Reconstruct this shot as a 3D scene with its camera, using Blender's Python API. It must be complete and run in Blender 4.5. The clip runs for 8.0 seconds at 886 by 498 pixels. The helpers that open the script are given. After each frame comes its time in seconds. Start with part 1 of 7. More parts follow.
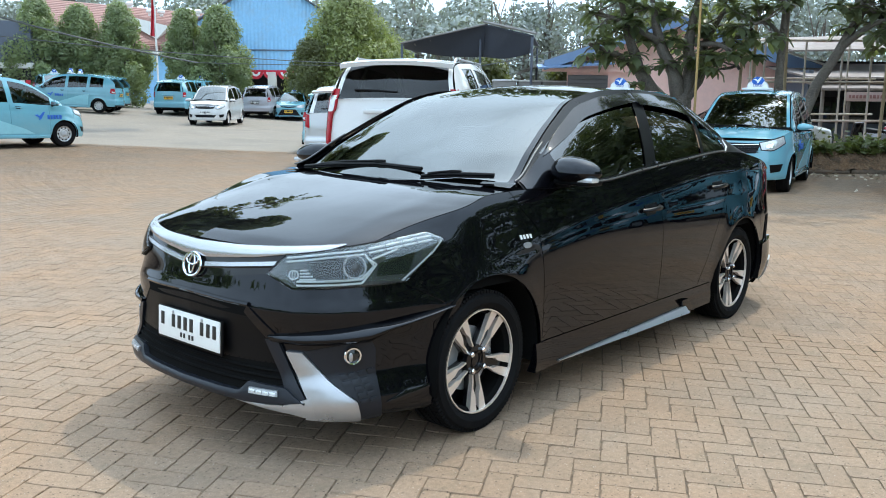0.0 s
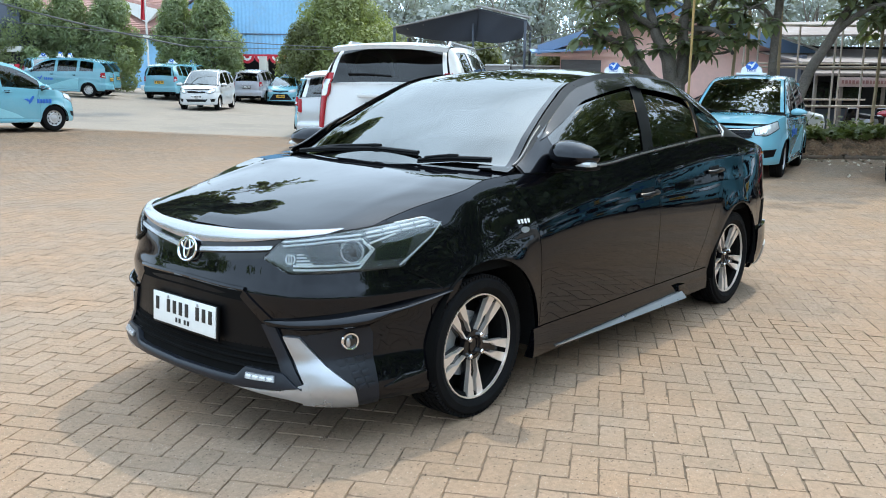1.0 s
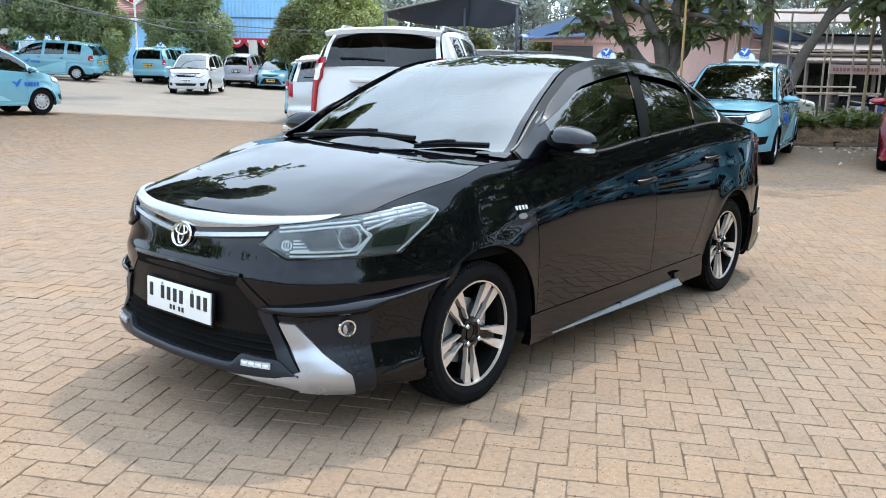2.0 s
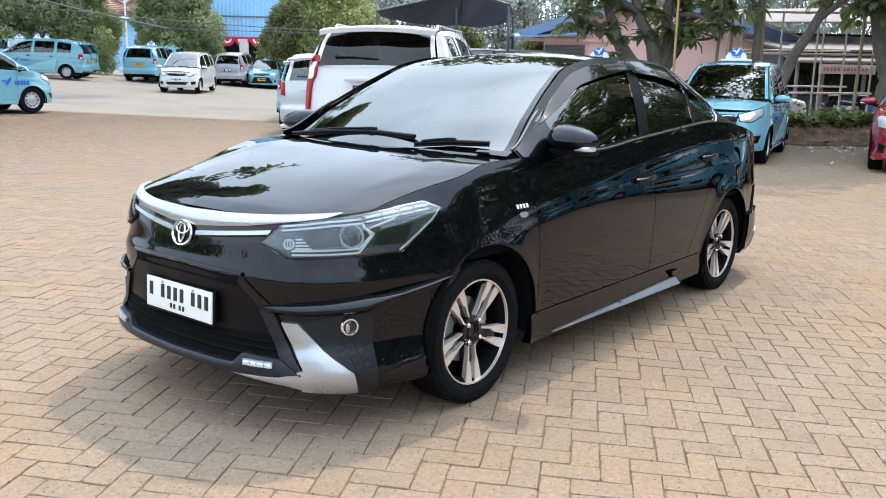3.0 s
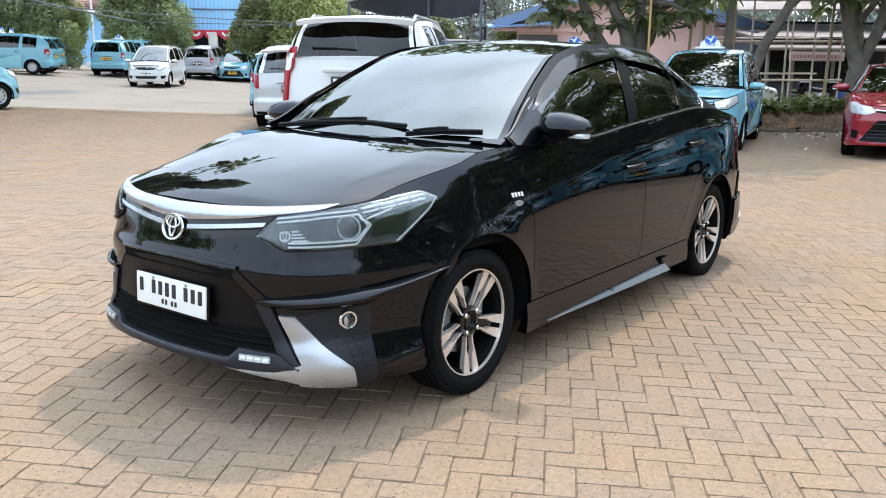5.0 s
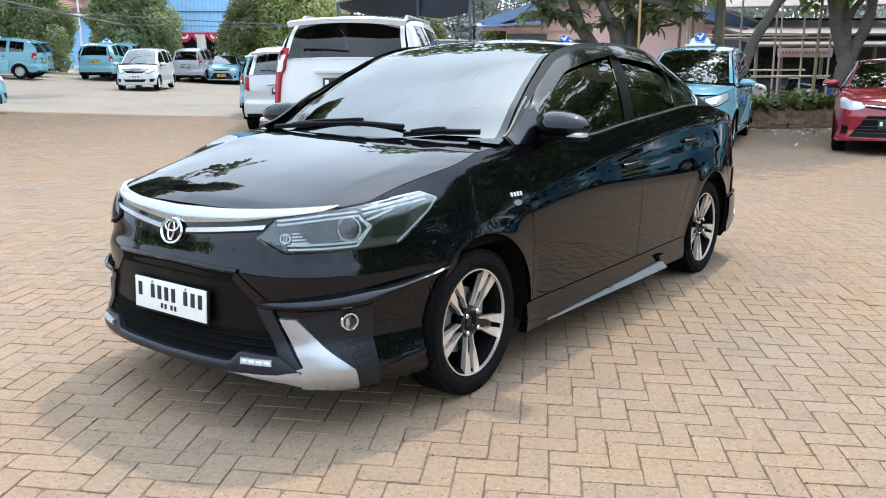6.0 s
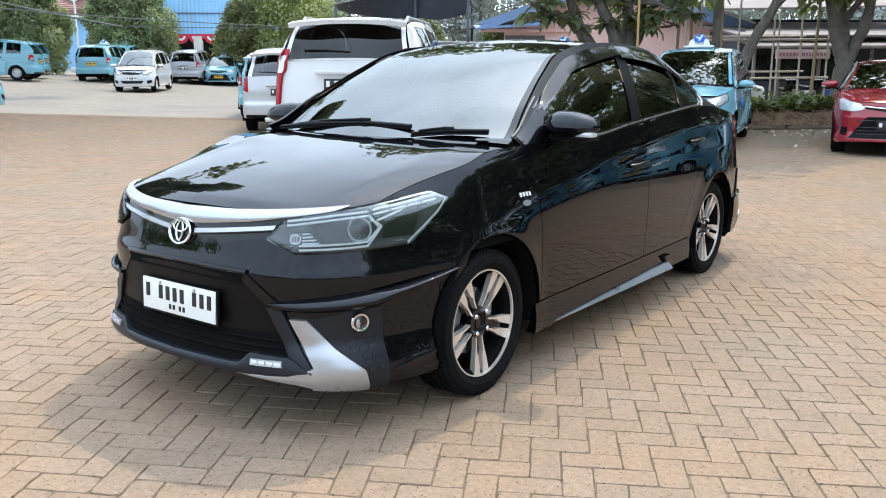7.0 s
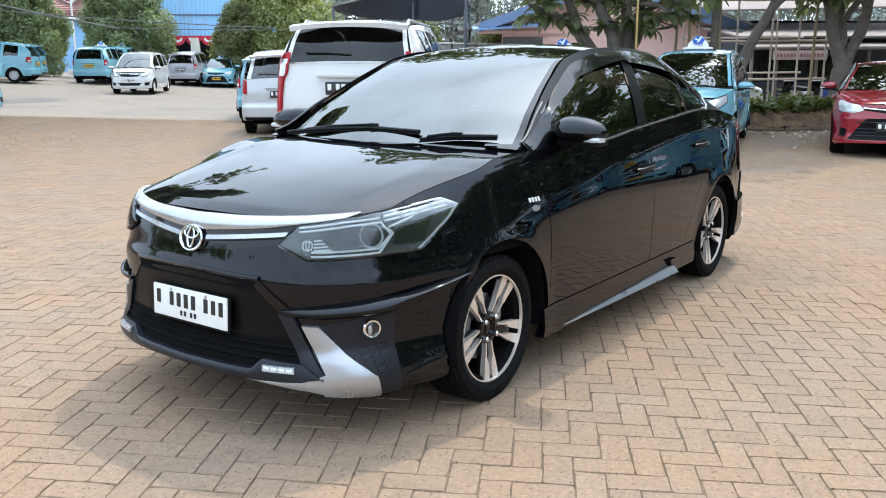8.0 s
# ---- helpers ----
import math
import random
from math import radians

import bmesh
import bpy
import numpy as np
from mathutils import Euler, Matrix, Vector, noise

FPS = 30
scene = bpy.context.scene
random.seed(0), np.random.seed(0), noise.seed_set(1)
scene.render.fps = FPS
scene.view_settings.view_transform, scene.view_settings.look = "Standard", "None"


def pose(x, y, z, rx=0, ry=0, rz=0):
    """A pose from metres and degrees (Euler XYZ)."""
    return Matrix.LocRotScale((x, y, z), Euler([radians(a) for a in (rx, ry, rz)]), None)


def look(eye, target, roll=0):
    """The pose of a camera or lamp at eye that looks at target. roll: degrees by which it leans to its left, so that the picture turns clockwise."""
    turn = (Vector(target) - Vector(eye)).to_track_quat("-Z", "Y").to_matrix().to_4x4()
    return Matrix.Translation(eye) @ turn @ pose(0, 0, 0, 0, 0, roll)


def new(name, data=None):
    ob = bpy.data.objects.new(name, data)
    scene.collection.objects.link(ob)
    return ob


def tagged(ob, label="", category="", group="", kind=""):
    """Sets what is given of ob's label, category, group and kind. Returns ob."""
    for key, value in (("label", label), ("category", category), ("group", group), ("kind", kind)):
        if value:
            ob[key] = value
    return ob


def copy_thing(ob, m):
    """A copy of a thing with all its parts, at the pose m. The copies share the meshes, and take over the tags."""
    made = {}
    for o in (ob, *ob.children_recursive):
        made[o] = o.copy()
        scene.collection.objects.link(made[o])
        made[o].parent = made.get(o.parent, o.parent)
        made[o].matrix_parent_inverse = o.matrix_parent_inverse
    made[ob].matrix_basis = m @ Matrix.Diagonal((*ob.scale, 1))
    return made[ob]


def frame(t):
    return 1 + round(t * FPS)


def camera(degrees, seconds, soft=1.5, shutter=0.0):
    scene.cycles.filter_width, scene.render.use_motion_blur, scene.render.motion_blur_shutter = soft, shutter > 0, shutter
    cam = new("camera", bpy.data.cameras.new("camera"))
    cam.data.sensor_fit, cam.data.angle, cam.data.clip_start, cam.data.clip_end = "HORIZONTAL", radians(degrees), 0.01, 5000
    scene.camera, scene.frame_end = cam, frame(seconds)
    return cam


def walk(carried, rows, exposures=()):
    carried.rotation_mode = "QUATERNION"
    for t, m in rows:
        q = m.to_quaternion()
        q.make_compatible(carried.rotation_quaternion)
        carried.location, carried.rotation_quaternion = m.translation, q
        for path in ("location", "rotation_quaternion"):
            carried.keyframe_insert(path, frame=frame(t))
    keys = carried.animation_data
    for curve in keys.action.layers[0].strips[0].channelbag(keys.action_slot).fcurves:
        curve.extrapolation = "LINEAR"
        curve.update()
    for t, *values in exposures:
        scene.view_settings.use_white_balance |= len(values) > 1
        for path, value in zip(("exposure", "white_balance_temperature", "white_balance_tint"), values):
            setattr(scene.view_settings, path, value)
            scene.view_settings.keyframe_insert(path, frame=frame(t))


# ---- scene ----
cam = camera(55.6, 8.0, soft=1.0)
PATH = [
    (0, (2.598, 2.852, 1.313), (1.11, 1.558, 0.979), 0.6),
    (0.5, (2.6, 2.832, 1.312), (1.11, 1.543, 0.966), 0.7),
    (1, (2.594, 2.821, 1.305), (1.098, 1.545, 0.937), 0.7),
    (1.5, (2.585, 2.8, 1.303), (1.083, 1.539, 0.909), 0.9),
    (3, (2.614, 2.745, 1.297), (1.094, 1.509, 0.895), 1.1),
    (3.5, (2.621, 2.727, 1.297), (1.084, 1.512, 0.894), 1.0),
    (4, (2.635, 2.705, 1.291), (1.088, 1.504, 0.885), 1.0),
    (4.5, (2.635, 2.675, 1.281), (1.086, 1.481, 0.865), 0.8),
    (6, (2.654, 2.623, 1.281), (1.086, 1.455, 0.861), -0.1),
    (6.5, (2.661, 2.6, 1.276), (1.09, 1.436, 0.859), -0.1),
    (7, (2.672, 2.575, 1.273), (1.099, 1.413, 0.857), -0.1),
    (7.5, (2.682, 2.556, 1.274), (1.108, 1.394, 0.858), -0.2),
    (8, (2.705, 2.537, 1.293), (1.127, 1.38, 0.879), -0.2),
]
walk(cam, [(t, look(eye, target, roll)) for t, eye, target, roll in PATH],
     [(0, -0.43, 6550, 5), (1.0, -0.33, 6580, 6), (1.5, -0.25, 6620, 8), (3.0, -0.20, 6830, 11), (4.0, -0.19, 6880, 11), (8.0, -0.25, 6800, 11)])

# ---- light ----
world = bpy.data.worlds.new("sky")
scene.world = world
world.use_nodes = True
wn = world.node_tree
sky = wn.nodes.new("ShaderNodeTexSky")
sky.sky_type = "NISHITA"
sky.sun_disc = False
sky.sun_elevation = radians(60)
sky.sun_rotation = radians(-100)
sky.air_density, sky.dust_density, sky.ozone_density = 1.0, 5.0, 1.0
soften = wn.nodes.new("ShaderNodeHueSaturation")
soften.inputs["Saturation"].default_value = 0.4
wn.links.new(sky.outputs[0], soften.inputs["Color"])
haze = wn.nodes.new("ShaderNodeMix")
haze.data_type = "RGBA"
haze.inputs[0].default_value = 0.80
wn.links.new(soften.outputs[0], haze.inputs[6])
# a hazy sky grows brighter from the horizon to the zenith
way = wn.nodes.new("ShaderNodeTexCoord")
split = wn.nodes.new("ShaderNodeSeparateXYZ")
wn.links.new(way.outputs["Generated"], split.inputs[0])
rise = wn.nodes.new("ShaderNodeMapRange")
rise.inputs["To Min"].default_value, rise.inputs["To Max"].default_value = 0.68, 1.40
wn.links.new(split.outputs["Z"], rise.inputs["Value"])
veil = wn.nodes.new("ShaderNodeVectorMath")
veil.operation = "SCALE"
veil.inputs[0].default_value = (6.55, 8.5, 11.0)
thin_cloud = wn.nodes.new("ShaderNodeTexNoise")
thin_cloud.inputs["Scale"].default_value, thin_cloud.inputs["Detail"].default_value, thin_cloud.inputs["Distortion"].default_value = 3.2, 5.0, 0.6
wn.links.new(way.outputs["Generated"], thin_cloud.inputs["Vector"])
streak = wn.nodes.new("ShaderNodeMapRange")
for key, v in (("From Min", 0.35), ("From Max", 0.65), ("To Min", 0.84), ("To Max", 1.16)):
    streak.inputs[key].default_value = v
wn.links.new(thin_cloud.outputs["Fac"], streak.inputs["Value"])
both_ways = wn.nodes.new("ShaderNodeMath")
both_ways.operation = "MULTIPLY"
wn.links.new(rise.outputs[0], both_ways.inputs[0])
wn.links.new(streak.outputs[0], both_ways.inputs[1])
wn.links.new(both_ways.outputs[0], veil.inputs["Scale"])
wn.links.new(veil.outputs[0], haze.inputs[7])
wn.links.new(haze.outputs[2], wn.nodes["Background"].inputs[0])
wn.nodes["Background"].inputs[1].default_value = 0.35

sun = new("sun", bpy.data.lights.new("sun", "SUN"))
sun.data.energy, sun.data.angle, sun.data.color = 3.0, radians(0.9), (1.0, 0.93, 0.80)
sun.matrix_world = look((-6.0, -1.05, 10), (0, 0, 0))


# ---- materials ----
def node(nt, kind, **values):
    n = nt.nodes.new("ShaderNode" + kind)
    for key, v in values.items():
        n.inputs[key.replace("_", " ")].default_value = v
    return n


def mat(name, color, rough=0.5, metal=0.0, vary=0.12, scale=6.0, fine=60.0, bump=0.0, coat=0.0, spec=0.5, rnd=0.0, trans=0.0, ior=1.5, rvary=0.1, coord="Object", stain=None, dirt=None):
    """A principled surface whose colour and gloss vary at two scales; rnd varies it from object to object or island to island."""
    m = bpy.data.materials.new(name)
    m.use_nodes = True
    nt = m.node_tree
    b = nt.nodes["Principled BSDF"]
    b.inputs["Metallic"].default_value, b.inputs["IOR"].default_value = metal, ior
    b.inputs["Coat Weight"].default_value, b.inputs["Coat Roughness"].default_value = coat, 0.02
    b.inputs["Specular IOR Level"].default_value, b.inputs["Transmission Weight"].default_value = spec, trans
    tc = nt.nodes.new("ShaderNodeTexCoord")
    big = node(nt, "TexNoise", Scale=scale, Detail=4.0)
    small = node(nt, "TexNoise", Scale=fine, Detail=3.0)
    place = nt.nodes.new("ShaderNodeNewGeometry").outputs["Position"] if coord == "World" else tc.outputs[coord]
    for n in (big, small):
        nt.links.new(place, n.inputs["Vector"])
    mix = node(nt, "Math")
    mix.operation = "ADD"
    nt.links.new(big.outputs["Fac"], mix.inputs[0])
    nt.links.new(small.outputs["Fac"], mix.inputs[1])
    last = mix.outputs[0]
    if rnd:
        info = nt.nodes.new("ShaderNodeObjectInfo" if rnd > 0 else "ShaderNodeNewGeometry")
        mul = node(nt, "Math")
        mul.operation = "MULTIPLY_ADD"
        nt.links.new(info.outputs["Random" if rnd > 0 else "Random Per Island"], mul.inputs[0])
        mul.inputs[1].default_value = abs(rnd) * 2
        nt.links.new(last, mul.inputs[2])
        last = mul.outputs[0]
    top = 1.5 + abs(rnd)
    ramp = node(nt, "MapRange")
    ramp.inputs["From Min"].default_value, ramp.inputs["From Max"].default_value = 0.5, top + abs(rnd)
    ramp.inputs["To Min"].default_value, ramp.inputs["To Max"].default_value = 1 - vary, 1 + vary
    nt.links.new(last, ramp.inputs["Value"])
    tint = node(nt, "VectorMath")
    tint.operation = "SCALE"
    tint.inputs[0].default_value = color
    nt.links.new(ramp.outputs[0], tint.inputs["Scale"])
    out = tint.outputs[0]
    for layer in (stain, dirt):
        if not layer:
            continue
        s_color, s_scale, s_cut, s_amount = layer
        sn = node(nt, "TexNoise", Scale=s_scale, Detail=6.0, Roughness=0.65)
        nt.links.new(place, sn.inputs["Vector"])
        sm = node(nt, "MapRange")
        sm.inputs["From Min"].default_value, sm.inputs["From Max"].default_value = s_cut, s_cut + 0.15
        sm.inputs["To Max"].default_value = s_amount
        nt.links.new(sn.outputs["Fac"], sm.inputs["Value"])
        mx = nt.nodes.new("ShaderNodeMix")
        mx.data_type = "RGBA"
        nt.links.new(sm.outputs[0], mx.inputs[0])
        nt.links.new(out, mx.inputs[6])
        mx.inputs[7].default_value = (*s_color, 1)
        out = mx.outputs[2]
    nt.links.new(out, b.inputs["Base Color"])
    rr = node(nt, "MapRange")
    rr.inputs["From Min"].default_value, rr.inputs["From Max"].default_value = 0.35, 0.65
    rr.inputs["To Min"].default_value, rr.inputs["To Max"].default_value = rough * (1 - rvary), min(rough * (1 + rvary), 1)
    nt.links.new(big.outputs["Fac"], rr.inputs["Value"])
    nt.links.new(rr.outputs[0], b.inputs["Roughness"])
    if bump:
        bp = node(nt, "Bump", Strength=1.0, Distance=bump)
        nt.links.new(small.outputs["Fac"], bp.inputs["Height"])
        nt.links.new(bp.outputs[0], b.inputs["Normal"])
    return m


BLACK_PAINT = mat("black_paint", (0.002, 0.002, 0.003), 0.02, vary=0.3, scale=3, fine=8, bump=0.0004, ior=1.44)
BLACK_PAINT.node_tree.nodes["Principled BSDF"].inputs["Specular Tint"].default_value = (0.90, 0.93, 1.0, 1)
WHITE_PAINT = mat("white_paint", (0.60, 0.605, 0.605), 0.18, coat=0.6, vary=0.04, scale=2)
SILVER_PAINT = mat("silver_paint", (0.5, 0.51, 0.52), 0.25, metal=0.35, coat=0.6, vary=0.05, scale=2)
GREY_PAINT = mat("grey_paint", (0.36, 0.36, 0.39), 0.25, metal=0.3, coat=0.6, vary=0.06, scale=2)
# the stain layer's paler patches stand for reflections on the taxi bodies
TEAL_PAINT = mat("teal_paint", (0.145, 0.36, 0.44), 0.2, coat=0.7, vary=0.08, scale=2, stain=((0.3, 0.42, 0.45), 1.5, 0.55, 0.2))
RED_PAINT = mat("red_paint", (0.25, 0.006, 0.016), 0.2, coat=0.8, vary=0.08, scale=2)
BLACK_PLASTIC = mat("black_plastic", (0.0035, 0.0035, 0.004), 0.42, spec=0.14, vary=0.2, scale=8, fine=700, bump=0.0003)
GREY_PLASTIC = mat("dark_grey_plastic", (0.010, 0.012, 0.017), 0.34, spec=0.32, vary=0.15, scale=8, fine=600, bump=0.0003)
GLOSS_BLACK = mat("gloss_black", (0.005, 0.005, 0.006), 0.06, ior=1.45, vary=0.2)
# grey that stands for the reflection on a black rubber edge
EDGE_REFLECTION = mat("rubber_edge_reflection", (0.09, 0.09, 0.095), 0.5, vary=0.15)
FRAME_BLACK = mat("satin_black_frame", (0.006, 0.006, 0.007), 0.3, spec=0.22, vary=0.2)
MATT_DARK = mat("matt_dark", (0.005, 0.005, 0.005), 0.9, vary=0.2, spec=0.06)
RUBBER = mat("rubber", (0.006, 0.006, 0.0065), 0.75, spec=0.10, vary=0.2, scale=20, fine=300, bump=0.0008)
CHROME = mat("chrome", (0.82, 0.83, 0.85), 0.07, metal=1.0, vary=0.03)
SATIN = mat("satin_silver", (0.44, 0.45, 0.47), 0.3, metal=0.75, vary=0.05, scale=9)
DIM_SATIN = mat("dim_satin_trim", (0.16, 0.165, 0.17), 0.3, metal=0.6, vary=0.08, scale=9)
MACHINED = mat("machined_alloy", (0.80, 0.73, 0.67), 0.36, metal=0.7, vary=0.06, scale=15)
STEEL = mat("steel_wheel", (0.45, 0.46, 0.47), 0.4, metal=0.5, vary=0.12, scale=10)
PLATE_WHITE = mat("plate_white", (0.75, 0.76, 0.74), 0.35, vary=0.05, scale=20)
PLATE_YELLOW = mat("plate_yellow", (0.72, 0.42, 0.04), 0.4, vary=0.08)
PLATE_BLACK = mat("plate_black", (0.02, 0.02, 0.02), 0.4, vary=0.1)
LAMP_RED = mat("lamp_red", (0.31, 0.005, 0.012), 0.22, spec=0.3, vary=0.15, scale=30)
LAMP_AMBER = mat("lamp_amber", (0.5, 0.11, 0.03), 0.12, coat=0.8, vary=0.15, scale=30)
LAMP_CLEAR = mat("lamp_clear", (0.6, 0.62, 0.63), 0.12, metal=0.3, coat=0.8, vary=0.2, scale=30)
LAMP_SMOKE = mat("lamp_housing_smoke", (0.065, 0.07, 0.073), 0.2, metal=0.2, vary=0.35, scale=14)
BRIGHT_SATIN = mat("satin_chrome", (0.52, 0.53, 0.56), 0.22, metal=0.85, vary=0.04, scale=9)
LAMP_STRIPE = mat("lamp_light_guide", (0.82, 0.86, 0.88), 0.25, vary=0.05)
def thin_glass(name, tint, ior, rough=0.0, sheen=(0.8, 0.8, 0.8)):
    """A pane: clear tinted sheet with the mirror of its surface."""
    m = bpy.data.materials.new(name)
    m.use_nodes = True
    nt = m.node_tree
    nt.nodes.remove(nt.nodes["Principled BSDF"])
    clear = nt.nodes.new("ShaderNodeBsdfTransparent")
    clear.inputs[0].default_value = (*tint, 1)
    shine = nt.nodes.new("ShaderNodeBsdfGlossy")
    shine.inputs["Roughness"].default_value = rough
    shine.inputs["Color"].default_value = (*sheen, 1)
    edge = node(nt, "Fresnel", IOR=ior)
    mx = nt.nodes.new("ShaderNodeMixShader")
    nt.links.new(edge.outputs[0], mx.inputs[0])
    nt.links.new(clear.outputs[0], mx.inputs[1])
    nt.links.new(shine.outputs[0], mx.inputs[2])
    nt.links.new(mx.outputs[0], nt.nodes["Material Output"].inputs["Surface"])
    return m


GLASS = thin_glass("tinted_glass", (0.09, 0.11, 0.10), 2.4)
SCREEN = thin_glass("windscreen_glass", (0.05, 0.06, 0.058), 2.5, sheen=(0.84, 0.86, 0.85))
TAXI_GLASS = thin_glass("lightly_tinted_pane", (0.26, 0.30, 0.30), 1.9)
PANE = thin_glass("dark_tinted_pane", (0.05, 0.055, 0.055), 1.5)
CLEAR = thin_glass("clear_lens", (0.9, 0.92, 0.92), 1.5)
DARK_GLASS = mat("dark_glass", (0.012, 0.014, 0.014), 0.04, coat=0.3, vary=0.3, scale=2)
CABIN = mat("cabin_trim", (0.022, 0.021, 0.02), 0.8, vary=0.2)
WHITE_PLASTIC = mat("white_plastic", (0.75, 0.77, 0.78), 0.4, vary=0.05)
LOGO_BLUE = mat("logo_blue", (0.02, 0.12, 0.5), 0.35, vary=0.05)
DECAL_TEAL = mat("decal_pale_teal", (0.24, 0.52, 0.60), 0.35, vary=0.1)
DECAL_WHITE = mat("decal_pale", (0.7, 0.76, 0.8), 0.35, vary=0.1)
INK = mat("black_ink", (0.012, 0.012, 0.012), 0.5, vary=0.1)
DARK_LOGO = mat("dark_blue_ink", (0.01, 0.06, 0.25), 0.4, vary=0.1)


# ---- geometry helpers: a geo is (verts, faces) ----
def ob_from(name, geo, material, parent=None, label="", sharp=35, smooth=True):
    me = bpy.data.meshes.new(name)
    me.from_pydata([tuple(v) for v in geo[0]], [], geo[1])
    if smooth:
        me.polygons.foreach_set("use_smooth", [True] * len(me.polygons))
        me.update()
        me.set_sharp_from_angle(angle=radians(sharp))
    me.materials.append(material)
    ob = new(name, me)
    if parent:
        ob.parent = parent
    if material.name == "clear_lens":
        ob.visible_shadow = False
    if label:
        ob["label"] = label
    return ob


def part(name, geo, material, parent, label="", sharp=35):
    return ob_from(name, geo, material, parent, label, sharp)


def thing(name, label, category, m=None, group="", kind=""):
    ob = new(name)
    if m is not None:
        ob.matrix_world = m
    return tagged(ob, label, category, group, kind)


def join(*geos):
    v, f = [], []
    for gv, gf in geos:
        k = len(v)
        v.extend(gv)
        f.extend([tuple(i + k for i in q) for q in gf])
    return v, f


def moved(geo, m):
    return [tuple(m @ Vector(v)) for v in geo[0]], geo[1]


def mirrored(geo):
    return [(x, -y, z) for x, y, z in geo[0]], [tuple(reversed(q)) for q in geo[1]]


def grid(fn, nu, nv, flip=False):
    v = [tuple(fn(i / nu, j / nv)) for i in range(nu + 1) for j in range(nv + 1)]
    f = []
    for i in range(nu):
        for j in range(nv):
            a = i * (nv + 1) + j
            q = (a, a + nv + 1, a + nv + 2, a + 1)
            f.append(tuple(reversed(q)) if flip else q)
    return v, f


def slab(outer, inner, nu, nv, flip=False):
    """A closed sheet between two surfaces over the unit square."""
    ov, of = grid(outer, nu, nv, flip)
    iv, jf = grid(inner, nu, nv, not flip)
    k = len(ov)
    rim = [i * (nv + 1) for i in range(nu + 1)] + [nu * (nv + 1) + j for j in range(1, nv + 1)] \
        + [i * (nv + 1) + nv for i in range(nu - 1, -1, -1)] + [j for j in range(nv - 1, 0, -1)]
    f = of + [tuple(a + k for a in q) for q in jf]
    for a, b in zip(rim, rim[1:] + rim[:1]):
        q = (a, a + k, b + k, b)
        f.append(tuple(reversed(q)) if flip else q)
    return ov + iv, f


def box(cx, cy, cz, sx, sy, sz, bev=0.01):
    """A box with chamfered edges."""
    bev = min(bev, sx * 0.45, sy * 0.45, sz * 0.45)
    bm = bmesh.new()
    bmesh.ops.create_cube(bm, size=1)
    bmesh.ops.scale(bm, vec=(sx, sy, sz), verts=bm.verts)
    if bev > 0:
        bmesh.ops.bevel(bm, geom=list(bm.edges), offset=bev, segments=2, affect="EDGES", profile=0.6)
    bm.verts.index_update()
    v = [(w.co.x + cx, w.co.y + cy, w.co.z + cz) for w in bm.verts]
    f = [tuple(w.index for w in q.verts) for q in bm.faces]
    bm.free()
    return v, f


def lathe(profile, n, axis="y"):
    """Turns (radius, height) pairs round an axis."""
    def fn(u, j):
        r, h = profile[j]
        a = 2 * math.pi * u
        c, s = r * math.cos(a), r * math.sin(a)
        return (c, h, s) if axis == "y" else (c, s, h) if axis == "z" else (h, c, s)
    v = [fn(i / n, j) for i in range(n) for j in range(len(profile))]
    k = len(profile)
    f = []
    for i in range(n):
        for j in range(k - 1):
            a, b = i * k + j, ((i + 1) % n) * k + j
            f.append((a, a + 1, b + 1, b) if axis != "z" else (a, b, b + 1, a + 1))
    return v, f


def tube(path, radii, n=8):
    """A tube through points; radii one number or one for each point."""
    pts = [Vector(p) for p in path]
    if not hasattr(radii, "__len__"):
        radii = [radii] * len(pts)
    v, f = [], []
    side = None
    for i, p in enumerate(pts):
        d = (pts[min(i + 1, len(pts) - 1)] - pts[max(i - 1, 0)]).normalized()
        if side is None:
            side = d.cross(Vector((0, 0, 1)) if abs(d.z) < 0.9 else Vector((1, 0, 0))).normalized()
        side = (side - d * side.dot(d)).normalized()
        up = d.cross(side)
        for k in range(n):
            a = 2 * math.pi * k / n
            v.append(tuple(p + (side * math.cos(a) + up * math.sin(a)) * radii[i]))
    for i in range(len(pts) - 1):
        for k in range(n):
            a, b = i * n + k, i * n + (k + 1) % n
            f.append((a, b, b + n, a + n))
    f.append(tuple(reversed(range(n))))
    f.append(tuple(range((len(pts) - 1) * n, len(pts) * n)))
    return v, f


def prism(poly, h0, h1):
    """A flat outline (x, y) between two heights z."""
    n = len(poly)
    v = [(x, y, h0) for x, y in poly] + [(x, y, h1) for x, y in poly]
    f = [tuple(reversed(range(n))), tuple(range(n, 2 * n))]
    f += [(i, (i + 1) % n, (i + 1) % n + n, i + n) for i in range(n)]
    return v, f


def along(line, t):
    """A point of a polyline at t from 0 to 1, by its length."""
    seg = [math.dist(a, b) for a, b in zip(line, line[1:])]
    want = t * sum(seg)
    for a, b, d in zip(line, line[1:], seg):
        if want <= d + 1e-9:
            k = want / d if d else 0
            return [p + (q - p) * k for p, q in zip(a, b)]
        want -= d
    return list(line[-1])


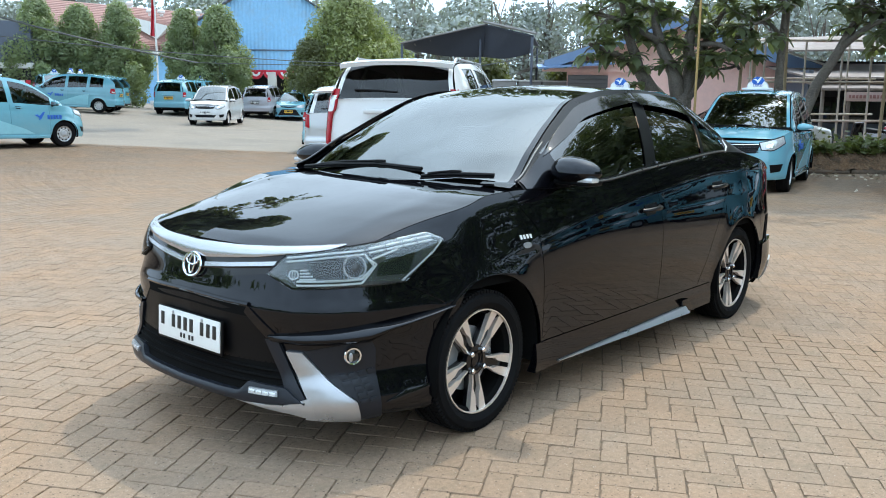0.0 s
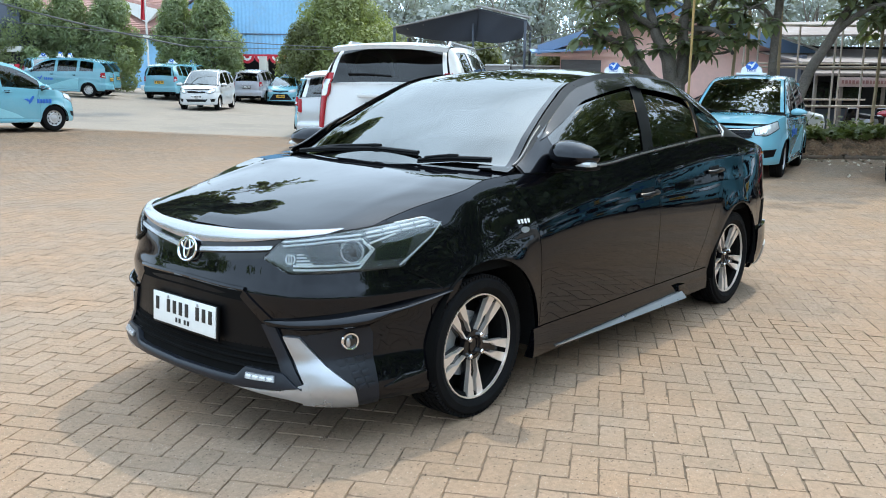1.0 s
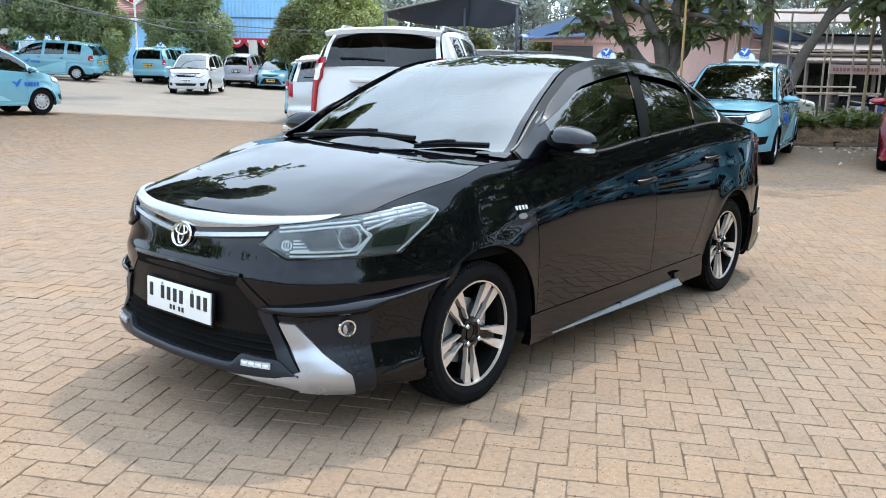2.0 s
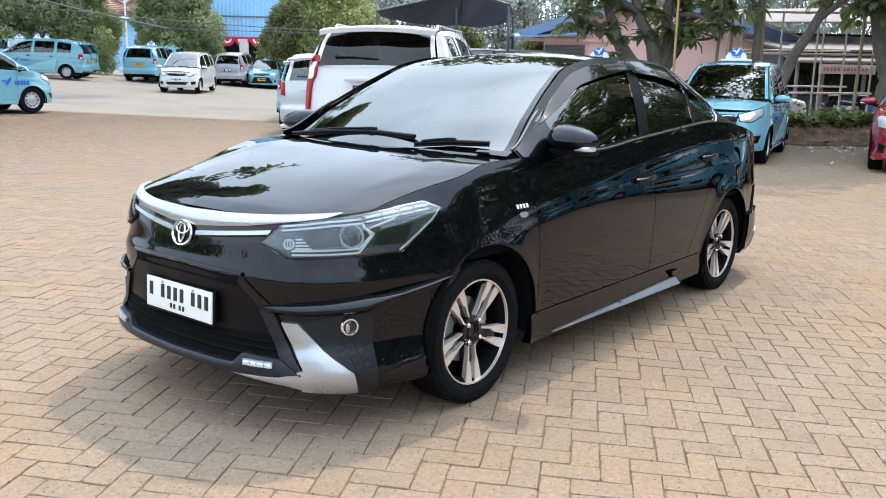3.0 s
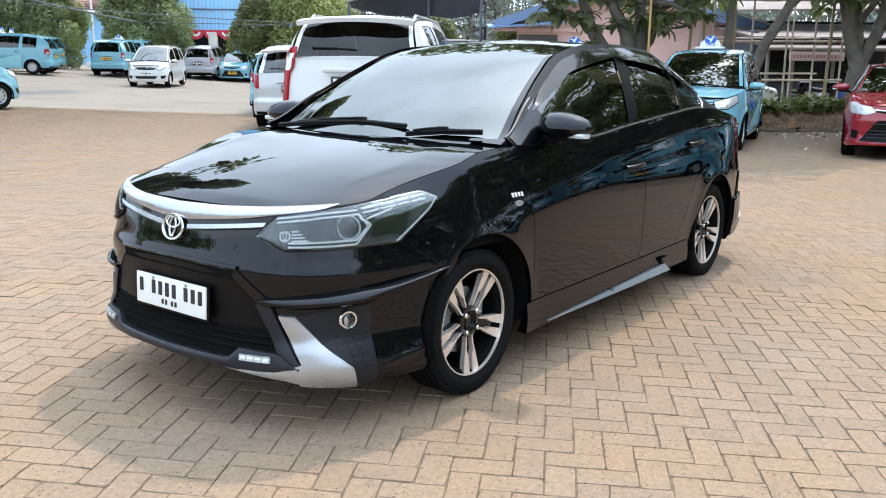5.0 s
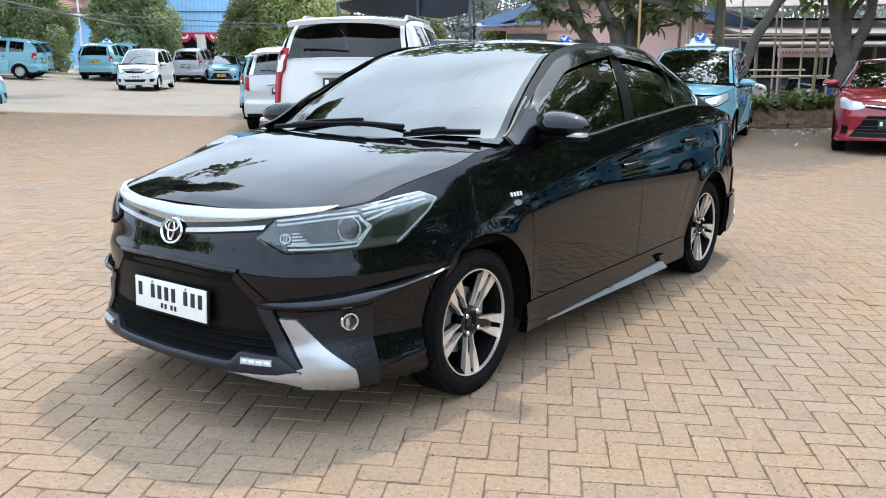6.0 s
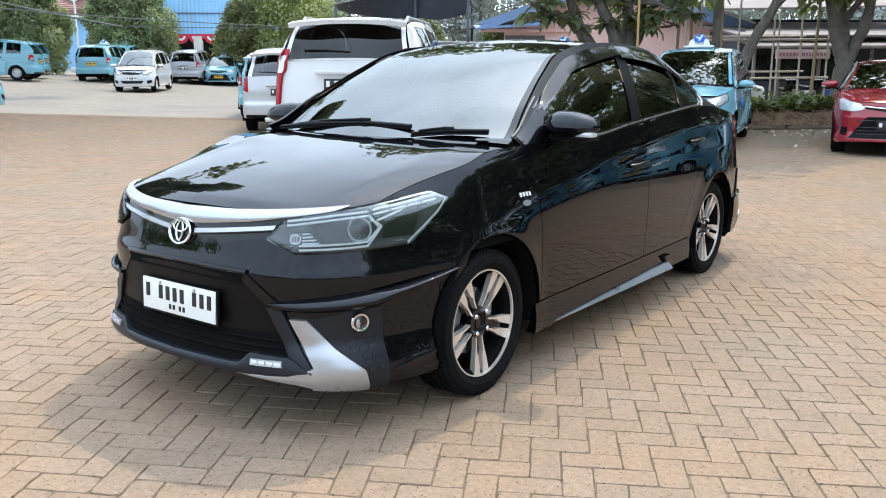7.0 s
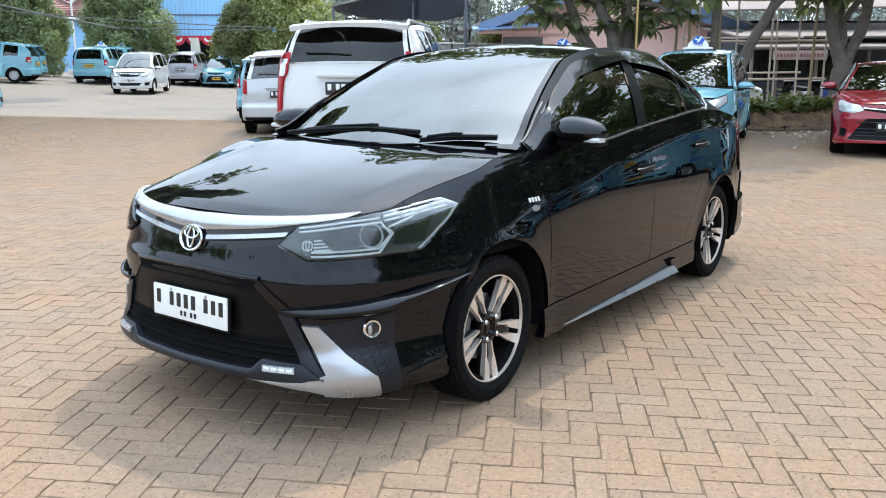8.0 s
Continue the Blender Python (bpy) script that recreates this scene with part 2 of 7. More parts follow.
def coons(front, rear, centre, side, nu, nv, u0=-1.0, u1=1.0, lift=0.0, ridge=None):
    """A panel over both halves of a car from four boundary curves of its left half."""
    f0, f1, r0, r1 = (Vector(c) for c in (front(0), front(1), rear(0), rear(1)))

    def fn(a, v):
        u = u0 + (u1 - u0) * a
        h = abs(u)
        w = h * h
        F, R, C, D = Vector(front(h)), Vector(rear(h)), Vector(centre(v)), Vector(side(v))
        p = F * (1 - v) + R * v + C * (1 - w) + D * w - ((f0 * (1 - w) + f1 * w) * (1 - v) + (r0 * (1 - w) + r1 * w) * v)
        return (p.x, p.y if u >= 0 else -p.y, p.z + lift + (ridge(h, v) if ridge else 0.0))
    return grid(fn, nu, nv)


def pch(points):
    """A smooth curve through (x, y) pairs that never overshoots them."""
    pts = sorted(points)
    xs, ys = np.array([p[0] for p in pts], float), np.array([p[1] for p in pts], float)
    h, d = np.diff(xs), np.diff(ys) / np.diff(xs)
    m = np.zeros(len(xs))
    if len(xs) > 2:
        same = d[:-1] * d[1:] > 0
        w1, w2 = 2 * h[1:] + h[:-1], h[1:] + 2 * h[:-1]
        safe0, safe1 = np.where(same, d[:-1], 1.0), np.where(same, d[1:], 1.0)
        m[1:-1] = np.where(same, (w1 + w2) / (w1 / safe0 + w2 / safe1), 0.0)
    m[0], m[-1] = d[0], d[-1]

    def at(x):
        x = min(max(float(x), xs[0]), xs[-1])
        i = min(int(np.searchsorted(xs, x, side="right")) - 1, len(h) - 1)
        t = (x - xs[i]) / h[i]
        return float((1 + 2 * t) * (1 - t) ** 2 * ys[i] + t * (1 - t) ** 2 * h[i] * m[i]
                     + t * t * (3 - 2 * t) * ys[i + 1] + t * t * (t - 1) * h[i] * m[i + 1])
    return at


def smooth(a, b, x):
    t = min(max((x - a) / (b - a), 0.0), 1.0)
    return t * t * (3 - 2 * t)


class Shell:
    """The skin of a car: a wall that runs round it at (s, z), s from the nose's middle along its left side,
    and a cabin side between belt and rail. x ahead, y to the car's left, z up, front axle at x = 0."""

    def __init__(self, plan, front, side, rear, top, low, hubs, arch, rail, flare=0.012, ends=(0.45, 0.0, -2.7, -3.1), tall=1.0, climb=0.0, sculpt=None):
        par = [0.0]
        for (x0, y0), (x1, y1) in zip(plan, plan[1:]):
            par.append(par[-1] + math.hypot(x1 - x0, y1 - y0))
        px = pch([(p, q[0]) for p, q in zip(par, plan)])
        py = pch([(p, q[1]) for p, q in zip(par, plan)])
        self.length, self.px, self.py = par[-1], px, py
        self.front, self.side, self.rear = pch(front), pch(side), pch(rear)
        self.top, self.low = pch(top), pch(low)
        self.hubs, self.arch, self.flare, self.ends, self.tall, self.climb, self.sculpt = hubs, arch, flare, ends, tall, climb, sculpt
        self.rail_y = pch([(r[0], r[1]) for r in rail])
        self.rail_z = pch([(r[0], r[2]) for r in rail])
        self.samples = [(px(k * self.length / 400), k * self.length / 400) for k in range(401)]
        self.s_of = pch([(x - 1e-6 * i, s) for i, (x, s) in enumerate(self.samples)])
        self.s_of_y = pch([(py(k * 0.004 * self.length), k * 0.004 * self.length) for k in range(70)])

    def inset(self, x, z):
        a, b, c, d = self.ends
        wf, wr = smooth(b, a, x), smooth(c, d, x)
        off = wf * self.front(z) + wr * self.rear(z) + (1 - wf - wr) * (self.sculpt(x, z) if self.sculpt else self.side(z + self.climb * min(x, 0.0)))
        for hx, hz in self.hubs:
            r = math.hypot(x - hx, (z - hz) / self.tall)
            off -= self.flare * math.exp(-((r - self.arch) / 0.06) ** 2)
        return off

    def wall(self, s, z, o=0.0):
        e = 0.01
        x, y = self.px(s), self.py(s)
        dx = self.px(s + e) - self.px(max(s - e, 0))
        dy = self.py(s + e) - self.py(max(s - e, 0))
        if s < e:
            dx, dy = 0.0, 1.0
        if s > self.length - e:
            dx, dy = 0.0, -1.0
        k = math.hypot(dx, dy) or 1.0
        nx, ny = dy / k, -dx / k
        off = o - self.inset(x, z)
        return (x + nx * off, max(y + ny * off, 0.0), z)

    def bottom(self, x):
        z = self.low(x)
        for hx, hz in self.hubs:
            d = self.arch ** 2 - (x - hx) ** 2
            if d > 0:
                z = max(z, hz + self.tall * math.sqrt(d))
        return z

    def cabin(self, x, w, o=0.0):
        """A place on the cabin's side, w from the belt (0) to the rail (1)."""
        zb = self.top(x)
        xb, yb, _ = self.wall(self.s_of(x), zb)
        yr, zr = self.rail_y(x), self.rail_z(x)
        bulge = 0.022 * 4 * w * (1 - w) * min((zr - zb) / 0.35, 1)
        k = math.hypot(zr - zb, yb - yr) or 1
        ny, nz = (zr - zb) / k, (yb - yr) / k
        return (x, yb + (yr - yb) * w + ny * (o + bulge), zb + (zr - zb) * w + nz * (o + bulge))




# ---- ground ----
RISE = pch([(-50, 0), (4, 0), (8, 0.03), (11, 0.09), (15, 0.22), (20.2, 0.38), (22, 0.45), (24.4, 0.56), (26.5, 0.76), (28.5, 0.90), (34, 1.08), (50, 1.35), (400, 1.6)])


def gz(x, y):
    """The height of the lot, level round the black car and rising gently towards the far cars."""
    return RISE(-y + 0.35 * x)


def ground_sheet():
    xs = [-900, -400, -200, -120, -80, -60] + [-50 + 2 * k for k in range(36)] + [30, 60, 120, 300, 900]
    ys = [-900, -400, -200, -120, -90, -70] + [-60 + 2 * k for k in range(41)] + [30, 60, 120, 300, 900]
    v = [(x, y, gz(x, y) - 0.012) for x in xs for y in ys]
    n = len(ys)
    f = [(i * n + j, (i + 1) * n + j, (i + 1) * n + j + 1, i * n + j + 1) for i in range(len(xs) - 1) for j in range(n - 1)]
    return v, f


CONCRETE = mat("worn_concrete", (0.222, 0.184, 0.146), 0.9, vary=0.28, scale=0.25, fine=14.0, bump=0.004, coord="Object", stain=((0.17, 0.145, 0.118), 0.35, 0.50, 0.7), dirt=((0.30, 0.25, 0.20), 1.7, 0.56, 0.5))
tagged(ob_from("ground", ground_sheet(), CONCRETE), "worn pale grey concrete yard of a car lot", "ground", kind="structure")


# ---- buildings and yard ----
# a frame for the far side of the yard: X along the row, Y away from the entrance, Z up
FAR = Matrix(((-0.6562, -0.7546, 0, 2.6), (0.7546, -0.6562, 0, 2.85), (0, 0, 1, 0), (0, 0, 0, 1)))


def far(x, y, z=0.0, turn=0.0):
    return FAR @ pose(x, y, z, 0, 0, turn)


def far_ground(x, y):
    p = FAR @ Vector((x, y, 0))
    return gz(p.x, p.y)


BLUE_SHEET = mat("blue_corrugated_sheet", (0.23, 0.47, 0.70), 0.5, vary=0.14, scale=0.4, fine=4, coord="Object", stain=((0.25, 0.38, 0.5), 0.8, 0.5, 0.5))
RED_TILES = mat("red_roof_tiles", (0.33, 0.185, 0.155), 0.85, vary=0.25, scale=0.6, fine=6)
NAVY = mat("dark_blue_canopy", (0.055, 0.065, 0.09), 0.7, vary=0.3, scale=0.7)
PINK = mat("salmon_wall_paint", (0.90, 0.58, 0.52), 0.9, vary=0.10, scale=0.8, fine=8, stain=((0.6, 0.38, 0.34), 1.0, 0.54, 0.35))
BLUE_EAVE = mat("blue_eave_paint", (0.19, 0.29, 0.48), 0.6, vary=0.15, scale=1)
CREAM = mat("cream_wall_paint", (0.58, 0.55, 0.48), 0.9, vary=0.12, scale=1)
SLATE = mat("slate_grey_wall", (0.10, 0.115, 0.15), 0.7, vary=0.15, scale=0.6)
# near-black colour holds the shade inside the open-fronted buildings
INTERIOR_SHADE = mat("interior_shade_dark", (0.05, 0.048, 0.05), 0.9, vary=0.3)
GREY_SHEET = mat("grey_roof_sheet", (0.26, 0.25, 0.24), 0.8, vary=0.25, scale=0.8, fine=7, stain=((0.16, 0.12, 0.1), 0.9, 0.5, 0.6))
RUST_SHEET = mat("rusty_roof_sheet", (0.22, 0.175, 0.155), 0.85, vary=0.3, scale=0.8, fine=7, stain=((0.32, 0.28, 0.26), 1.2, 0.5, 0.6))
SHUTTER = mat("grey_shutter", (0.16, 0.15, 0.155), 0.6, vary=0.15, scale=1)
WHITE_TRIM = mat("white_trim_paint", (0.68, 0.67, 0.64), 0.7, vary=0.1, scale=2)
BAMBOO = mat("bamboo", (0.42, 0.32, 0.2), 0.7, vary=0.25, scale=3)
FRAME_PAINT = mat("weathered_white_frame", (0.60, 0.51, 0.45), 0.7, vary=0.2, scale=3)
YELLOW_POLE = mat("ochre_pole", (0.46, 0.29, 0.11), 0.7, vary=0.25, scale=2)
CLOTH_RED = mat("red_cloth", (0.55, 0.03, 0.05), 0.8, vary=0.1)
CLOTH_WHITE = mat("white_cloth", (0.72, 0.70, 0.69), 0.8, vary=0.08)
KERB = mat("old_kerb_concrete", (0.15, 0.11, 0.08), 0.95, vary=0.3, scale=2, fine=20, bump=0.004, stain=((0.07, 0.065, 0.05), 2.0, 0.5, 0.7))
SOIL = mat("dry_soil", (0.165, 0.098, 0.056), 1.0, vary=0.6, scale=3, fine=22, bump=0.06, stain=((0.055, 0.036, 0.022), 5.0, 0.48, 0.8), dirt=((0.27, 0.19, 0.12), 11.0, 0.56, 0.7))
CABLE = mat("cable_grey", (0.10, 0.105, 0.105), 0.6, vary=0.1)
BANNER_INK = mat("faded_banner_ink", (0.36, 0.17, 0.16), 0.8, vary=0.15)
SIGN_PINK = mat("faded_banner", (0.6, 0.42, 0.4), 0.8, vary=0.12, scale=2)


def corrugated(poly_top, x0, x1, z0, pitch=0.32, depth=0.05):
    """An upright sheet from x0 to x1 with ribs; poly_top(x) is its upper edge."""
    n = int((x1 - x0) / pitch)
    v, f = [], []
    for i in range(n * 4 + 1):
        x = x0 + (x1 - x0) * i / (n * 4)
        y = -depth if i % 4 in (1, 2) else 0.0
        v += [(x, y, z0), (x, y, poly_top(x))]
        if i:
            a = 2 * i
            f.append((a - 2, a, a + 1, a - 1))
    return v, f


def quad_slab(a, b, c, d, t):
    """A roof plane of thickness t over four corners."""
    up = Vector((0, 0, t))
    p = [Vector(q) for q in (a, b, c, d)]
    v = [tuple(q) for q in p] + [tuple(q - up) for q in p]
    return v, [(0, 1, 2, 3), (7, 6, 5, 4), (0, 4, 5, 1), (1, 5, 6, 2), (2, 6, 7, 3), (3, 7, 4, 0)]


def blue_warehouse():
    h = thing("warehouse", "blue corrugated metal warehouse with a gabled front", "building", far(0, 74, 1.2))
    top = lambda x: 10.9 - abs(x + 15.0) * 0.60
    part("front_wall", corrugated(lambda x: top(x) - 0.15, -21.6, -8.2, 2.9), BLUE_SHEET, h)
    part("side_wall", moved(corrugated(lambda x: 6.6, 0, 30, 0), Matrix.Translation((-21.6, 0, 0)) @ pose(0, 0, 0, 0, 0, 90)), BLUE_SHEET, h)
    part("roof", quad_slab((-15, -0.4, 10.9), (-22.1, -0.4, 6.65), (-22.1, 30, 6.65), (-15, 30, 10.9), 0.08), GREY_SHEET, h)
    part("roof", quad_slab((-7.7, -0.4, 6.55), (-15, -0.4, 10.9), (-15, 30, 10.9), (-7.7, 30, 6.55), 0.08), GREY_SHEET, h)
    part("barge_board", tube([(-22.1, -0.42, 6.6), (-15, -0.42, 10.85), (-7.7, -0.42, 6.5)], 0.07, 6), SLATE, h)
    part("lap_trim", box(-15, -0.07, 4.75, 13.2, 0.08, 0.1, 0.02), SLATE, h)
    part("back_of_hall", box(-15, 6, 1.4, 13.4, 0.2, 3.2, 0), INTERIOR_SHADE, h)
    for x in (-21.2, -18.4, -14.9, -12.6, -8.6):
        part("column", box(x, 0, 1.35, 0.7 if x > -15 else 0.5, 0.5, 3.1, 0.03), CREAM, h)
    part("infill_wall", box(-10.2, 0.1, 1.35, 3.0, 0.2, 3.1, 0.01), CREAM, h)
    part("infill_wall", box(-20.0, 0.1, 1.35, 3.0, 0.2, 3.1, 0.01), CREAM, h)
    # festive half-round bunting under the sheet
    for k in range(5):
        x = -17.5 + 1.25 * k
        fan = thing("bunting_fan", "red and white half-round festive bunting on the warehouse", "bunting", far(x, 73.8, 1.2 + 2.9), "warehouse bunting")
        for r0, r1, m in ((0.0, 0.2, CLOTH_RED), (0.2, 0.38, CLOTH_WHITE), (0.38, 0.62, CLOTH_RED)):
            part("stripe", slab(lambda u, v: ((r0 + (r1 - r0) * v) * math.cos(math.pi * u) * 1.0, -0.03 - 0.02 * math.sin(u * 31), -(r0 + (r1 - r0) * v) * math.sin(math.pi * u)),
                                lambda u, v: ((r0 + (r1 - r0) * v) * math.cos(math.pi * u) * 1.0, 0.0 - 0.02 * math.sin(u * 31), -(r0 + (r1 - r0) * v) * math.sin(math.pi * u)), 18, 2), m, fan)
    top_band = thing("bunting_band", "pink and white cloth band above the bunting", "bunting", far(-15.0, 73.8, 1.2 + 2.98))
    part("cloth", box(0, -0.03, 0, 6.6, 0.03, 0.16, 0.005), CLOTH_RED, top_band)


def red_roof_house():
    h = thing("hall", "long low hall with a red tiled roof and white gable trim", "building", far(0, 68, 1.0))
    # tiles as shallow courses, one sheet with a step at each course
    def tiled(a, b, c, d, name="roof"):
        rows = 26
        a, b, c, d = (Vector(p) for p in (a, b, c, d))
        v, f = [], []
        for k in range(rows):
            for t, lift in ((k / rows, 0.05), ((k + 1) / rows, 0.0)):
                p, q = a.lerp(d, t), b.lerp(c, t)
                v += [(p.x, p.y, p.z + lift), (q.x, q.y, q.z + lift)]
            n = 4 * k
            f.append((n, n + 1, n + 3, n + 2))
            if k:
                f.append((n - 2, n - 1, n + 1, n))
        part(name, (v, f), RED_TILES, h)
    tiled((-36, 0, 4.6), (-17.2, 0, 4.2), (-18.6, 9, 8.0), (-36, 9, 9.4))
    part("fascia", tube([(-36, -0.05, 4.55), (-17.2, -0.05, 4.15)], 0.12, 6), WHITE_TRIM, h)
    part("wall", box(-26.5, 0.6, 2.0, 18, 0.3, 4.6, 0.02), BLUE_SHEET, h)
    # a cross gable with white barge boards
    part("gable", ([(-26.4, -0.4, 7.4), (-21.6, -0.4, 6.3), (-22.6, -0.4, 5.3), (-26.4, 1.5, 7.4), (-21.6, 1.5, 6.3), (-22.6, 1.5, 5.3)],
         [(0, 2, 1), (3, 4, 5), (0, 1, 4, 3), (1, 2, 5, 4), (2, 0, 3, 5)]), WHITE_TRIM, h)
    tiled((-23.3, -0.5, 5.2), (-20.6, -0.3, 4.6), (-21.2, 1.0, 6.6), (-26.6, 1.0, 7.6), "gable_roof")
    for x, y, z in ((-25.2, 6, 7.6), (-24.4, 6.5, 7.6), (-22.2, 7, 7.8), (-21.4, 7, 7.7), (-20.0, 7, 7.3), (-18.9, 7.5, 7.3), (-27.3, 7, 8.3)):
        part("roof_vent", moved(lathe([(0.16, 0), (0.16, 0.22), (0.3, 0.26), (0.34, 0.42), (0.22, 0.58), (0.001, 0.62)], 14, "z"), pose(x, y, z + 0.1)), WHITE_TRIM, h)
    g = thing("office_block", "slate-grey flat building with a white fascia", "building", far(0, 46, 0.8))
    part("wall", box(-26.6, 2, 3.55, 9, 4, 2.5, 0.05), SLATE, g)
    part("fascia", box(-26.6, -0.1, 2.45, 9.2, 0.3, 0.3, 0.03), WHITE_TRIM, g)
    # a solid dark block stands for the shade under the office block
    part("opening_shade_block", box(-26.6, 1.2, 1.1, 8.8, 2.4, 2.4, 0.02), INTERIOR_SHADE, g)
    flags = thing("bunting_string", "string of small red and white pennants", "bunting", far(-24.6, 45.4, 2.45))
    for k in range(16):
        part("pennant", moved(([(-0.13, 0, 0), (0.13, 0, 0), (0.1, 0, -0.34), (-0.1, 0, -0.34), (-0.13, 0.012, 0), (0.13, 0.012, 0), (0.1, 0.012, -0.34), (-0.1, 0.012, -0.34)],
             [(0, 3, 2, 1), (4, 5, 6, 7), (0, 4, 7, 3), (1, 2, 6, 5), (3, 7, 6, 2), (0, 1, 5, 4)]), pose(k * 0.3 - 2.0, 0, 0.03 * math.sin(k))), CLOTH_RED if k % 2 else CLOTH_WHITE, flags)


def canopy_tent():
    t = thing("canopy", "dark blue fabric canopy on steel posts", "canopy", far(0, 34, -0.24))
    part("roof_sheet", quad_slab((-1.7, 0, 4.0), (1.55, -0.3, 4.75), (2.6, 7, 4.9), (-1.4, 7, 4.1), 0.05), NAVY, t)
    part("roof_sheet", quad_slab((1.55, -0.3, 4.75), (3.3, -1.8, 4.2), (4.3, 5.4, 4.35), (2.6, 7, 4.9), 0.05), NAVY, t)
    part("ridge_cap", tube([(1.5, -0.4, 4.82), (3.4, -1.9, 4.27)], 0.06, 6), GREY_SHEET, t)
    part("edge_pipe", tube([(-1.75, -0.05, 4.0), (1.55, -0.35, 4.73)], 0.035, 6), GREY_SHEET, t)
    for a, b in (((-1.7, 0), 4.0), ((1.4, 0.2), 4.6), ((3.25, -1.75), 4.15), ((4.2, 5.3), 4.25), ((-1.4, 7), 4.0)):
        part("post", tube([(a[0], a[1], 0), (a[0], a[1], b)], 0.05, 8), SLATE, t)
    # sagging front sheets under the two slopes
    for (xa, ya, za, la), (xb, yb, zb, lb) in (((-1.65, 0.1, 3.97, 0.12), (1.55, -0.2, 4.70, 1.15)), ((1.55, -0.2, 4.70, 1.15), (3.25, -1.75, 4.15, 0.55))):
        sheet = lambda o: (lambda u, v: (xa + (xb - xa) * u, ya + (yb - ya) * u + o + 0.9 * v + 0.05 * math.sin(9 * u + 4 * v), za + (zb - za) * u - (la + (lb - la) * u + 0.12 * math.sin(math.pi * u)) * v))
        part("front_sheet", slab(sheet(0.0), sheet(0.03), 16, 6), NAVY, t)
    truss = []
    for k in range(5):
        x = -1.2 + k * 0.62
        truss.append(tube([(x, 0.1, 3.98 + k * 0.14), (x + 0.3, 5, 3.6)], 0.02, 5))
    part("truss", join(*truss), GREY_SHEET, t)
    rng = random.Random(4)
    for k in range(9):
        z = far_ground(2.3 + (k // 3) * 0.95, 33) + (0 if k % 3 == 0 else 0.78 if k % 3 == 1 else 1.55)
        crate = thing("crate", "weathered grey and white crate stacked under the canopy", "crate", far(2.3 + (k // 3) * 0.95, 33 + 0.1 * (k % 2), z), "stacked crates")
        part("shell", box(0, 0, 0.39, 0.85 + 0.08 * rng.random(), 0.7, 0.77, 0.03), (WHITE_TRIM, SLATE, GREY_SHEET)[k % 3], crate)
        part("lid", box(0, 0, 0.74, 0.93, 0.76, 0.06, 0.02), (GREY_SHEET, WHITE_TRIM, CLOTH_RED)[(k * 2) % 3], crate)


def pink_house():
    h = thing("house", "salmon-pink single-storey house with blue eaves", "house", far(0, 30, 0))
    top = lambda x: 4.25 - abs(x - 8.0) * 0.335
    v, f = [], []
    for k in range(21):
        x = 4.3 + 8.0 * k / 20
        v += [(x, 0, 0), (x, 0, top(x)), (x, 0.2, 0), (x, 0.2, top(x))]
        if k:
            a = 4 * k
            f += [(a - 4, a, a + 1, a - 3), (a - 2, a - 1, a + 3, a + 2), (a - 3, a + 1, a + 3, a - 1)]
    part("wall", (v, f), PINK, h)
    part("side_wall", box(12.2, 5, 1.4, 0.2, 10, 2.8, 0.01), PINK, h)
    part("roof", quad_slab((8.0, -0.6, 4.45), (3.4, -0.6, 2.92), (3.4, 10, 2.92), (8.0, 10, 4.45), 0.1), GREY_SHEET, h)
    part("roof", quad_slab((12.8, -0.6, 2.85), (8.0, -0.6, 4.45), (8.0, 10, 4.45), (12.8, 10, 2.85), 0.1), GREY_SHEET, h)
    part("eave_board", quad_slab((8.0, -0.62, 4.42), (8.0, -0.60, 4.42), (3.4, -0.60, 2.9), (3.4, -0.62, 2.9), 0.32), BLUE_EAVE, h)
    part("eave_board", quad_slab((12.9, -0.62, 2.83), (12.9, -0.60, 2.83), (8.0, -0.60, 4.42), (8.0, -0.62, 4.42), 0.45), BLUE_EAVE, h)
    part("gutter", tube([(8.0, -0.68, 4.46), (12.95, -0.68, 2.86)], 0.04, 6), WHITE_TRIM, h)
    sh = part("shutter", box(5.0, -0.03, 1.35, 1.4, 0.06, 2.2, 0.01), SHUTTER, h)
    for k in range(16):
        part("slat", box(5.0, -0.07, 0.35 + k * 0.135, 1.36, 0.03, 0.12, 0.01), SHUTTER, sh)
    part("lean_to_roof", quad_slab((3.2, -0.7, 2.68), (5.8, -0.7, 2.85), (5.8, 0, 3.0), (3.2, 0, 2.8), 0.06), BLUE_EAVE, h)
    part("trim_band", box(5.0, -0.05, 2.62, 3.2, 0.06, 0.12, 0.01), PINK, h)


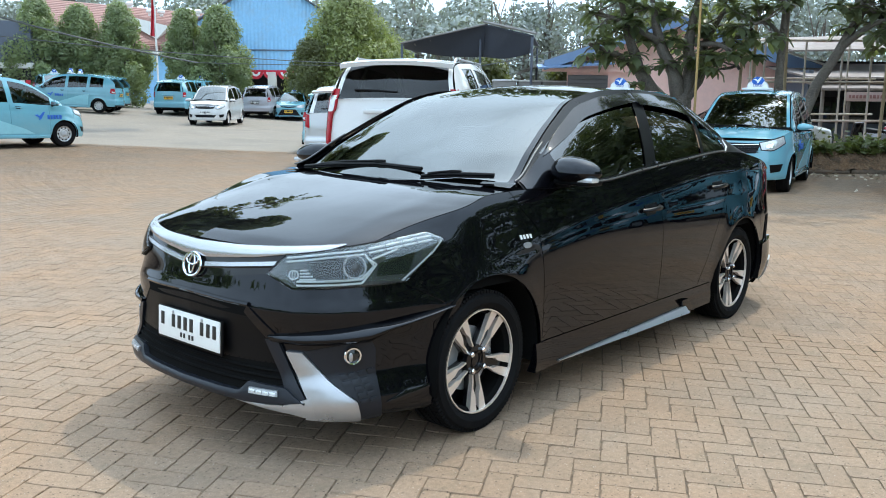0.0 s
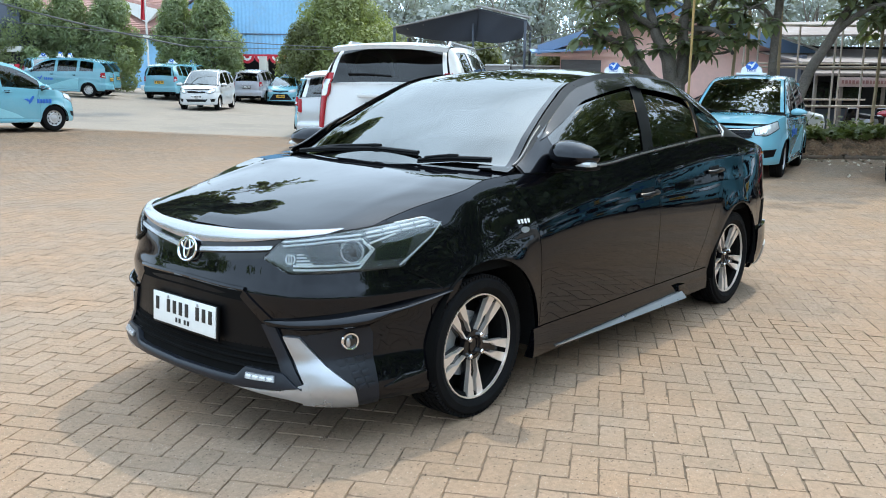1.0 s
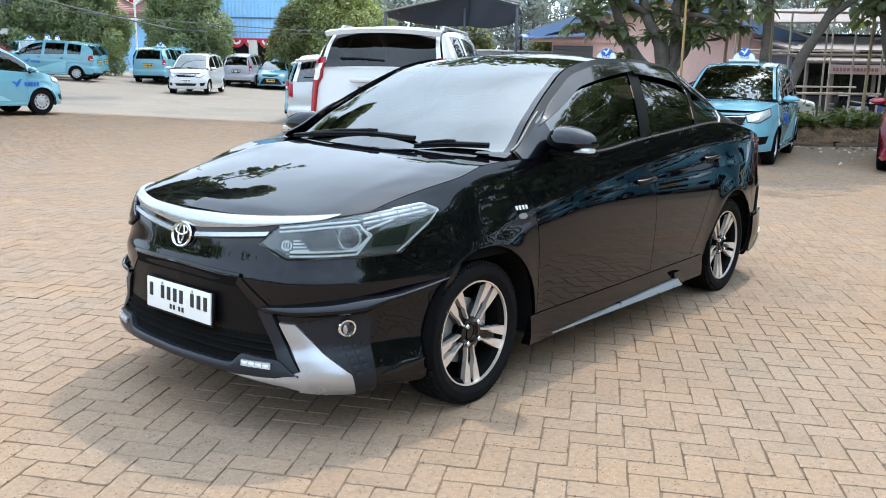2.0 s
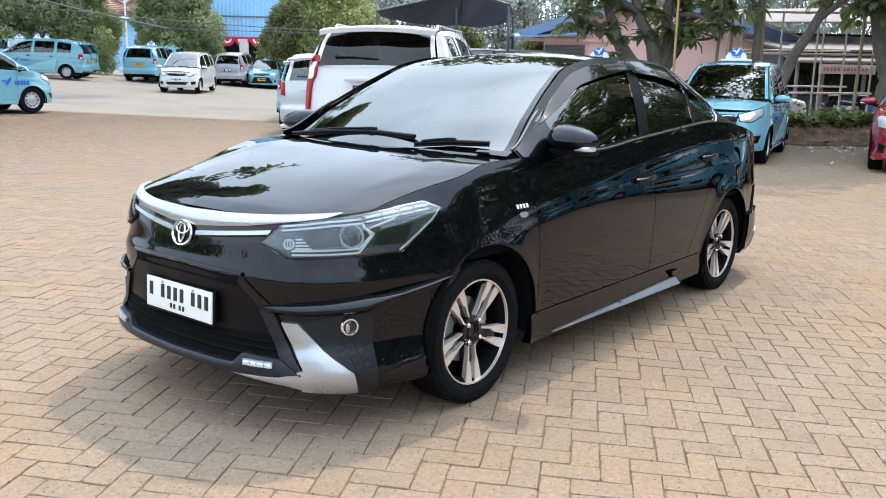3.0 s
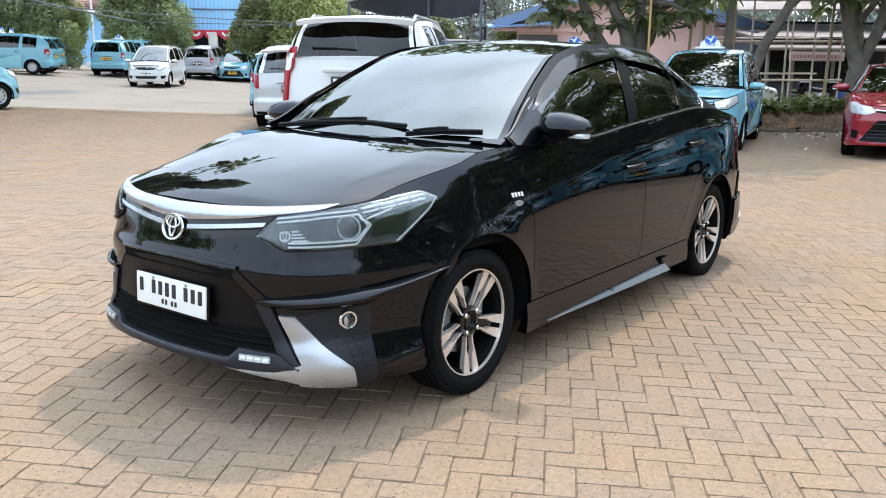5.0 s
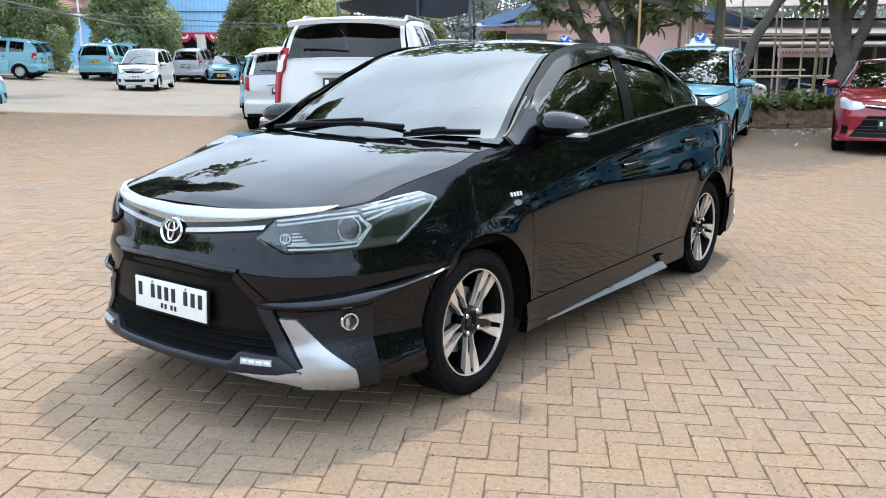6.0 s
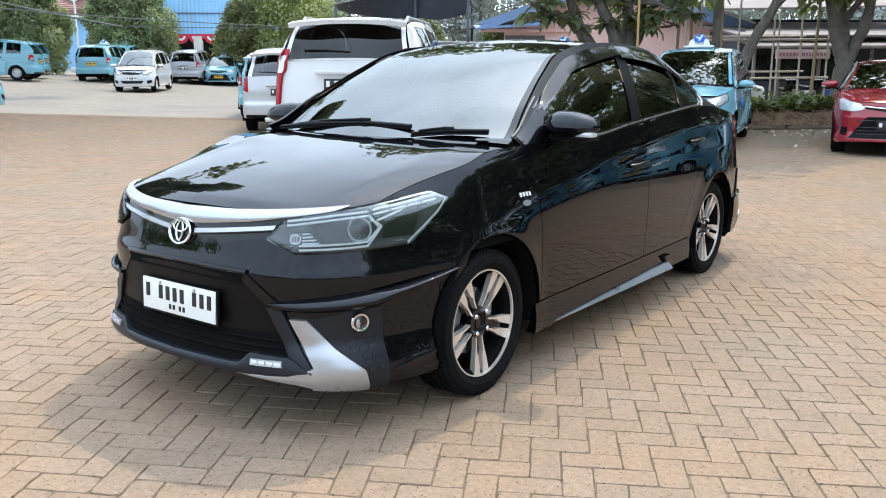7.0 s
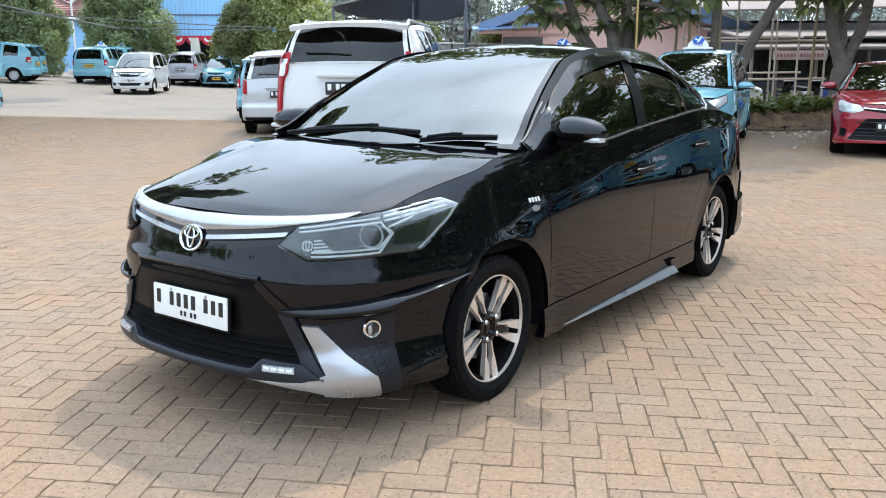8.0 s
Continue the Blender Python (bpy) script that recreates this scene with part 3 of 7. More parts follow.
def workshop():
    w = thing("workshop", "dark open-fronted workshop shed with rusty sheet roof", "building", far(0, 27, 0))
    part("back_wall", box(15, 4.5, 1.5, 12, 0.2, 3.2, 0), INTERIOR_SHADE, w)
    part("side_wall", box(11.7, 2.5, 1.3, 0.15, 4.2, 2.6, 0), SLATE, w)
    part("roof", quad_slab((11.2, -0.6, 2.35), (21, -0.6, 2.35), (21, 5, 3.1), (11.2, 5, 3.1), 0.06), RUST_SHEET, w)
    part("roof", quad_slab((11.4, -1.2, 2.0), (21, -1.2, 2.02), (21, 0.4, 2.28), (11.4, 0.4, 2.26), 0.05), RUST_SHEET, w)
    part("roof", quad_slab((11.3, 1.0, 3.25), (20, 1.2, 3.45), (20, 6, 4.3), (11.3, 6, 4.0), 0.06), RUST_SHEET, w)
    part("gutter", box(16.2, -1.22, 1.95, 9.6, 0.08, 0.08, 0.02), RUST_SHEET, w)
    for x in (11.5, 12.3, 13.6, 15.3, 17.2, 19.0):
        part("post", box(x, -1.0, 1.0, 0.09, 0.09, 2.0, 0.01), RUST_SHEET, w)
    part("counter_wall", box(13.6, 0.8, 0.45, 6.0, 0.15, 0.9, 0.01), SLATE, w)
    for x in (12.2, 13.3, 14.6):
        part("window", box(x, 0.6, 1.35, 0.9, 0.06, 0.8, 0.01), DARK_GLASS, w)
    s = thing("banner", "faded pink banner with unreadable lettering on the workshop", "sign", far(12.9, 25.7, 1.74))
    part("cloth", box(0, 0, 0, 1.75, 0.02, 0.28, 0.005), SIGN_PINK, s)
    rng = random.Random(3)
    x = -0.74
    while x < 0.72:
        wdt = 0.05 + 0.05 * rng.random()
        part("letter_bar", box(x + wdt / 2, -0.014, 0.0, wdt, 0.012, 0.10, 0.002), BANNER_INK, s)
        x += wdt + 0.035
    # a row of parked scooters in the shade, as dark shapes with wheels
    for k in range(1, 5):
        m = thing("scooter", "dark parked motor scooter in the shade of the shed", "scooter", far(10.9 + 0.85 * k, 23.6, 0, 90 + 6 * (k % 3)), "parked scooters")
        for x in (-0.6, 0.6):
            part("wheel", moved(lathe([(0.2, 0.03), (0.27, 0.04), (0.28, 0), (0.27, -0.04), (0.2, -0.03), (0.2, 0.03)], 20), pose(x, 0, 0.28)), RUBBER, m)
        part("seat", moved(box(0, 0, 0, 0.7, 0.26, 0.12, 0.05), pose(-0.3, 0, 0.78, 0, -4)), BLACK_PLASTIC, m)
        part("cowl", moved(box(0, 0, 0, 0.75, 0.28, 0.28, 0.1), pose(-0.35, 0, 0.6)), (GLOSS_BLACK, GREY_PAINT, DARK_LOGO, GLOSS_BLACK, GREY_PAINT)[k], m)
        part("leg_shield", moved(box(0, 0, 0, 0.12, 0.36, 0.6, 0.05), pose(0.42, 0, 0.72, 0, -18)), (GREY_PAINT, GLOSS_BLACK, GLOSS_BLACK, GLOSS_BLACK, DARK_LOGO)[k], m)
        part("handlebar", tube([(0.36, -0.33, 1.03), (0.36, 0, 1.0), (0.36, 0.33, 1.03)], 0.02, 8), BLACK_PLASTIC, m)
        part("fork", tube([(0.36, 0, 0.98), (0.6, 0, 0.28)], 0.03, 8), SATIN, m)


def pipe_frame():
    """The welded frame of an unfinished stand in front of the workshop."""
    g = thing("stand_frame", "weathered white pipe frame of an empty stall", "frame", far(0, 20.6, 0))
    g0 = 0.35
    for x in (7.65, 8.62, 9.5, 10.2, 10.9):
        part("post", tube([(x, 0, g0), (x + 0.01, 0, 2.95)], 0.026, 8), FRAME_PAINT, g)
        if x in (7.65, 10.2):
            part("post", tube([(x + 0.35, 1.9, g0), (x + 0.35, 1.9, 3.1)], 0.024, 8), FRAME_PAINT, g)
    for z in (1.06, 1.98, 2.95):
        part("rail", tube([(7.6, -0.04, z), (10.95, -0.04, z + 0.02)], 0.028, 8), FRAME_PAINT, g)
        part("rail", tube([(7.95, 1.9, z + 0.15), (11.3, 1.9, z + 0.17)], 0.024, 8), FRAME_PAINT, g)
    for x in (7.65, 9.25, 10.9):
        part("rail", tube([(x, 0, 2.95), (x + 0.35, 1.9, 3.1)], 0.026, 8), FRAME_PAINT, g)
    for x, z1, lean in ((10.35, 3.6, 0.08), (8.05, 3.3, -0.06), (6.9, 2.9, 0.1), (7.3, 3.4, -0.05)):
        b = thing("bamboo_pole", "brown bamboo pole standing by the stall frame", "pole", far(x, 20.2, 0.3), "bamboo poles")
        part("pole", tube([(0, 0, 0), (lean * 0.5, 0, z1 * 0.5), (lean, 0.02, z1)], [0.04, 0.037, 0.033], 10), BAMBOO, b)
        for k in range(6):
            part("joint", moved(lathe([(0.036, -0.012), (0.045, 0), (0.036, 0.012)], 10, "z"), pose(lean * (k + 1) / 7, 0, z1 * (k + 1) / 7)), BAMBOO, b)


def planter():
    k = thing("planter_kerb", "old low concrete planter wall with dry soil along the lot", "planter", far(0, 17.8, 0), kind="structure")
    # blocks in a row, each with its own edge
    rng = random.Random(9)
    x = -1.0
    while x < 26:
        w = 0.9 + 0.3 * rng.random()
        hh = 0.05 + 0.08 * rng.random()
        part("kerb_block", box(x + w / 2, 0.09 + 0.03 * rng.random(), hh / 2, w - 0.02, 0.16, hh, 0.03), KERB, k)
        x += w
    def bed(u, v):
        x, y = -1 + 27 * u, 0.02 + 3.1 * v
        return (x, y, 0.07 + 0.37 * math.sin(min(v * 6.5, 1.57)) + 0.09 * noise.noise(Vector((x * 1.3, y * 1.3, 0))) + 0.09 * noise.noise(Vector((x * 4, y * 4, 2))) + 0.06 * noise.noise(Vector((x * 11, y * 11, 5))) - 0.25 * max(0, v - 0.8))
    part("soil", grid(bed, 560, 44), SOIL, k)


def poles_and_cables():
    p = thing("utility_pole", "slim ochre-painted pole beside the trees", "pole", far(5.05, 17.2, 0))
    part("shaft", tube([(0, 0, 0), (0, 0, 4.6)], 0.025, 12), YELLOW_POLE, p)
    fp = thing("flagpole", "white flagpole with a hanging red and white flag", "flagpole", far(-18.4, 55, 1.2))
    part("shaft", tube([(0, 0, 0), (-0.06, 0, 9.5)], 0.06, 10), WHITE_TRIM, fp)
    def cloth(o, z0, z1):
        return lambda u, v: (-0.08 - 0.34 * u * (0.3 + 0.7 * (1 - v)) + 0.05 * math.sin(9 * u), o + 0.07 * math.sin(14 * u + 3 * v), z0 + (z1 - z0) * v + 0.1 * u)
    part("flag_red", slab(cloth(0.0, 4.3, 6.8), cloth(0.012, 4.3, 6.8), 16, 8), CLOTH_RED, fp)
    part("base", box(0, 0, 0.15, 0.9, 0.9, 0.3, 0.03), WHITE_TRIM, fp)
    for a, b, r, sag in (((-16.5, 31, 3.7), (-4.2, 37, 3.1), 0.02, 0.12), ((-16.5, 31.2, 4.45), (-10.5, 36.5, 3.05), 0.035, 0.1), ((-10.5, 36.5, 3.05), (1.0, 38.5, 3.15), 0.016, 0.06), ((-1.6, 33.5, 2.5), (5.0, 31, 3.6), 0.02, 0.15)):
        c = thing("cable", "grey overhead cable across the yard", "cable", far(0, 0, 0), "overhead cables")
        pts = [tuple(Vector(a).lerp(Vector(b), t / 16) - Vector((0, 0, sag * 4 * (t / 16) * (1 - t / 16)))) for t in range(17)]
        part("line", tube(pts, r, 6), CABLE, c)


blue_warehouse()
red_roof_house()
canopy_tent()
pink_house()
workshop()
pipe_frame()
planter()
poles_and_cables()


# ---- cars ----
def wall_at(S, s, z, o=0.0):
    x, y, zz = S.wall(abs(s), z, o)
    return (x, y if s >= 0 else -y, zz)


def wall_patch(S, top, low, nu, nv, off=0.004, depth=0.012, bow=0.0):
    """A sheet on a car's wall between two lines of (s, z)."""
    def fn(o):
        def at(u, v):
            a, b = along(low, u), along(top, u)
            return wall_at(S, a[0] + (b[0] - a[0]) * v, a[1] + (b[1] - a[1]) * v, o + bow * 16 * u * (1 - u) * v * (1 - v))
        return at
    return slab(fn(off), fn(off - depth), nu, nv)


def line_on(S, line, r, o=0.0, n=6, steps=24):
    return tube([wall_at(S, *along(line, k / steps), o) for k in range(steps + 1)], r, n)


def panel(S, s0, s1, seam0, seam1, rows, cols, low=None, power=5):
    """A body panel of the left wall from s0 to s1; seams give x at each height, arches are kept open."""
    cuts = [s0 + (s1 - s0) * k / cols for k in range(cols + 1)]
    for hx, hz in S.hubs:
        for k in range(25):
            s = S.s_of(hx + S.arch * math.cos(math.pi * k / 24) * 0.9999)
            if s0 < s < s1:
                cuts.append(s)
    cuts = sorted(cuts)
    kept = [cuts[0]]
    for c in cuts[1:]:
        if c - kept[-1] > 0.003:
            kept.append(c)
    kept[-1] = s1
    v = []
    for s in kept:
        x = S.px(s)
        t = (s - s0) / (s1 - s0)
        zl, zt = S.bottom(x), S.top(x)
        if low is not None and zl <= S.low(x) + 1e-6:
            zl = low
        def shift(z):
            sh = 0.0
            if seam0:
                sh += (S.s_of(seam0(z)) - s0 + 0.002) * (1 - t) ** power
            if seam1:
                sh += (S.s_of(seam1(z)) - s1 - 0.002) * t ** power
            return sh
        for _ in range(3):
            zt = S.top(S.px(s + shift(zt)))
        for j in range(rows + 1):
            z = zl + (zt - zl) * j / rows
            v.append(S.wall(s + shift(z), z))
        x, y, z = v[-1]
        v.append((x, max(y - 0.02, 0), z - 0.012))
    n = rows + 2
    f = [(i * n + j, (i + 1) * n + j, (i + 1) * n + j + 1, i * n + j + 1) for i in range(len(kept) - 1) for j in range(n - 1)]
    # edges turn inwards so that a panel has thickness
    k = len(v)
    inner = []
    for i, (x, y, z) in enumerate(v):
        inner.append((x, max(y - 0.015, 0), z))
    v += inner
    m = len(kept)
    rim = [i * n for i in range(m)]
    for a, b in zip(rim, rim[1:]):
        f.append((b, a, a + k, b + k))
    for base in (0, (m - 1) * n):
        for j in range(n - 1):
            a, b = base + j, base + j + 1
            f.append((a, b, b + k, a + k) if base == 0 else (b, a, a + k, b + k))
    return v, f


def both(name, geo, material, parent, label="", sharp=35):
    return part(name, geo, material, parent, label, sharp), part(name, mirrored(geo), material, parent, label, sharp)


def wheel(parent, x, y, z, r, style, width=0.19):
    """A wheel whose outer face looks to +y; style: sport, steel or alloy."""
    flip = -1 if y < 0 else 1
    rr = r * 0.735 if style == "sport" else r * 0.62
    barrel = lathe([(rr * 1.0, 0.0), (rr * 0.985, -0.012), (rr * 0.90, -0.03), (rr * 0.88, -width * 0.8), (rr * 0.9, -width)], 48)
    back = lathe([(rr * 0.9, -width * 0.55), (0.02, -width * 0.55)], 32)
    geo = join(barrel, back)
    base = pose(x, y, z, 0, 0, 0 if flip > 0 else 180)
    hub = part("wheel", moved(geo, base), MATT_DARK if style == "sport" else STEEL, parent)
    rt = lambda g: moved(g, base)
    q = r * 0.978 if style == "sport" else r
    tyre = lathe([(rr * 0.99, -0.01), (rr * 1.02, 0.0), (rr + (r - rr) * 0.35, 0.012), (rr + (r - rr) * 0.7, 0.008), (q * 0.975, -0.006), (q * 0.992, -0.018), (q, -0.035),
                  (q, -0.06), (q * 0.985, -0.063), (q * 0.985, -0.069), (q, -0.072), (q, -width + 0.09), (q * 0.985, -width + 0.087), (q * 0.985, -width + 0.081), (q, -width + 0.078), (q, -width + 0.03), (q * 0.97, -width + 0.005), (rr, -width)], 96)
    part("tyre", rt(tyre), RUBBER, hub)
    if style == "sport":
        # tread blocks in slanted rows across the running surface
        for row, (h, bw, sl) in enumerate(((-0.027, 0.028, 0.0), (-0.064, 0.030, 0.5), (-0.100, 0.030, -0.5), (-0.140, 0.028, 0.5))):
            blocks = []
            for k in range(96):
                m = Matrix.Rotation(2 * math.pi * (k + 0.5 * row) / 96, 4, "Y")
                blocks.append(moved(box(r - (0.0115 if row == 0 else 0.010), h, 0, 0.020, bw, 0.0150, 0.0), m @ Matrix.Translation((0, h, 0)) @ Matrix.Rotation(sl, 4, "X") @ Matrix.Translation((0, -h, 0))))
            part("tread", rt(join(*blocks)), RUBBER, hub)
        side = []
        for k in range(96):
            m = Matrix.Rotation(2 * math.pi * k / 96, 4, "Y")
            side.append(moved(box(r * 0.955, -0.006, 0, 0.022, 0.008, 0.0125, 0.0), m))
        part("tread_shoulder", rt(join(*side)), RUBBER, hub)
        ring = lathe([(rr * 0.965, -0.012), (rr * 0.970, -0.001), (rr * 0.995, -0.001), (rr * 1.0, -0.01)], 64)
        part("rim_ring", rt(ring), MACHINED, hub)
        arms = []
        for k in range(5):
            for sgn in (-1, 1):
                inner = ((0.28, 0.075), (0.44, 0.085), (0.55, 0.100), (0.66, 0.055), (0.97, 0.045))
                outer = ((0.955, 0.232), (0.80, 0.205), (0.60, 0.165), (0.45, 0.122), (0.28, 0.105))
                poly = [(rr * a, sgn * rr * w_) for a, w_ in inner + outer]
                if sgn < 0:
                    poly = poly[::-1]
                n = len(poly)

                def lift(px):
                    return -0.012 - 0.020 * (1 - px / rr)
                v = [(px, lift(px), -py) for px, py in poly] + [(px, lift(px) - 0.022, -py) for px, py in poly]
                f = [tuple(reversed(range(n))), tuple(range(n, 2 * n))] + [(i, (i + 1) % n, (i + 1) % n + n, i + n) for i in range(n)]
                arms.append((moved((v, f), Matrix.Rotation(radians(72 * k + 90), 4, "Y"))))
        for a in arms:
            part("spoke", rt(a), MACHINED, hub)
        web = []
        for k in range(5):
            poly = [(rr * 0.2, -rr * 0.13), (rr * 0.6, -rr * 0.17), (rr * 0.95, -rr * 0.26), (rr * 0.95, rr * 0.26), (rr * 0.6, rr * 0.17), (rr * 0.2, rr * 0.13)]
            v, f = prism(poly, -0.035, -0.055)
            v = [(px, h - 0.014 * (1 - px / rr), py) for px, py, h in v]
            web.append(moved((v, f), Matrix.Rotation(radians(72 * k + 90), 4, "Y")))
        part("spoke_back", rt(join(*web)), GLOSS_BLACK, hub)
        part("hub", rt(lathe([(rr * 0.30, -0.045), (rr * 0.28, -0.027), (rr * 0.2, -0.024), (rr * 0.19, -0.03), (0.001, -0.03)], 32)), GLOSS_BLACK, hub)
        part("hub_ring", rt(lathe([(rr * 0.16, -0.026), (rr * 0.155, -0.02), (rr * 0.145, -0.02), (rr * 0.14, -0.026)], 32)), GLOSS_BLACK, hub)
        for k in range(4):
            b = moved(lathe([(0.011, -0.03), (0.011, -0.012), (0.007, -0.008), (0.001, -0.008)], 10), pose(rr * 0.235 * math.cos(radians(90 * k + 40)), 0, rr * 0.235 * math.sin(radians(90 * k + 40))))
            part("wheel_bolt", rt(b), CHROME, hub)
        part("brake_disc", rt(lathe([(rr * 0.62, -0.085), (rr * 0.62, -0.075), (rr * 0.3, -0.075)], 32)), STEEL, hub)
        part("brake_caliper", rt(box(-rr * 0.52, -0.07, rr * 0.1, 0.05, 0.03, 0.11, 0.01)), SATIN, hub)
    else:
        disc = lathe([(rr * 0.97, -0.02), (rr * 0.8, -0.03), (rr * 0.62, -0.012), (rr * 0.45, -0.02), (rr * 0.3, -0.005), (0.001, -0.002)], 32)
        part("rim", rt(disc), STEEL if style == "steel" else MACHINED, hub)
        holes = [moved(lathe([(0.022, -0.02), (0.001, -0.012)], 8), pose(rr * 0.75 * math.cos(a), -0.002, rr * 0.75 * math.sin(a))) for a in [2 * math.pi * k / 10 for k in range(10)]]
        part("rim_holes", rt(join(*holes)), MATT_DARK, hub)
    return hub


def plate(parent, m, material, bars, wide=0.43, high=0.135):
    """A number plate in the local y-z plane, facing +x, with plain bars for its writing."""
    p = part("number_plate", moved(box(0, 0, 0, 0.008, wide, high, 0.004), m), material, parent, "number plate with unreadable characters as bars")
    ink = INK if material is not PLATE_BLACK else PLATE_WHITE
    for y0, y1, z0, z1 in bars:
        part("plate_bar", moved(box(0.005, (y0 + y1) / 2, (z0 + z1) / 2, 0.003, y1 - y0, z1 - z0, 0.001), m), ink, p)
    return p


def mirror_pod(parent, x, y, z, paint, side):
    """A door mirror with its foot; side +1 left."""
    def fn(u, v):
        a, b = 2 * math.pi * u, math.pi * (v - 0.5)
        cx, cy, cz = math.cos(b) * math.cos(a), math.sin(b), math.cos(b) * math.sin(a)
        sq = lambda q, p: math.copysign(abs(q) ** p, q)
        return (0.085 * sq(cx, 0.95) * (1 if cx > 0 else 0.5), 0.130 * sq(cy, 0.85), (0.066 if cz > 0 else 0.05) * sq(cz, 0.95) * (1 - 0.22 * cy))
    pod = grid(fn, 28, 16, flip=True)
    m = pose(x, y, z, 0, 0, -8) if side > 0 else pose(x, y, z, 0, 0, 8) @ Matrix.Diagonal((1, -1, 1, 1))
    g = moved(pod, m)
    if side < 0:
        g = (g[0], [tuple(reversed(q)) for q in g[1]])
    top = part("door_mirror", g, paint, parent)
    part("mirror_lower", moved(box(-0.005, 0.0, -0.045, 0.10, 0.20, 0.024, 0.011), m), BLACK_PLASTIC, top)
    part("indicator", moved(box(0.03, 0.085, -0.028, 0.05, 0.085, 0.022, 0.009), m), LAMP_CLEAR, top, "clear indicator lens")
    part("mirror_foot", moved(tube([(0.02, -0.2, -0.075), (0.02, -0.12, -0.065), (0.0, -0.04, -0.05)], [0.03, 0.02, 0.02], 8), m), BLACK_PLASTIC, top)
    part("mirror_glass", moved(box(-0.041, -0.01, 0.0, 0.006, 0.17, 0.066, 0.002), m), CHROME, top)
    return top


def body(root, S, C, paint, fine=1.0, doors=True):
    """Panels, lid, roof, glass and inside of a car. C: its top curves and where its doors part."""
    q = lambda n: max(3, int(n * fine))
    L = S.length
    cuts = C["cuts"]
    names = C["names"]
    bounds = [0.0] + [S.s_of(c[0]) for c in cuts] + [L]
    seams = [None] + [c[1] for c in cuts] + [None]
    for i, nm in enumerate(names):
        g = panel(S, bounds[i], bounds[i + 1], seams[i], seams[i + 1], q(44 if S.sculpt else 30), q(22 if 0 < i < len(names) - 1 else 48), power=C.get("power", 5))
        if i in (0, len(names) - 1):
            part(nm, join(g, mirrored(g)), paint, root)
        else:
            both(nm, g, paint, root)
    # a dark inner skin behind the gaps, wheel housings and floor
    inner = []
    def skin(u, v):
        s = u * L
        x = S.px(s)
        zt = S.top(x) - 0.03
        x1, y1, z1 = S.wall(s, max(S.low(x), 0.6) + (zt - max(S.low(x), 0.6)) * v, -0.03)
        return (x1, y1, z1)
    g = grid(skin, q(60), 4)
    inner += [g, mirrored(g)]
    part("inner_skin", join(*inner), MATT_DARK, root)
    for hx, hz in S.hubs:
        def arch(u, v):
            a = math.pi * (1.15 * u - 0.075)
            yy = S.wall(S.s_of(hx), hz + S.arch * S.tall)[1]
            return (hx + (S.arch + 0.012) * math.cos(a), yy - 0.008 - v * 0.33, hz + (S.arch * S.tall + 0.012) * math.sin(a))
        g = grid(arch, q(28), 3)
        both("wheel_housing", g, MATT_DARK, root)
    x0, x1 = S.px(0) - 0.42, S.px(L) + 0.4
    part("underbody", box((x0 + x1) / 2, 0, 0.235, x0 - x1, S.py(L / 2) * 2 - 0.28, 0.05, 0.02), MATT_DARK, root)
    # lid over the engine
    sc = S.s_of(C["corner"])
    edge = lambda s, dz=0.0: (lambda p: (p[0], p[1], p[2] + dz))(S.wall(s, S.top(S.px(s)), -0.002))
    xr = C["cowl"]
    sr = S.s_of(C["hood_end"])
    lid = pch(C["lid"])
    xf = edge(0)[0]
    hood_front = lambda u: edge(sc * u, 0.001)
    endp = edge(sr, 0.003)
    hood_rear = lambda u: (xr + (endp[0] - xr) * u ** 2.2, endp[1] * u, lid(xr) + (endp[2] - lid(xr)) * u * u)
    hood_mid = lambda v: (xf + (xr - xf) * v, 0, lid(xf + (xr - xf) * v))
    hood_side = lambda v: edge(sc + (sr - sc) * v, 0.002)
    hood = coons(hood_front, hood_rear, hood_mid, hood_side, q(64), q(36), ridge=C.get("ridge"))
    part("bonnet", hood, paint, root)
    # cowl between lid and windscreen
    wb, wt = C["screen_base"], C["screen_top"]
    base = lambda u: (wb[0] + (wb[1] - wb[0]) * u * u, wb[2] * u, wb[3] + (wb[4] - wb[3]) * u * u)
    topc = lambda u: (wt[0] + (wt[1] - wt[0]) * u * u, wt[2] * u, wt[3] + (wt[4] - wt[3]) * u * u)
    drop = C.get("cowl_drop", 0.03)
    cowl_lines = (lambda u: (hood_rear(u)[0] + 0.03, hood_rear(u)[1] * 0.985, hood_rear(u)[2] - drop), lambda u: (base(u)[0] - 0.03, base(u)[1] * 1.0, base(u)[2] - 0.006),
                 lambda v: (hood_rear(0)[0] + 0.03 + (base(0)[0] - 0.03 - hood_rear(0)[0] - 0.03) * v, 0, hood_rear(0)[2] - drop + (base(0)[2] - 0.006 - hood_rear(0)[2] + drop) * v),
                 lambda v: tuple(a + (b - a) * v for a, b in zip((hood_rear(1)[0] + 0.03, hood_rear(1)[1] * 0.985, hood_rear(1)[2] - drop), (base(1)[0] - 0.03, base(1)[1], base(1)[2] - 0.006))))
    part("cowl", coons(*cowl_lines, q(24), 4), BLACK_PLASTIC, root)
    if S.sculpt:
        both("wing_top", coons(*cowl_lines, 6, 6, 0.80, 1.0, lift=0.014), paint, root)
    # windscreen, its pillars and frit band
    mid = lambda v: (base(0)[0] + (topc(0)[0] - base(0)[0]) * v + 0.028 * 4 * v * (1 - v), 0, base(0)[2] + (topc(0)[2] - base(0)[2]) * v + 0.028 * 4 * v * (1 - v))
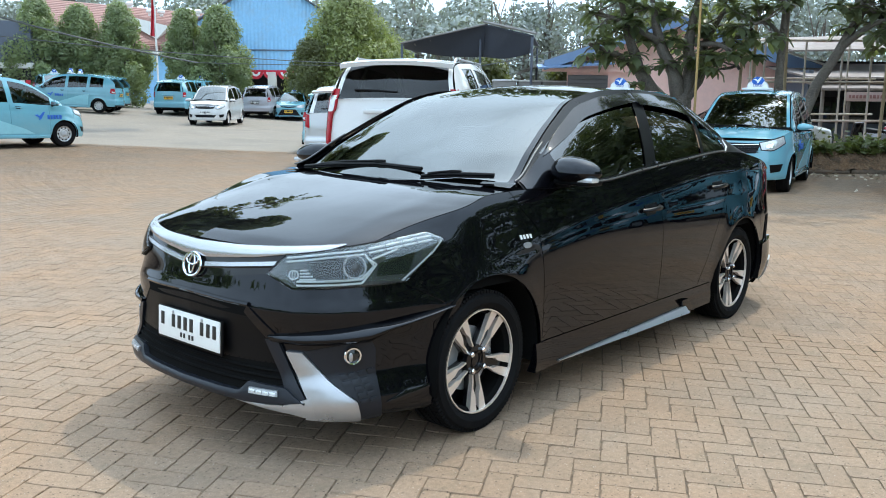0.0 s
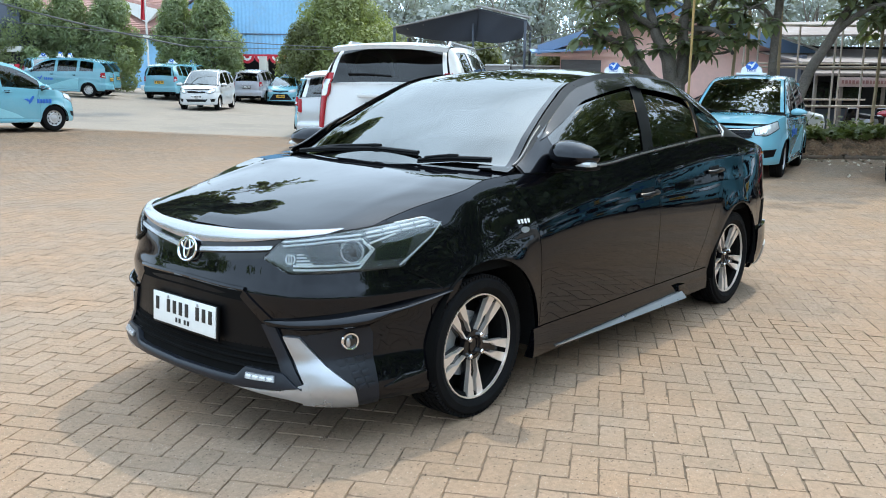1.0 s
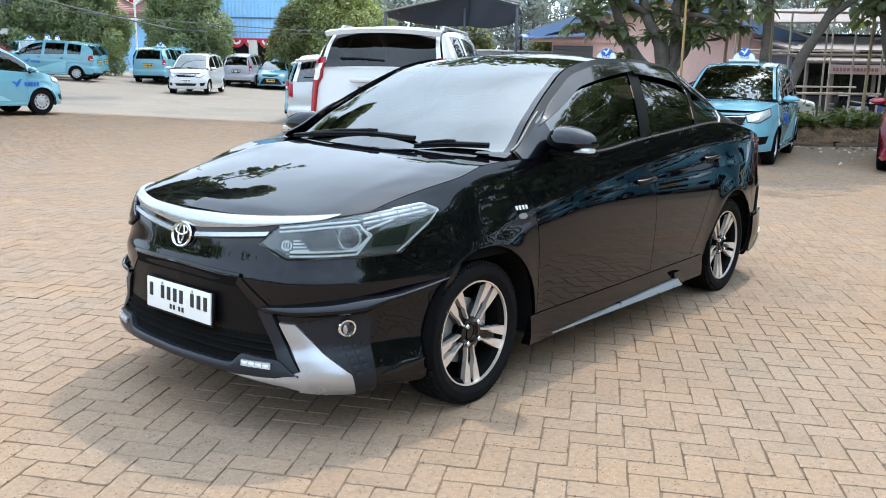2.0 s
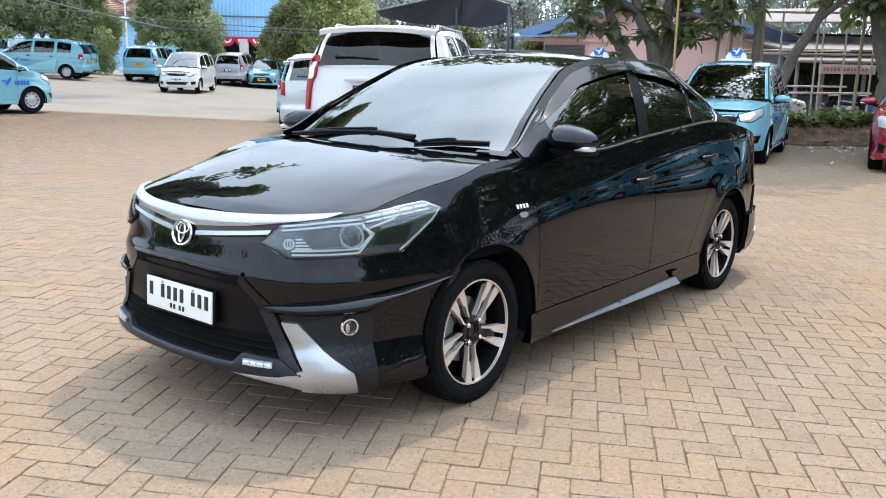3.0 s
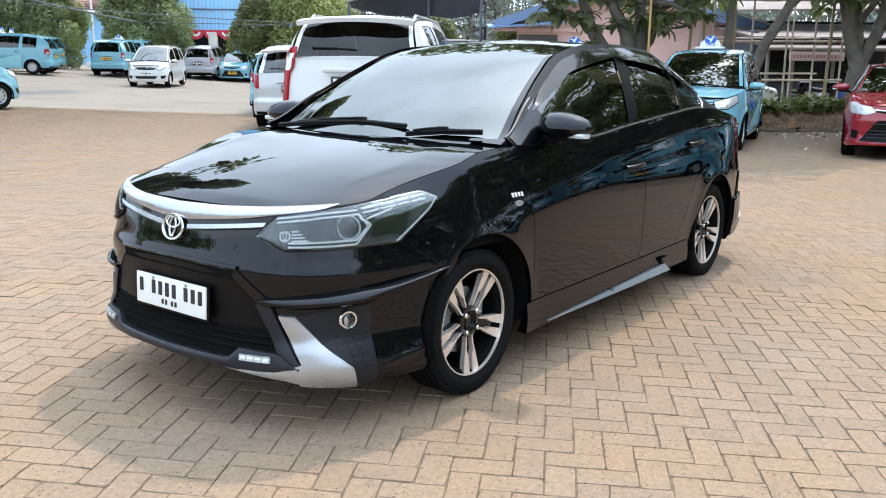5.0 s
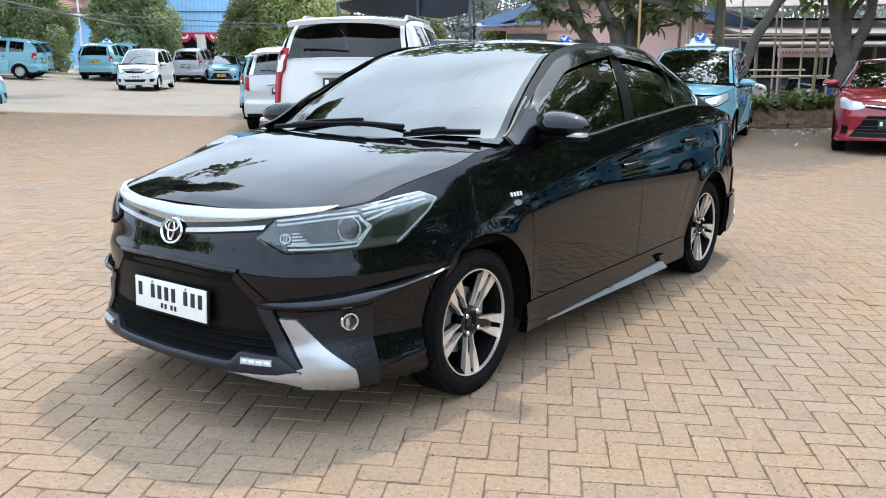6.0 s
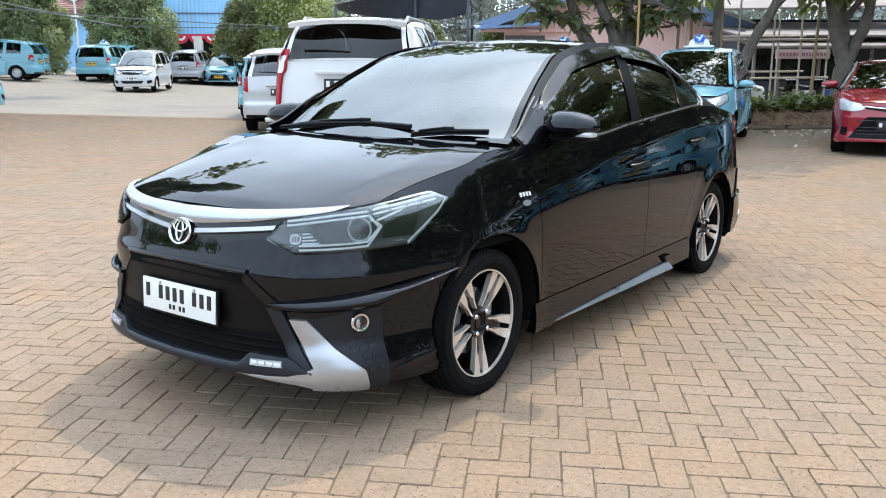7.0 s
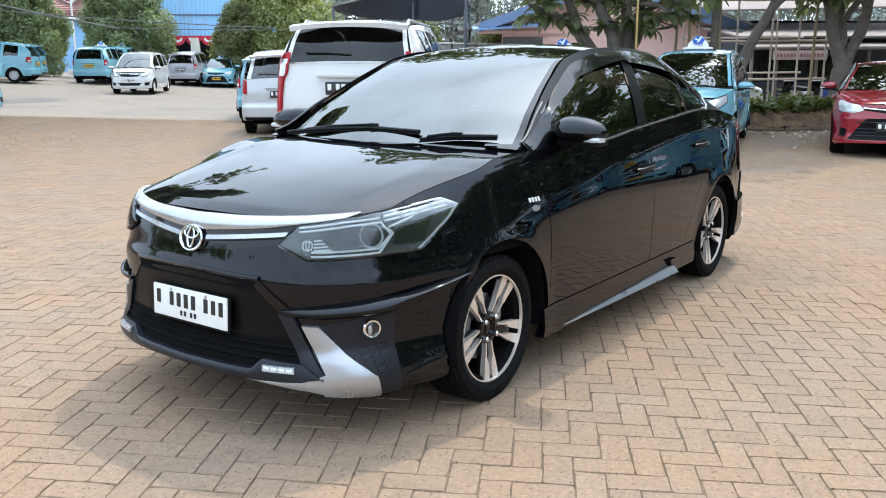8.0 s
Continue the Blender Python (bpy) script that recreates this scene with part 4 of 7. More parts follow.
    def rail(a, b):
        return lambda v: (lambda x: (x, S.rail_y(x), S.rail_z(x)))(a + (b - a) * v)
    post = rail(wb[1], wt[1])
    b1, t1 = post(0), post(1)
    fix0 = Vector(base(1)) - Vector(b1)
    fix1 = Vector(topc(1)) - Vector(t1)
    side = lambda v: tuple(Vector(post(v)) + fix0 * (1 - v) + fix1 * v)
    wide = C.get("screen_u", 0.93)
    glass = coons(base, topc, mid, side, q(40), q(20), -wide, wide)
    part("windscreen", glass, C.get("screen", SCREEN), root, "windscreen mirroring the pale sky")
    pil = coons(base, topc, mid, side, 4, q(20), wide - 0.005, 1.0, lift=0.003)
    both("a_pillar", pil, paint, root)
    # roof
    rt = C["rear_top"]
    rtop = lambda u: (rt[0] + (rt[1] - rt[0]) * u * u, rt[2] * u, rt[3] + (rt[4] - rt[3]) * u * u)
    crown = pch(C["crown"])
    r_mid = lambda v: (topc(0)[0] + (rtop(0)[0] - topc(0)[0]) * v, 0, crown(topc(0)[0] + (rtop(0)[0] - topc(0)[0]) * v))
    post2 = rail(wt[1], rt[1])
    g0, g1 = Vector(topc(1)) - Vector(post2(0)), Vector(rtop(1)) - Vector(post2(1))
    r_side = lambda v: tuple(Vector(post2(v)) + g0 * (1 - v) + g1 * v)
    part("roof", coons(topc, rtop, r_mid, r_side, q(28), q(24)), paint, root)
    # rear window
    rb = C["rear_base"]
    rbase = lambda u: (rb[0] + (rb[1] - rb[0]) * u * u, rb[2] * u, rb[3] + (rb[4] - rb[3]) * u * u)
    k = C.get("rear_bow", 0.02)
    rw_mid = lambda v: (rtop(0)[0] + (rbase(0)[0] - rtop(0)[0]) * v - k * 4 * v * (1 - v), 0, rtop(0)[2] + (rbase(0)[2] - rtop(0)[2]) * v + k * 4 * v * (1 - v))
    rw_side = lambda v: tuple(Vector(rail(rt[1], rb[1])(v)) + g1 * (1 - v) + (Vector(rbase(1)) - Vector(rail(rt[1], rb[1])(1))) * v)
    part("rear_window", coons(rtop, rbase, rw_mid, rw_side, q(24), q(12), -C.get("rear_u", 0.9), C.get("rear_u", 0.9)), C.get("glass", GLASS), root)
    both("rear_pillar", coons(rtop, rbase, rw_mid, rw_side, 4, q(12), C.get("rear_u", 0.9) - 0.005, 1.0, lift=0.002), paint, root)
    # boot lid or tail sill
    tail = lambda u: edge(L - (L - S.s_of(C["tail_corner"])) * u, 0.001)
    ts = S.s_of(C["tail_corner"])
    ds = S.s_of(rb[1])
    p0, p1 = Vector(rbase(1)), Vector(edge(ts, 0.001))
    part("boot_lid", coons(rbase, tail, lambda v: tuple(Vector(rbase(0)) * (1 - v) + Vector(tail(0)) * v + Vector((0, 0, 0.02 * 4 * v * (1 - v)))),
         lambda v: tuple(p0 * (1 - v) + p1 * v) if C.get("straight_tail") else (lambda e: tuple(e + (p0 - Vector(edge(ds))) * (1 - v)))(Vector(edge(ds + (ts - ds) * v, 0.001))), q(16), q(10)), paint, root)
    # cabin sides: pillars and panes
    xs = C["cabin_x"]
    rows = [0.0, C["sill_w"], C["head_w"], 1.0]
    shear = C.get("shear", -0.05)

    def cell(xa, xb, wa, wb_, o=0.0, nx=8, nw=8):
        return grid(lambda u, v: S.cabin((xa + (xb - xa) * u) + shear * (wa + (wb_ - wa) * v) * C["shear_at"](xa + (xb - xa) * u), wa + (wb_ - wa) * v, o), nx, nw)
    frame_geo = []
    for (xa, xb, kind) in xs:
        nx = max(2, int(abs(xb - xa) / 0.06))
        if kind == "pillar":
            frame_geo.append(cell(xa, xb, 0, 1, 0.0, nx, 10))
        else:
            frame_geo.append(cell(xa, xb, 0, rows[1], 0.0, nx, 2))
            frame_geo.append(cell(xa, xb, rows[2], 1, 0.0, nx, 3))
            both(kind, cell(xa, xb, rows[1], rows[2], -0.006, nx, 8), C.get("glass", GLASS), root)
    both("window_frame", join(*frame_geo), C.get("frame_mat", FRAME_BLACK), root)
    # seats and dashboard behind the glass
    for sx in C["seats"]:
        for sy in (-0.36, 0.36):
            seat = join(moved(box(0, 0, 0.02, 0.5, 0.5, 0.16, 0.06), pose(sx, sy, 0.55)), moved(box(0, 0, 0.32, 0.14, 0.48, 0.62, 0.06), pose(sx - 0.24, sy, 0.58, 0, -14)),
                        moved(box(0, 0, 0, 0.1, 0.26, 0.17, 0.045), pose(sx - 0.42, sy, C["seat_top"], 0, -10)))
            part("seat", seat, CABIN, root)
    dx = wb[0]
    part("dashboard", box(dx - 0.36, 0, wb[3] - 0.16, 0.6, S.py(L / 2) * 1.66, 0.2, 0.07), CABIN, root)
    part("cabin_floor", box((dx + rb[0]) / 2, 0, 0.42, dx - rb[0], S.py(L / 2) * 1.7, 0.05, 0.01), CABIN, root)
    part("steering_wheel", moved(lathe([(0.185, 0.0), (0.172, 0.012), (0.16, 0.0), (0.172, -0.012), (0.185, 0.0)], 28, "x"), pose(dx - 0.72, -0.36, wb[3] - 0.08, 0, 25)), CABIN, root)
    return edge, base, topc, rail


def handles(car, S, xs, z, material):
    for x in xs:
        x, z = x if isinstance(x, tuple) else (x, z)
        a, b = S.wall(S.s_of(x + 0.09), z, 0.004), S.wall(S.s_of(x - 0.09), z + 0.01, 0.004)
        mid = S.wall(S.s_of(x), z + 0.006, 0.032)
        q1, q2 = S.wall(S.s_of(x + 0.06), z + 0.002, 0.028), S.wall(S.s_of(x - 0.06), z + 0.008, 0.028)
        g = tube([a, q1, mid, q2, b], [0.010, 0.012, 0.012, 0.012, 0.010], 8)
        both("door_handle", g, material, car)
        # no hollow here: a dark patch on the panel stands for the recess's shade
        cup = wall_patch(S, [(S.s_of(x + 0.07), z + 0.028), (S.s_of(x - 0.07), z + 0.034)], [(S.s_of(x + 0.05), z - 0.03), (S.s_of(x - 0.05), z - 0.024)], 8, 4, 0.0015, 0.004)
        both("handle_recess_shade", cup, FRAME_BLACK if S.sculpt else MATT_DARK, car)


# ---- the black sedan ----
def sedan_flank():
    """How far the flank lies inside its widest line at (x, z): a lower door that tucks in, a hollow under
    a rising crease, and shoulders that lean in towards the belt."""
    hollow = pch([(0.9, 0.56), (0.3, 0.565), (-0.05, 0.61), (-0.37, 0.668), (-0.9, 0.715), (-1.46, 0.70), (-2.17, 0.665), (-2.6, 0.66), (-3.5, 0.66)])
    crease = pch([(0.9, 0.66), (0.3, 0.67), (0.0, 0.70), (-0.37, 0.760), (-0.88, 0.836), (-1.43, 0.890), (-2.28, 0.948), (-2.9, 0.942), (-3.5, 0.88)])
    belt = pch([(0.9, 0.80), (0.38, 0.846), (0.05, 0.919), (-0.1, 0.95), (-0.3, 0.965), (-0.94, 0.966), (-1.8, 1.03), (-2.33, 1.06), (-2.6, 1.05), (-2.9, 1.008), (-3.5, 0.91)])
    brow = pch([(0.9, 26), (0.2, 34), (-0.2, 34), (-0.6, 20), (-2.2, 20), (-2.8, 32), (-3.5, 30)])
    zs = np.arange(0.12, 1.2, 0.004)
    xs = np.arange(-3.6, 1.0, 0.05)
    rows = []
    for x in xs:
        h, c, b = hollow(x), crease(x), belt(x)
        knots = [(0.12, -28), (0.20, -16), (0.26, -6), (0.42, -4.5), (h - 0.09, -2.0), (h, 4.0), (h + 0.55 * (c - h), 9.0), (c - 0.014, 5.0), (c + 0.012, 12.5)]
        knots += [(max(b - 0.05, c + 0.03), 15), (max(b, c + 0.06), brow(x)), (1.2, brow(x))]
        lean = np.interp(zs, [k[0] for k in knots], [k[1] for k in knots])
        step = np.tan(np.radians(lean)) * 0.004
        off = np.cumsum(step)
        rows.append(off - np.interp(0.56, zs, off))
    table = np.array(rows)

    def at(x, z):
        i, j = (x - xs[0]) / 0.05, (z - zs[0]) / 0.004
        i, j = min(max(i, 0.0), len(xs) - 1.001), min(max(j, 0.0), len(zs) - 1.001)
        a, b = int(i), int(j)
        i, j = i - a, j - b
        return (table[a, b] * (1 - j) + table[a, b + 1] * j) * (1 - i) + (table[a + 1, b] * (1 - j) + table[a + 1, b + 1] * j) * i
    return at


SEDAN = Shell(
    plan=[(0.85, 0), (0.842, 0.2), (0.815, 0.38), (0.77, 0.52), (0.70, 0.62), (0.60, 0.70), (0.45, 0.765), (0.28, 0.805),
          (0, 0.835), (-0.5, 0.848), (-1.2, 0.852), (-2.0, 0.852), (-2.55, 0.848), (-2.9, 0.828), (-3.2, 0.768),
          (-3.38, 0.64), (-3.46, 0.42), (-3.49, 0.2), (-3.50, 0)],
    front=[(0.14, 0.08), (0.19, 0.012), (0.24, 0.0), (0.30, 0.012), (0.36, 0.03), (0.46, 0.03), (0.57, 0.024), (0.63, 0.04), (0.72, 0.062), (0.79, 0.085), (0.86, 0.14), (1.0, 0.25)],
    side=[(0.14, 0.06), (0.2, 0.03), (0.30, 0.02), (0.45, 0.006), (0.55, 0.0), (0.61, 0.002), (0.69, 0.010), (0.77, 0.020), (0.81, 0.027), (0.85, 0.034), (0.92, 0.048), (1.0, 0.068), (1.1, 0.095)],
    rear=[(0.14, 0.08), (0.2, 0.03), (0.35, 0.0), (0.6, 0.0), (0.7, 0.012), (0.9, 0.03), (1.05, 0.06)],
    top=[(0.85, 0.785), (0.56, 0.805), (0.38, 0.846), (0.2, 0.888), (0.05, 0.922), (-0.1, 0.958), (-0.3, 0.968), (-0.5, 0.962), (-0.94, 0.966),
         (-1.3, 0.995), (-1.8, 1.03), (-2.33, 1.06), (-2.6, 1.05), (-2.9, 1.008), (-3.2, 0.95), (-3.5, 0.91)],
    low=[(0.86, 0.225), (0.62, 0.20), (0.3, 0.17), (-0.3, 0.27), (-2.1, 0.27), (-2.9, 0.2), (-3.5, 0.22)],
    hubs=[(-0.028, 0.3), (-2.56, 0.3)], arch=0.322, tall=1.085, flare=0.008, sculpt=sedan_flank(),
    rail=[(0.0, 0.78, 0.97), (-0.31, 0.725, 1.0), (-0.55, 0.66, 1.135), (-0.8, 0.595, 1.265), (-1.03, 0.55, 1.36), (-1.3, 0.55, 1.405), (-1.6, 0.555, 1.415), (-2.0, 0.55, 1.395),
          (-2.35, 0.55, 1.31), (-2.6, 0.58, 1.18), (-2.85, 0.64, 1.05), (-3.2, 0.66, 0.98)])
front_seam = pch([(0.2, -0.40), (0.295, -0.394), (0.6, -0.375), (0.79, -0.35), (0.9, -0.26), (1.0, -0.2)])
b_seam = pch([(0.2, -1.485), (0.77, -1.457), (0.98, -1.39), (1.05, -1.37)])
rear_seam = pch([(0.2, -1.95), (0.3, -1.97), (0.45, -2.06), (0.6, -2.14), (0.8, -2.29), (1.08, -2.4)])
nose_seam = pch([(0.2, 0.28), (0.5, 0.28), (0.555, 0.22), (0.69, 0.42), (0.9, 0.42)])
SEDAN_TOP = dict(
    ridge=lambda h, v: 0.0025 * math.exp(-((h - 0.80 + 0.10 * v) / 0.08) ** 2) * smooth(0.0, 0.25, v) * smooth(1.0, 0.8, v),
    screen_u=0.965, cowl_drop=0.006,
    cuts=[(0.30, nose_seam), (-0.36, front_seam), (-1.46, b_seam), (-2.12, rear_seam), (-3.0, pch([(0.2, -3.0), (0.6, -3.02), (1.1, -3.06)]))],
    names=["front_bumper", "front_wing", "front_door", "rear_door", "rear_wing", "rear_bumper"], corner=0.56, hood_end=-0.27, cowl=-0.21,
    lid=[(0.79, 0.787), (0.7, 0.832), (0.55, 0.872), (0.35, 0.912), (0.1, 0.952), (-0.1, 0.98), (-0.25, 0.996)],
    screen_base=(-0.16, -0.33, 0.705, 0.985, 0.985), screen_top=(-1.06, -1.10, 0.53, 1.392, 1.368),
    crown=[(-1.06, 1.392), (-1.25, 1.425), (-1.55, 1.443), (-1.9, 1.432), (-2.2, 1.385)], rear_top=(-2.2, -2.12, 0.50, 1.385, 1.36), rear_base=(-2.78, -2.7, 0.60, 1.07, 1.055),
    tail_corner=-3.3, cabin_x=[(-0.32, -0.55, "pillar"), (-0.55, -1.35, "front_side_window"), (-1.35, -1.46, "pillar"), (-1.46, -2.02, "rear_side_window"), (-2.02, -2.06, "pillar"), (-2.06, -2.38, "quarter_window"), (-2.38, -2.75, "pillar")],
    sill_w=0.05, head_w=0.86, shear_at=lambda x: smooth(-0.6, -1.3, x) * (1 - smooth(-2.1, -2.6, x)), shear=-0.19, seats=(-1.15, -1.95), seat_top=1.12)



def oval(S, s, z, rs, rz, tube_r, o, n=32):
    """A ring lying on the wall."""
    pts = [wall_at(S, s + rs * math.cos(2 * math.pi * k / n), z + rz * math.sin(2 * math.pi * k / n), o) for k in range(n + 1)]
    return tube(pts, tube_r, 6)


def disc_on(S, s, z, rs, rz, o, depth, dome=0.0, n=24):
    def fn(off):
        return lambda u, v: wall_at(S, s + rs * v * math.cos(2 * math.pi * u), z + rz * v * math.sin(2 * math.pi * u), off + dome * (1 - v * v))
    return slab(fn(o), fn(o - depth), n, 4)


def black_sedan():
    S = SEDAN
    car = thing("sedan", "glossy black four-door sedan with sport body kit, parked on brick paving", "car")
    body(car, S, SEDAN_TOP, BLACK_PAINT, 2.6)
    for x, y in ((0.008, 0.812), (0.008, -0.812), (-2.55, 0.812), (-2.55, -0.812)):
        wheel(car, x, y, 0.294, 0.295, "sport", 0.19)
    sym = lambda line: [(-s, z) for s, z in reversed(line) if s > 0] + list(line)
    # upper grille: broad bright bar, dark slot, thin bar, round emblem
    part("grille_trim", wall_patch(S, sym([(0, 0.792), (0.26, 0.798), (0.56, 0.811), (0.77, 0.818)]), sym([(0, 0.734), (0.08, 0.735), (0.34, 0.760), (0.5, 0.782), (0.70, 0.803)]), 60, 8, 0.010, 0.02, 0.005), BRIGHT_SATIN, car, "broad satin chrome bar above the grille")
    part("upper_grille", wall_patch(S, sym([(0, 0.738), (0.34, 0.762), (0.5, 0.784)]), sym([(0, 0.655), (0.22, 0.678), (0.43, 0.708)]), 48, 5, 0.002, 0.01), GLOSS_BLACK, car)
    both("grille_bar", wall_patch(S, [(0.075, 0.716), (0.46, 0.755)], [(0.075, 0.700), (0.45, 0.740)], 16, 2, 0.012, 0.012), BRIGHT_SATIN, car, "thin chrome bar")
    part("grille_rib", line_on(S, sym([(0, 0.69), (0.43, 0.735)]), 0.005, 0.006), GLOSS_BLACK, car)
    em = part("emblem", oval(S, 0, 0.699, 0.060, 0.044, 0.0052, 0.018), CHROME, car, "oval chrome emblem ring")
    part("emblem_back", disc_on(S, 0, 0.699, 0.056, 0.040, 0.010, 0.01, 0.004), GLOSS_BLACK, em)
    part("emblem_loop", oval(S, 0, 0.701, 0.019, 0.034, 0.0037, 0.018), CHROME, em)
    part("emblem_loop", oval(S, 0, 0.717, 0.040, 0.018, 0.0037, 0.018), CHROME, em)
    # headlamps
    top = [(0.425, 0.712), (0.50, 0.780), (0.70, 0.802), (0.98, 0.824), (1.14, 0.842), (1.20, 0.818)]
    low = [(0.425, 0.708), (0.54, 0.662), (0.76, 0.668), (1.0, 0.672), (1.15, 0.768), (1.205, 0.812)]
    for side in (1, -1):
        mk = (lambda g: g) if side > 0 else mirrored
        lamp = part("headlamp", mk(wall_patch(S, top, low, 40, 14, 0.002, 0.02)), LAMP_SMOKE, car, "smoked projector headlamp with white light guides")
        part("bezel", mk(line_on(S, top + low[::-1] + top[:1], 0.004, 0.004, 6, 80)), BLACK_PLASTIC, lamp)
        part("edge_strip", mk(line_on(S, [(0.99, 0.676), (1.15, 0.772), (1.198, 0.812), (1.14, 0.838), (1.0, 0.824)], 0.0038, 0.006, 6, 40)), LAMP_CLEAR, lamp)
        for dz in (0.0, -0.014):
            part("light_guide", mk(line_on(S, [(0.505, 0.770 + dz), (0.70, 0.788 + dz), (0.84, 0.794 + dz)], 0.0042, 0.008, 6, 30)), LAMP_STRIPE, lamp)
            part("light_guide", mk(line_on(S, [(0.56, 0.690 + dz), (0.82, 0.695 + dz), (0.875 - dz * 0.8, 0.738 - 0.4 * dz), (0.84 - dz * 0.3, 0.782 + dz)], 0.0042, 0.010, 6, 40)), LAMP_STRIPE, lamp)
        for a, b in ((0.86, 0.93), (0.94, 1.01), (1.02, 1.075), (1.085, 1.15)):
            part("light_block", mk(line_on(S, [(a, 0.798 + (a - 0.86) * 0.10), (b, 0.798 + (b - 0.86) * 0.10)], 0.0048, 0.008, 6, 8)), LAMP_STRIPE, lamp)
            part("light_block", mk(line_on(S, [(a, 0.784 + (a - 0.86) * 0.10), (b, 0.784 + (b - 0.86) * 0.10)], 0.004, 0.008, 6, 8)), LAMP_STRIPE, lamp)
        part("inner_mask", mk(wall_patch(S, [(0.60, 0.758), (0.74, 0.768)], [(0.635, 0.706), (0.76, 0.708)], 8, 4, 0.005, 0.004)), GLOSS_BLACK, lamp)
        part("side_mask", mk(wall_patch(S, [(0.90, 0.745), (1.08, 0.795)], [(0.885, 0.70), (1.02, 0.70)], 8, 4, 0.005, 0.004)), DARK_GLASS, lamp)
        part("light_guide", mk(line_on(S, [(0.87, 0.762), (0.99, 0.79)], 0.004, 0.008, 6, 10)), LAMP_STRIPE, lamp)
        part("projector", mk(disc_on(S, 0.795, 0.738, 0.04, 0.034, 0.008, 0.02, 0.014)), LAMP_SMOKE, lamp)
        part("projector_ring", mk(oval(S, 0.795, 0.738, 0.046, 0.039, 0.004, 0.008)), SATIN, lamp)
        part("lamp_mark", mk(oval(S, 0.543, 0.712, 0.021, 0.016, 0.0028, 0.009)), LAMP_STRIPE, lamp)
        part("lamp_mark_loop", mk(oval(S, 0.543, 0.713, 0.007, 0.013, 0.002, 0.009)), LAMP_STRIPE, lamp)
        for k in range(4):
            part("mark_stripe", mk(line_on(S, [(0.571, 0.728 - 0.0105 * k), (0.60 + 0.012 * k, 0.730 - 0.0105 * k)], 0.0034, 0.008, 6, 6)), LAMP_STRIPE, lamp)
        part("lens", mk(wall_patch(S, top, low, 40, 14, 0.014, 0.003, 0.006)), CLEAR, lamp)
    # lower face: band, plate, slats, diagonal blades
    part("lower_band", wall_patch(S, sym([(0, 0.592), (0.33, 0.585), (0.36, 0.58)]), sym([(0, 0.372), (0.30, 0.378), (0.53, 0.384)]), 56, 10, 0.003, 0.012), BLACK_PLASTIC, car, "black centre band of the bumper")
    part("upper_slot", wall_patch(S, sym([(0, 0.590), (0.345, 0.583)]), sym([(0, 0.555), (0.38, 0.545)]), 40, 4, 0.005, 0.006, -0.004), MATT_DARK, car)
    part("slot_lip", line_on(S, sym([(0, 0.598), (0.35, 0.590)]), 0.009, 0.004), BLACK_PAINT, car)
    part("lower_grille", wall_patch(S, sym([(0, 0.378), (0.53, 0.388)]), sym([(0, 0.262), (0.57, 0.268)]), 40, 5, 0.003, 0.01), MATT_DARK, car)
    for z in (0.352, 0.328, 0.304):
        part("slat", line_on(S, sym([(0, z), (0.54, z + 0.004)]), 0.0055, 0.007), MATT_DARK, car)
    px, _, _ = S.wall(0, 0.44, 0.02)
    bars = [(y - 0.011, y + 0.011, -0.012, 0.040) for y in (-0.178, -0.100, -0.058, -0.016, 0.026, 0.098, 0.140, 0.182)]
    bars += [(y - 0.006, y + 0.006, -0.044, -0.025) for y in (-0.044, -0.022, 0.014, 0.036)]
    stand = pose(px + 0.002, 0.008, 0.448, 0, -3, 0)
    plate(car, stand, PLATE_WHITE, bars, 0.425, 0.120)
    part("plate_holder", moved(box(-0.008, 0, -0.004, 0.012, 0.444, 0.132, 0.004), stand), BLACK_PLASTIC, car)
    for y in (-0.1, 0.1):
        part("plate_screw", moved(lathe([(0.006, 0.004), (0.005, 0.008), (0.001, 0.009)], 10, "x"), stand @ Matrix.Translation((0.001, y, 0.049))), SATIN, car)
    blade = wall_patch(S, [(0.345, 0.588), (0.485, 0.482)], [(0.33, 0.560), (0.43, 0.475)], 10, 3, 0.006, 0.012)
    both("bumper_blade", blade, BLACK_PAINT, car)
    def cross(lineA, lineB, nu, nv, off, depth, bow=0.0):
        """A sheet between an inner and an outer line that run downwards."""
        return wall_patch(S, [p for p in lineA], [p for p in lineB], nu, nv, off, depth, bow)
    both("diagonal_frame", cross([(0.485, 0.476), (0.545, 0.36), (0.605, 0.262), (0.59, 0.24)], [(0.43, 0.472), (0.50, 0.34), (0.545, 0.262), (0.53, 0.24)], 16, 4, 0.014, 0.03, 0.004), GREY_PLASTIC, car)
    both("silver_fin", cross([(0.585, 0.434), (0.68, 0.336), (0.785, 0.252), (0.805, 0.165)], [(0.52, 0.436), (0.572, 0.34), (0.612, 0.262), (0.60, 0.19)], 24, 8, 0.016, 0.03, 0.006), SATIN, car, "satin silver corner fin")
    both("silver_base", wall_patch(S, [(0.29, 0.237), (0.44, 0.237), (0.53, 0.244), (0.62, 0.275)], [(0.29, 0.234), (0.44, 0.222), (0.55, 0.212), (0.64, 0.188)], 22, 4, 0.018, 0.03, 0.002), SATIN, car, "satin silver lip end")
    both("fog_pocket", cross([(0.845, 0.478), (0.868, 0.44), (0.866, 0.36), (0.885, 0.17)], [(0.588, 0.436), (0.685, 0.336), (0.79, 0.252), (0.806, 0.165)], 20, 8, 0.004, 0.012), GREY_PLASTIC, car, "dark grey fog lamp pocket")
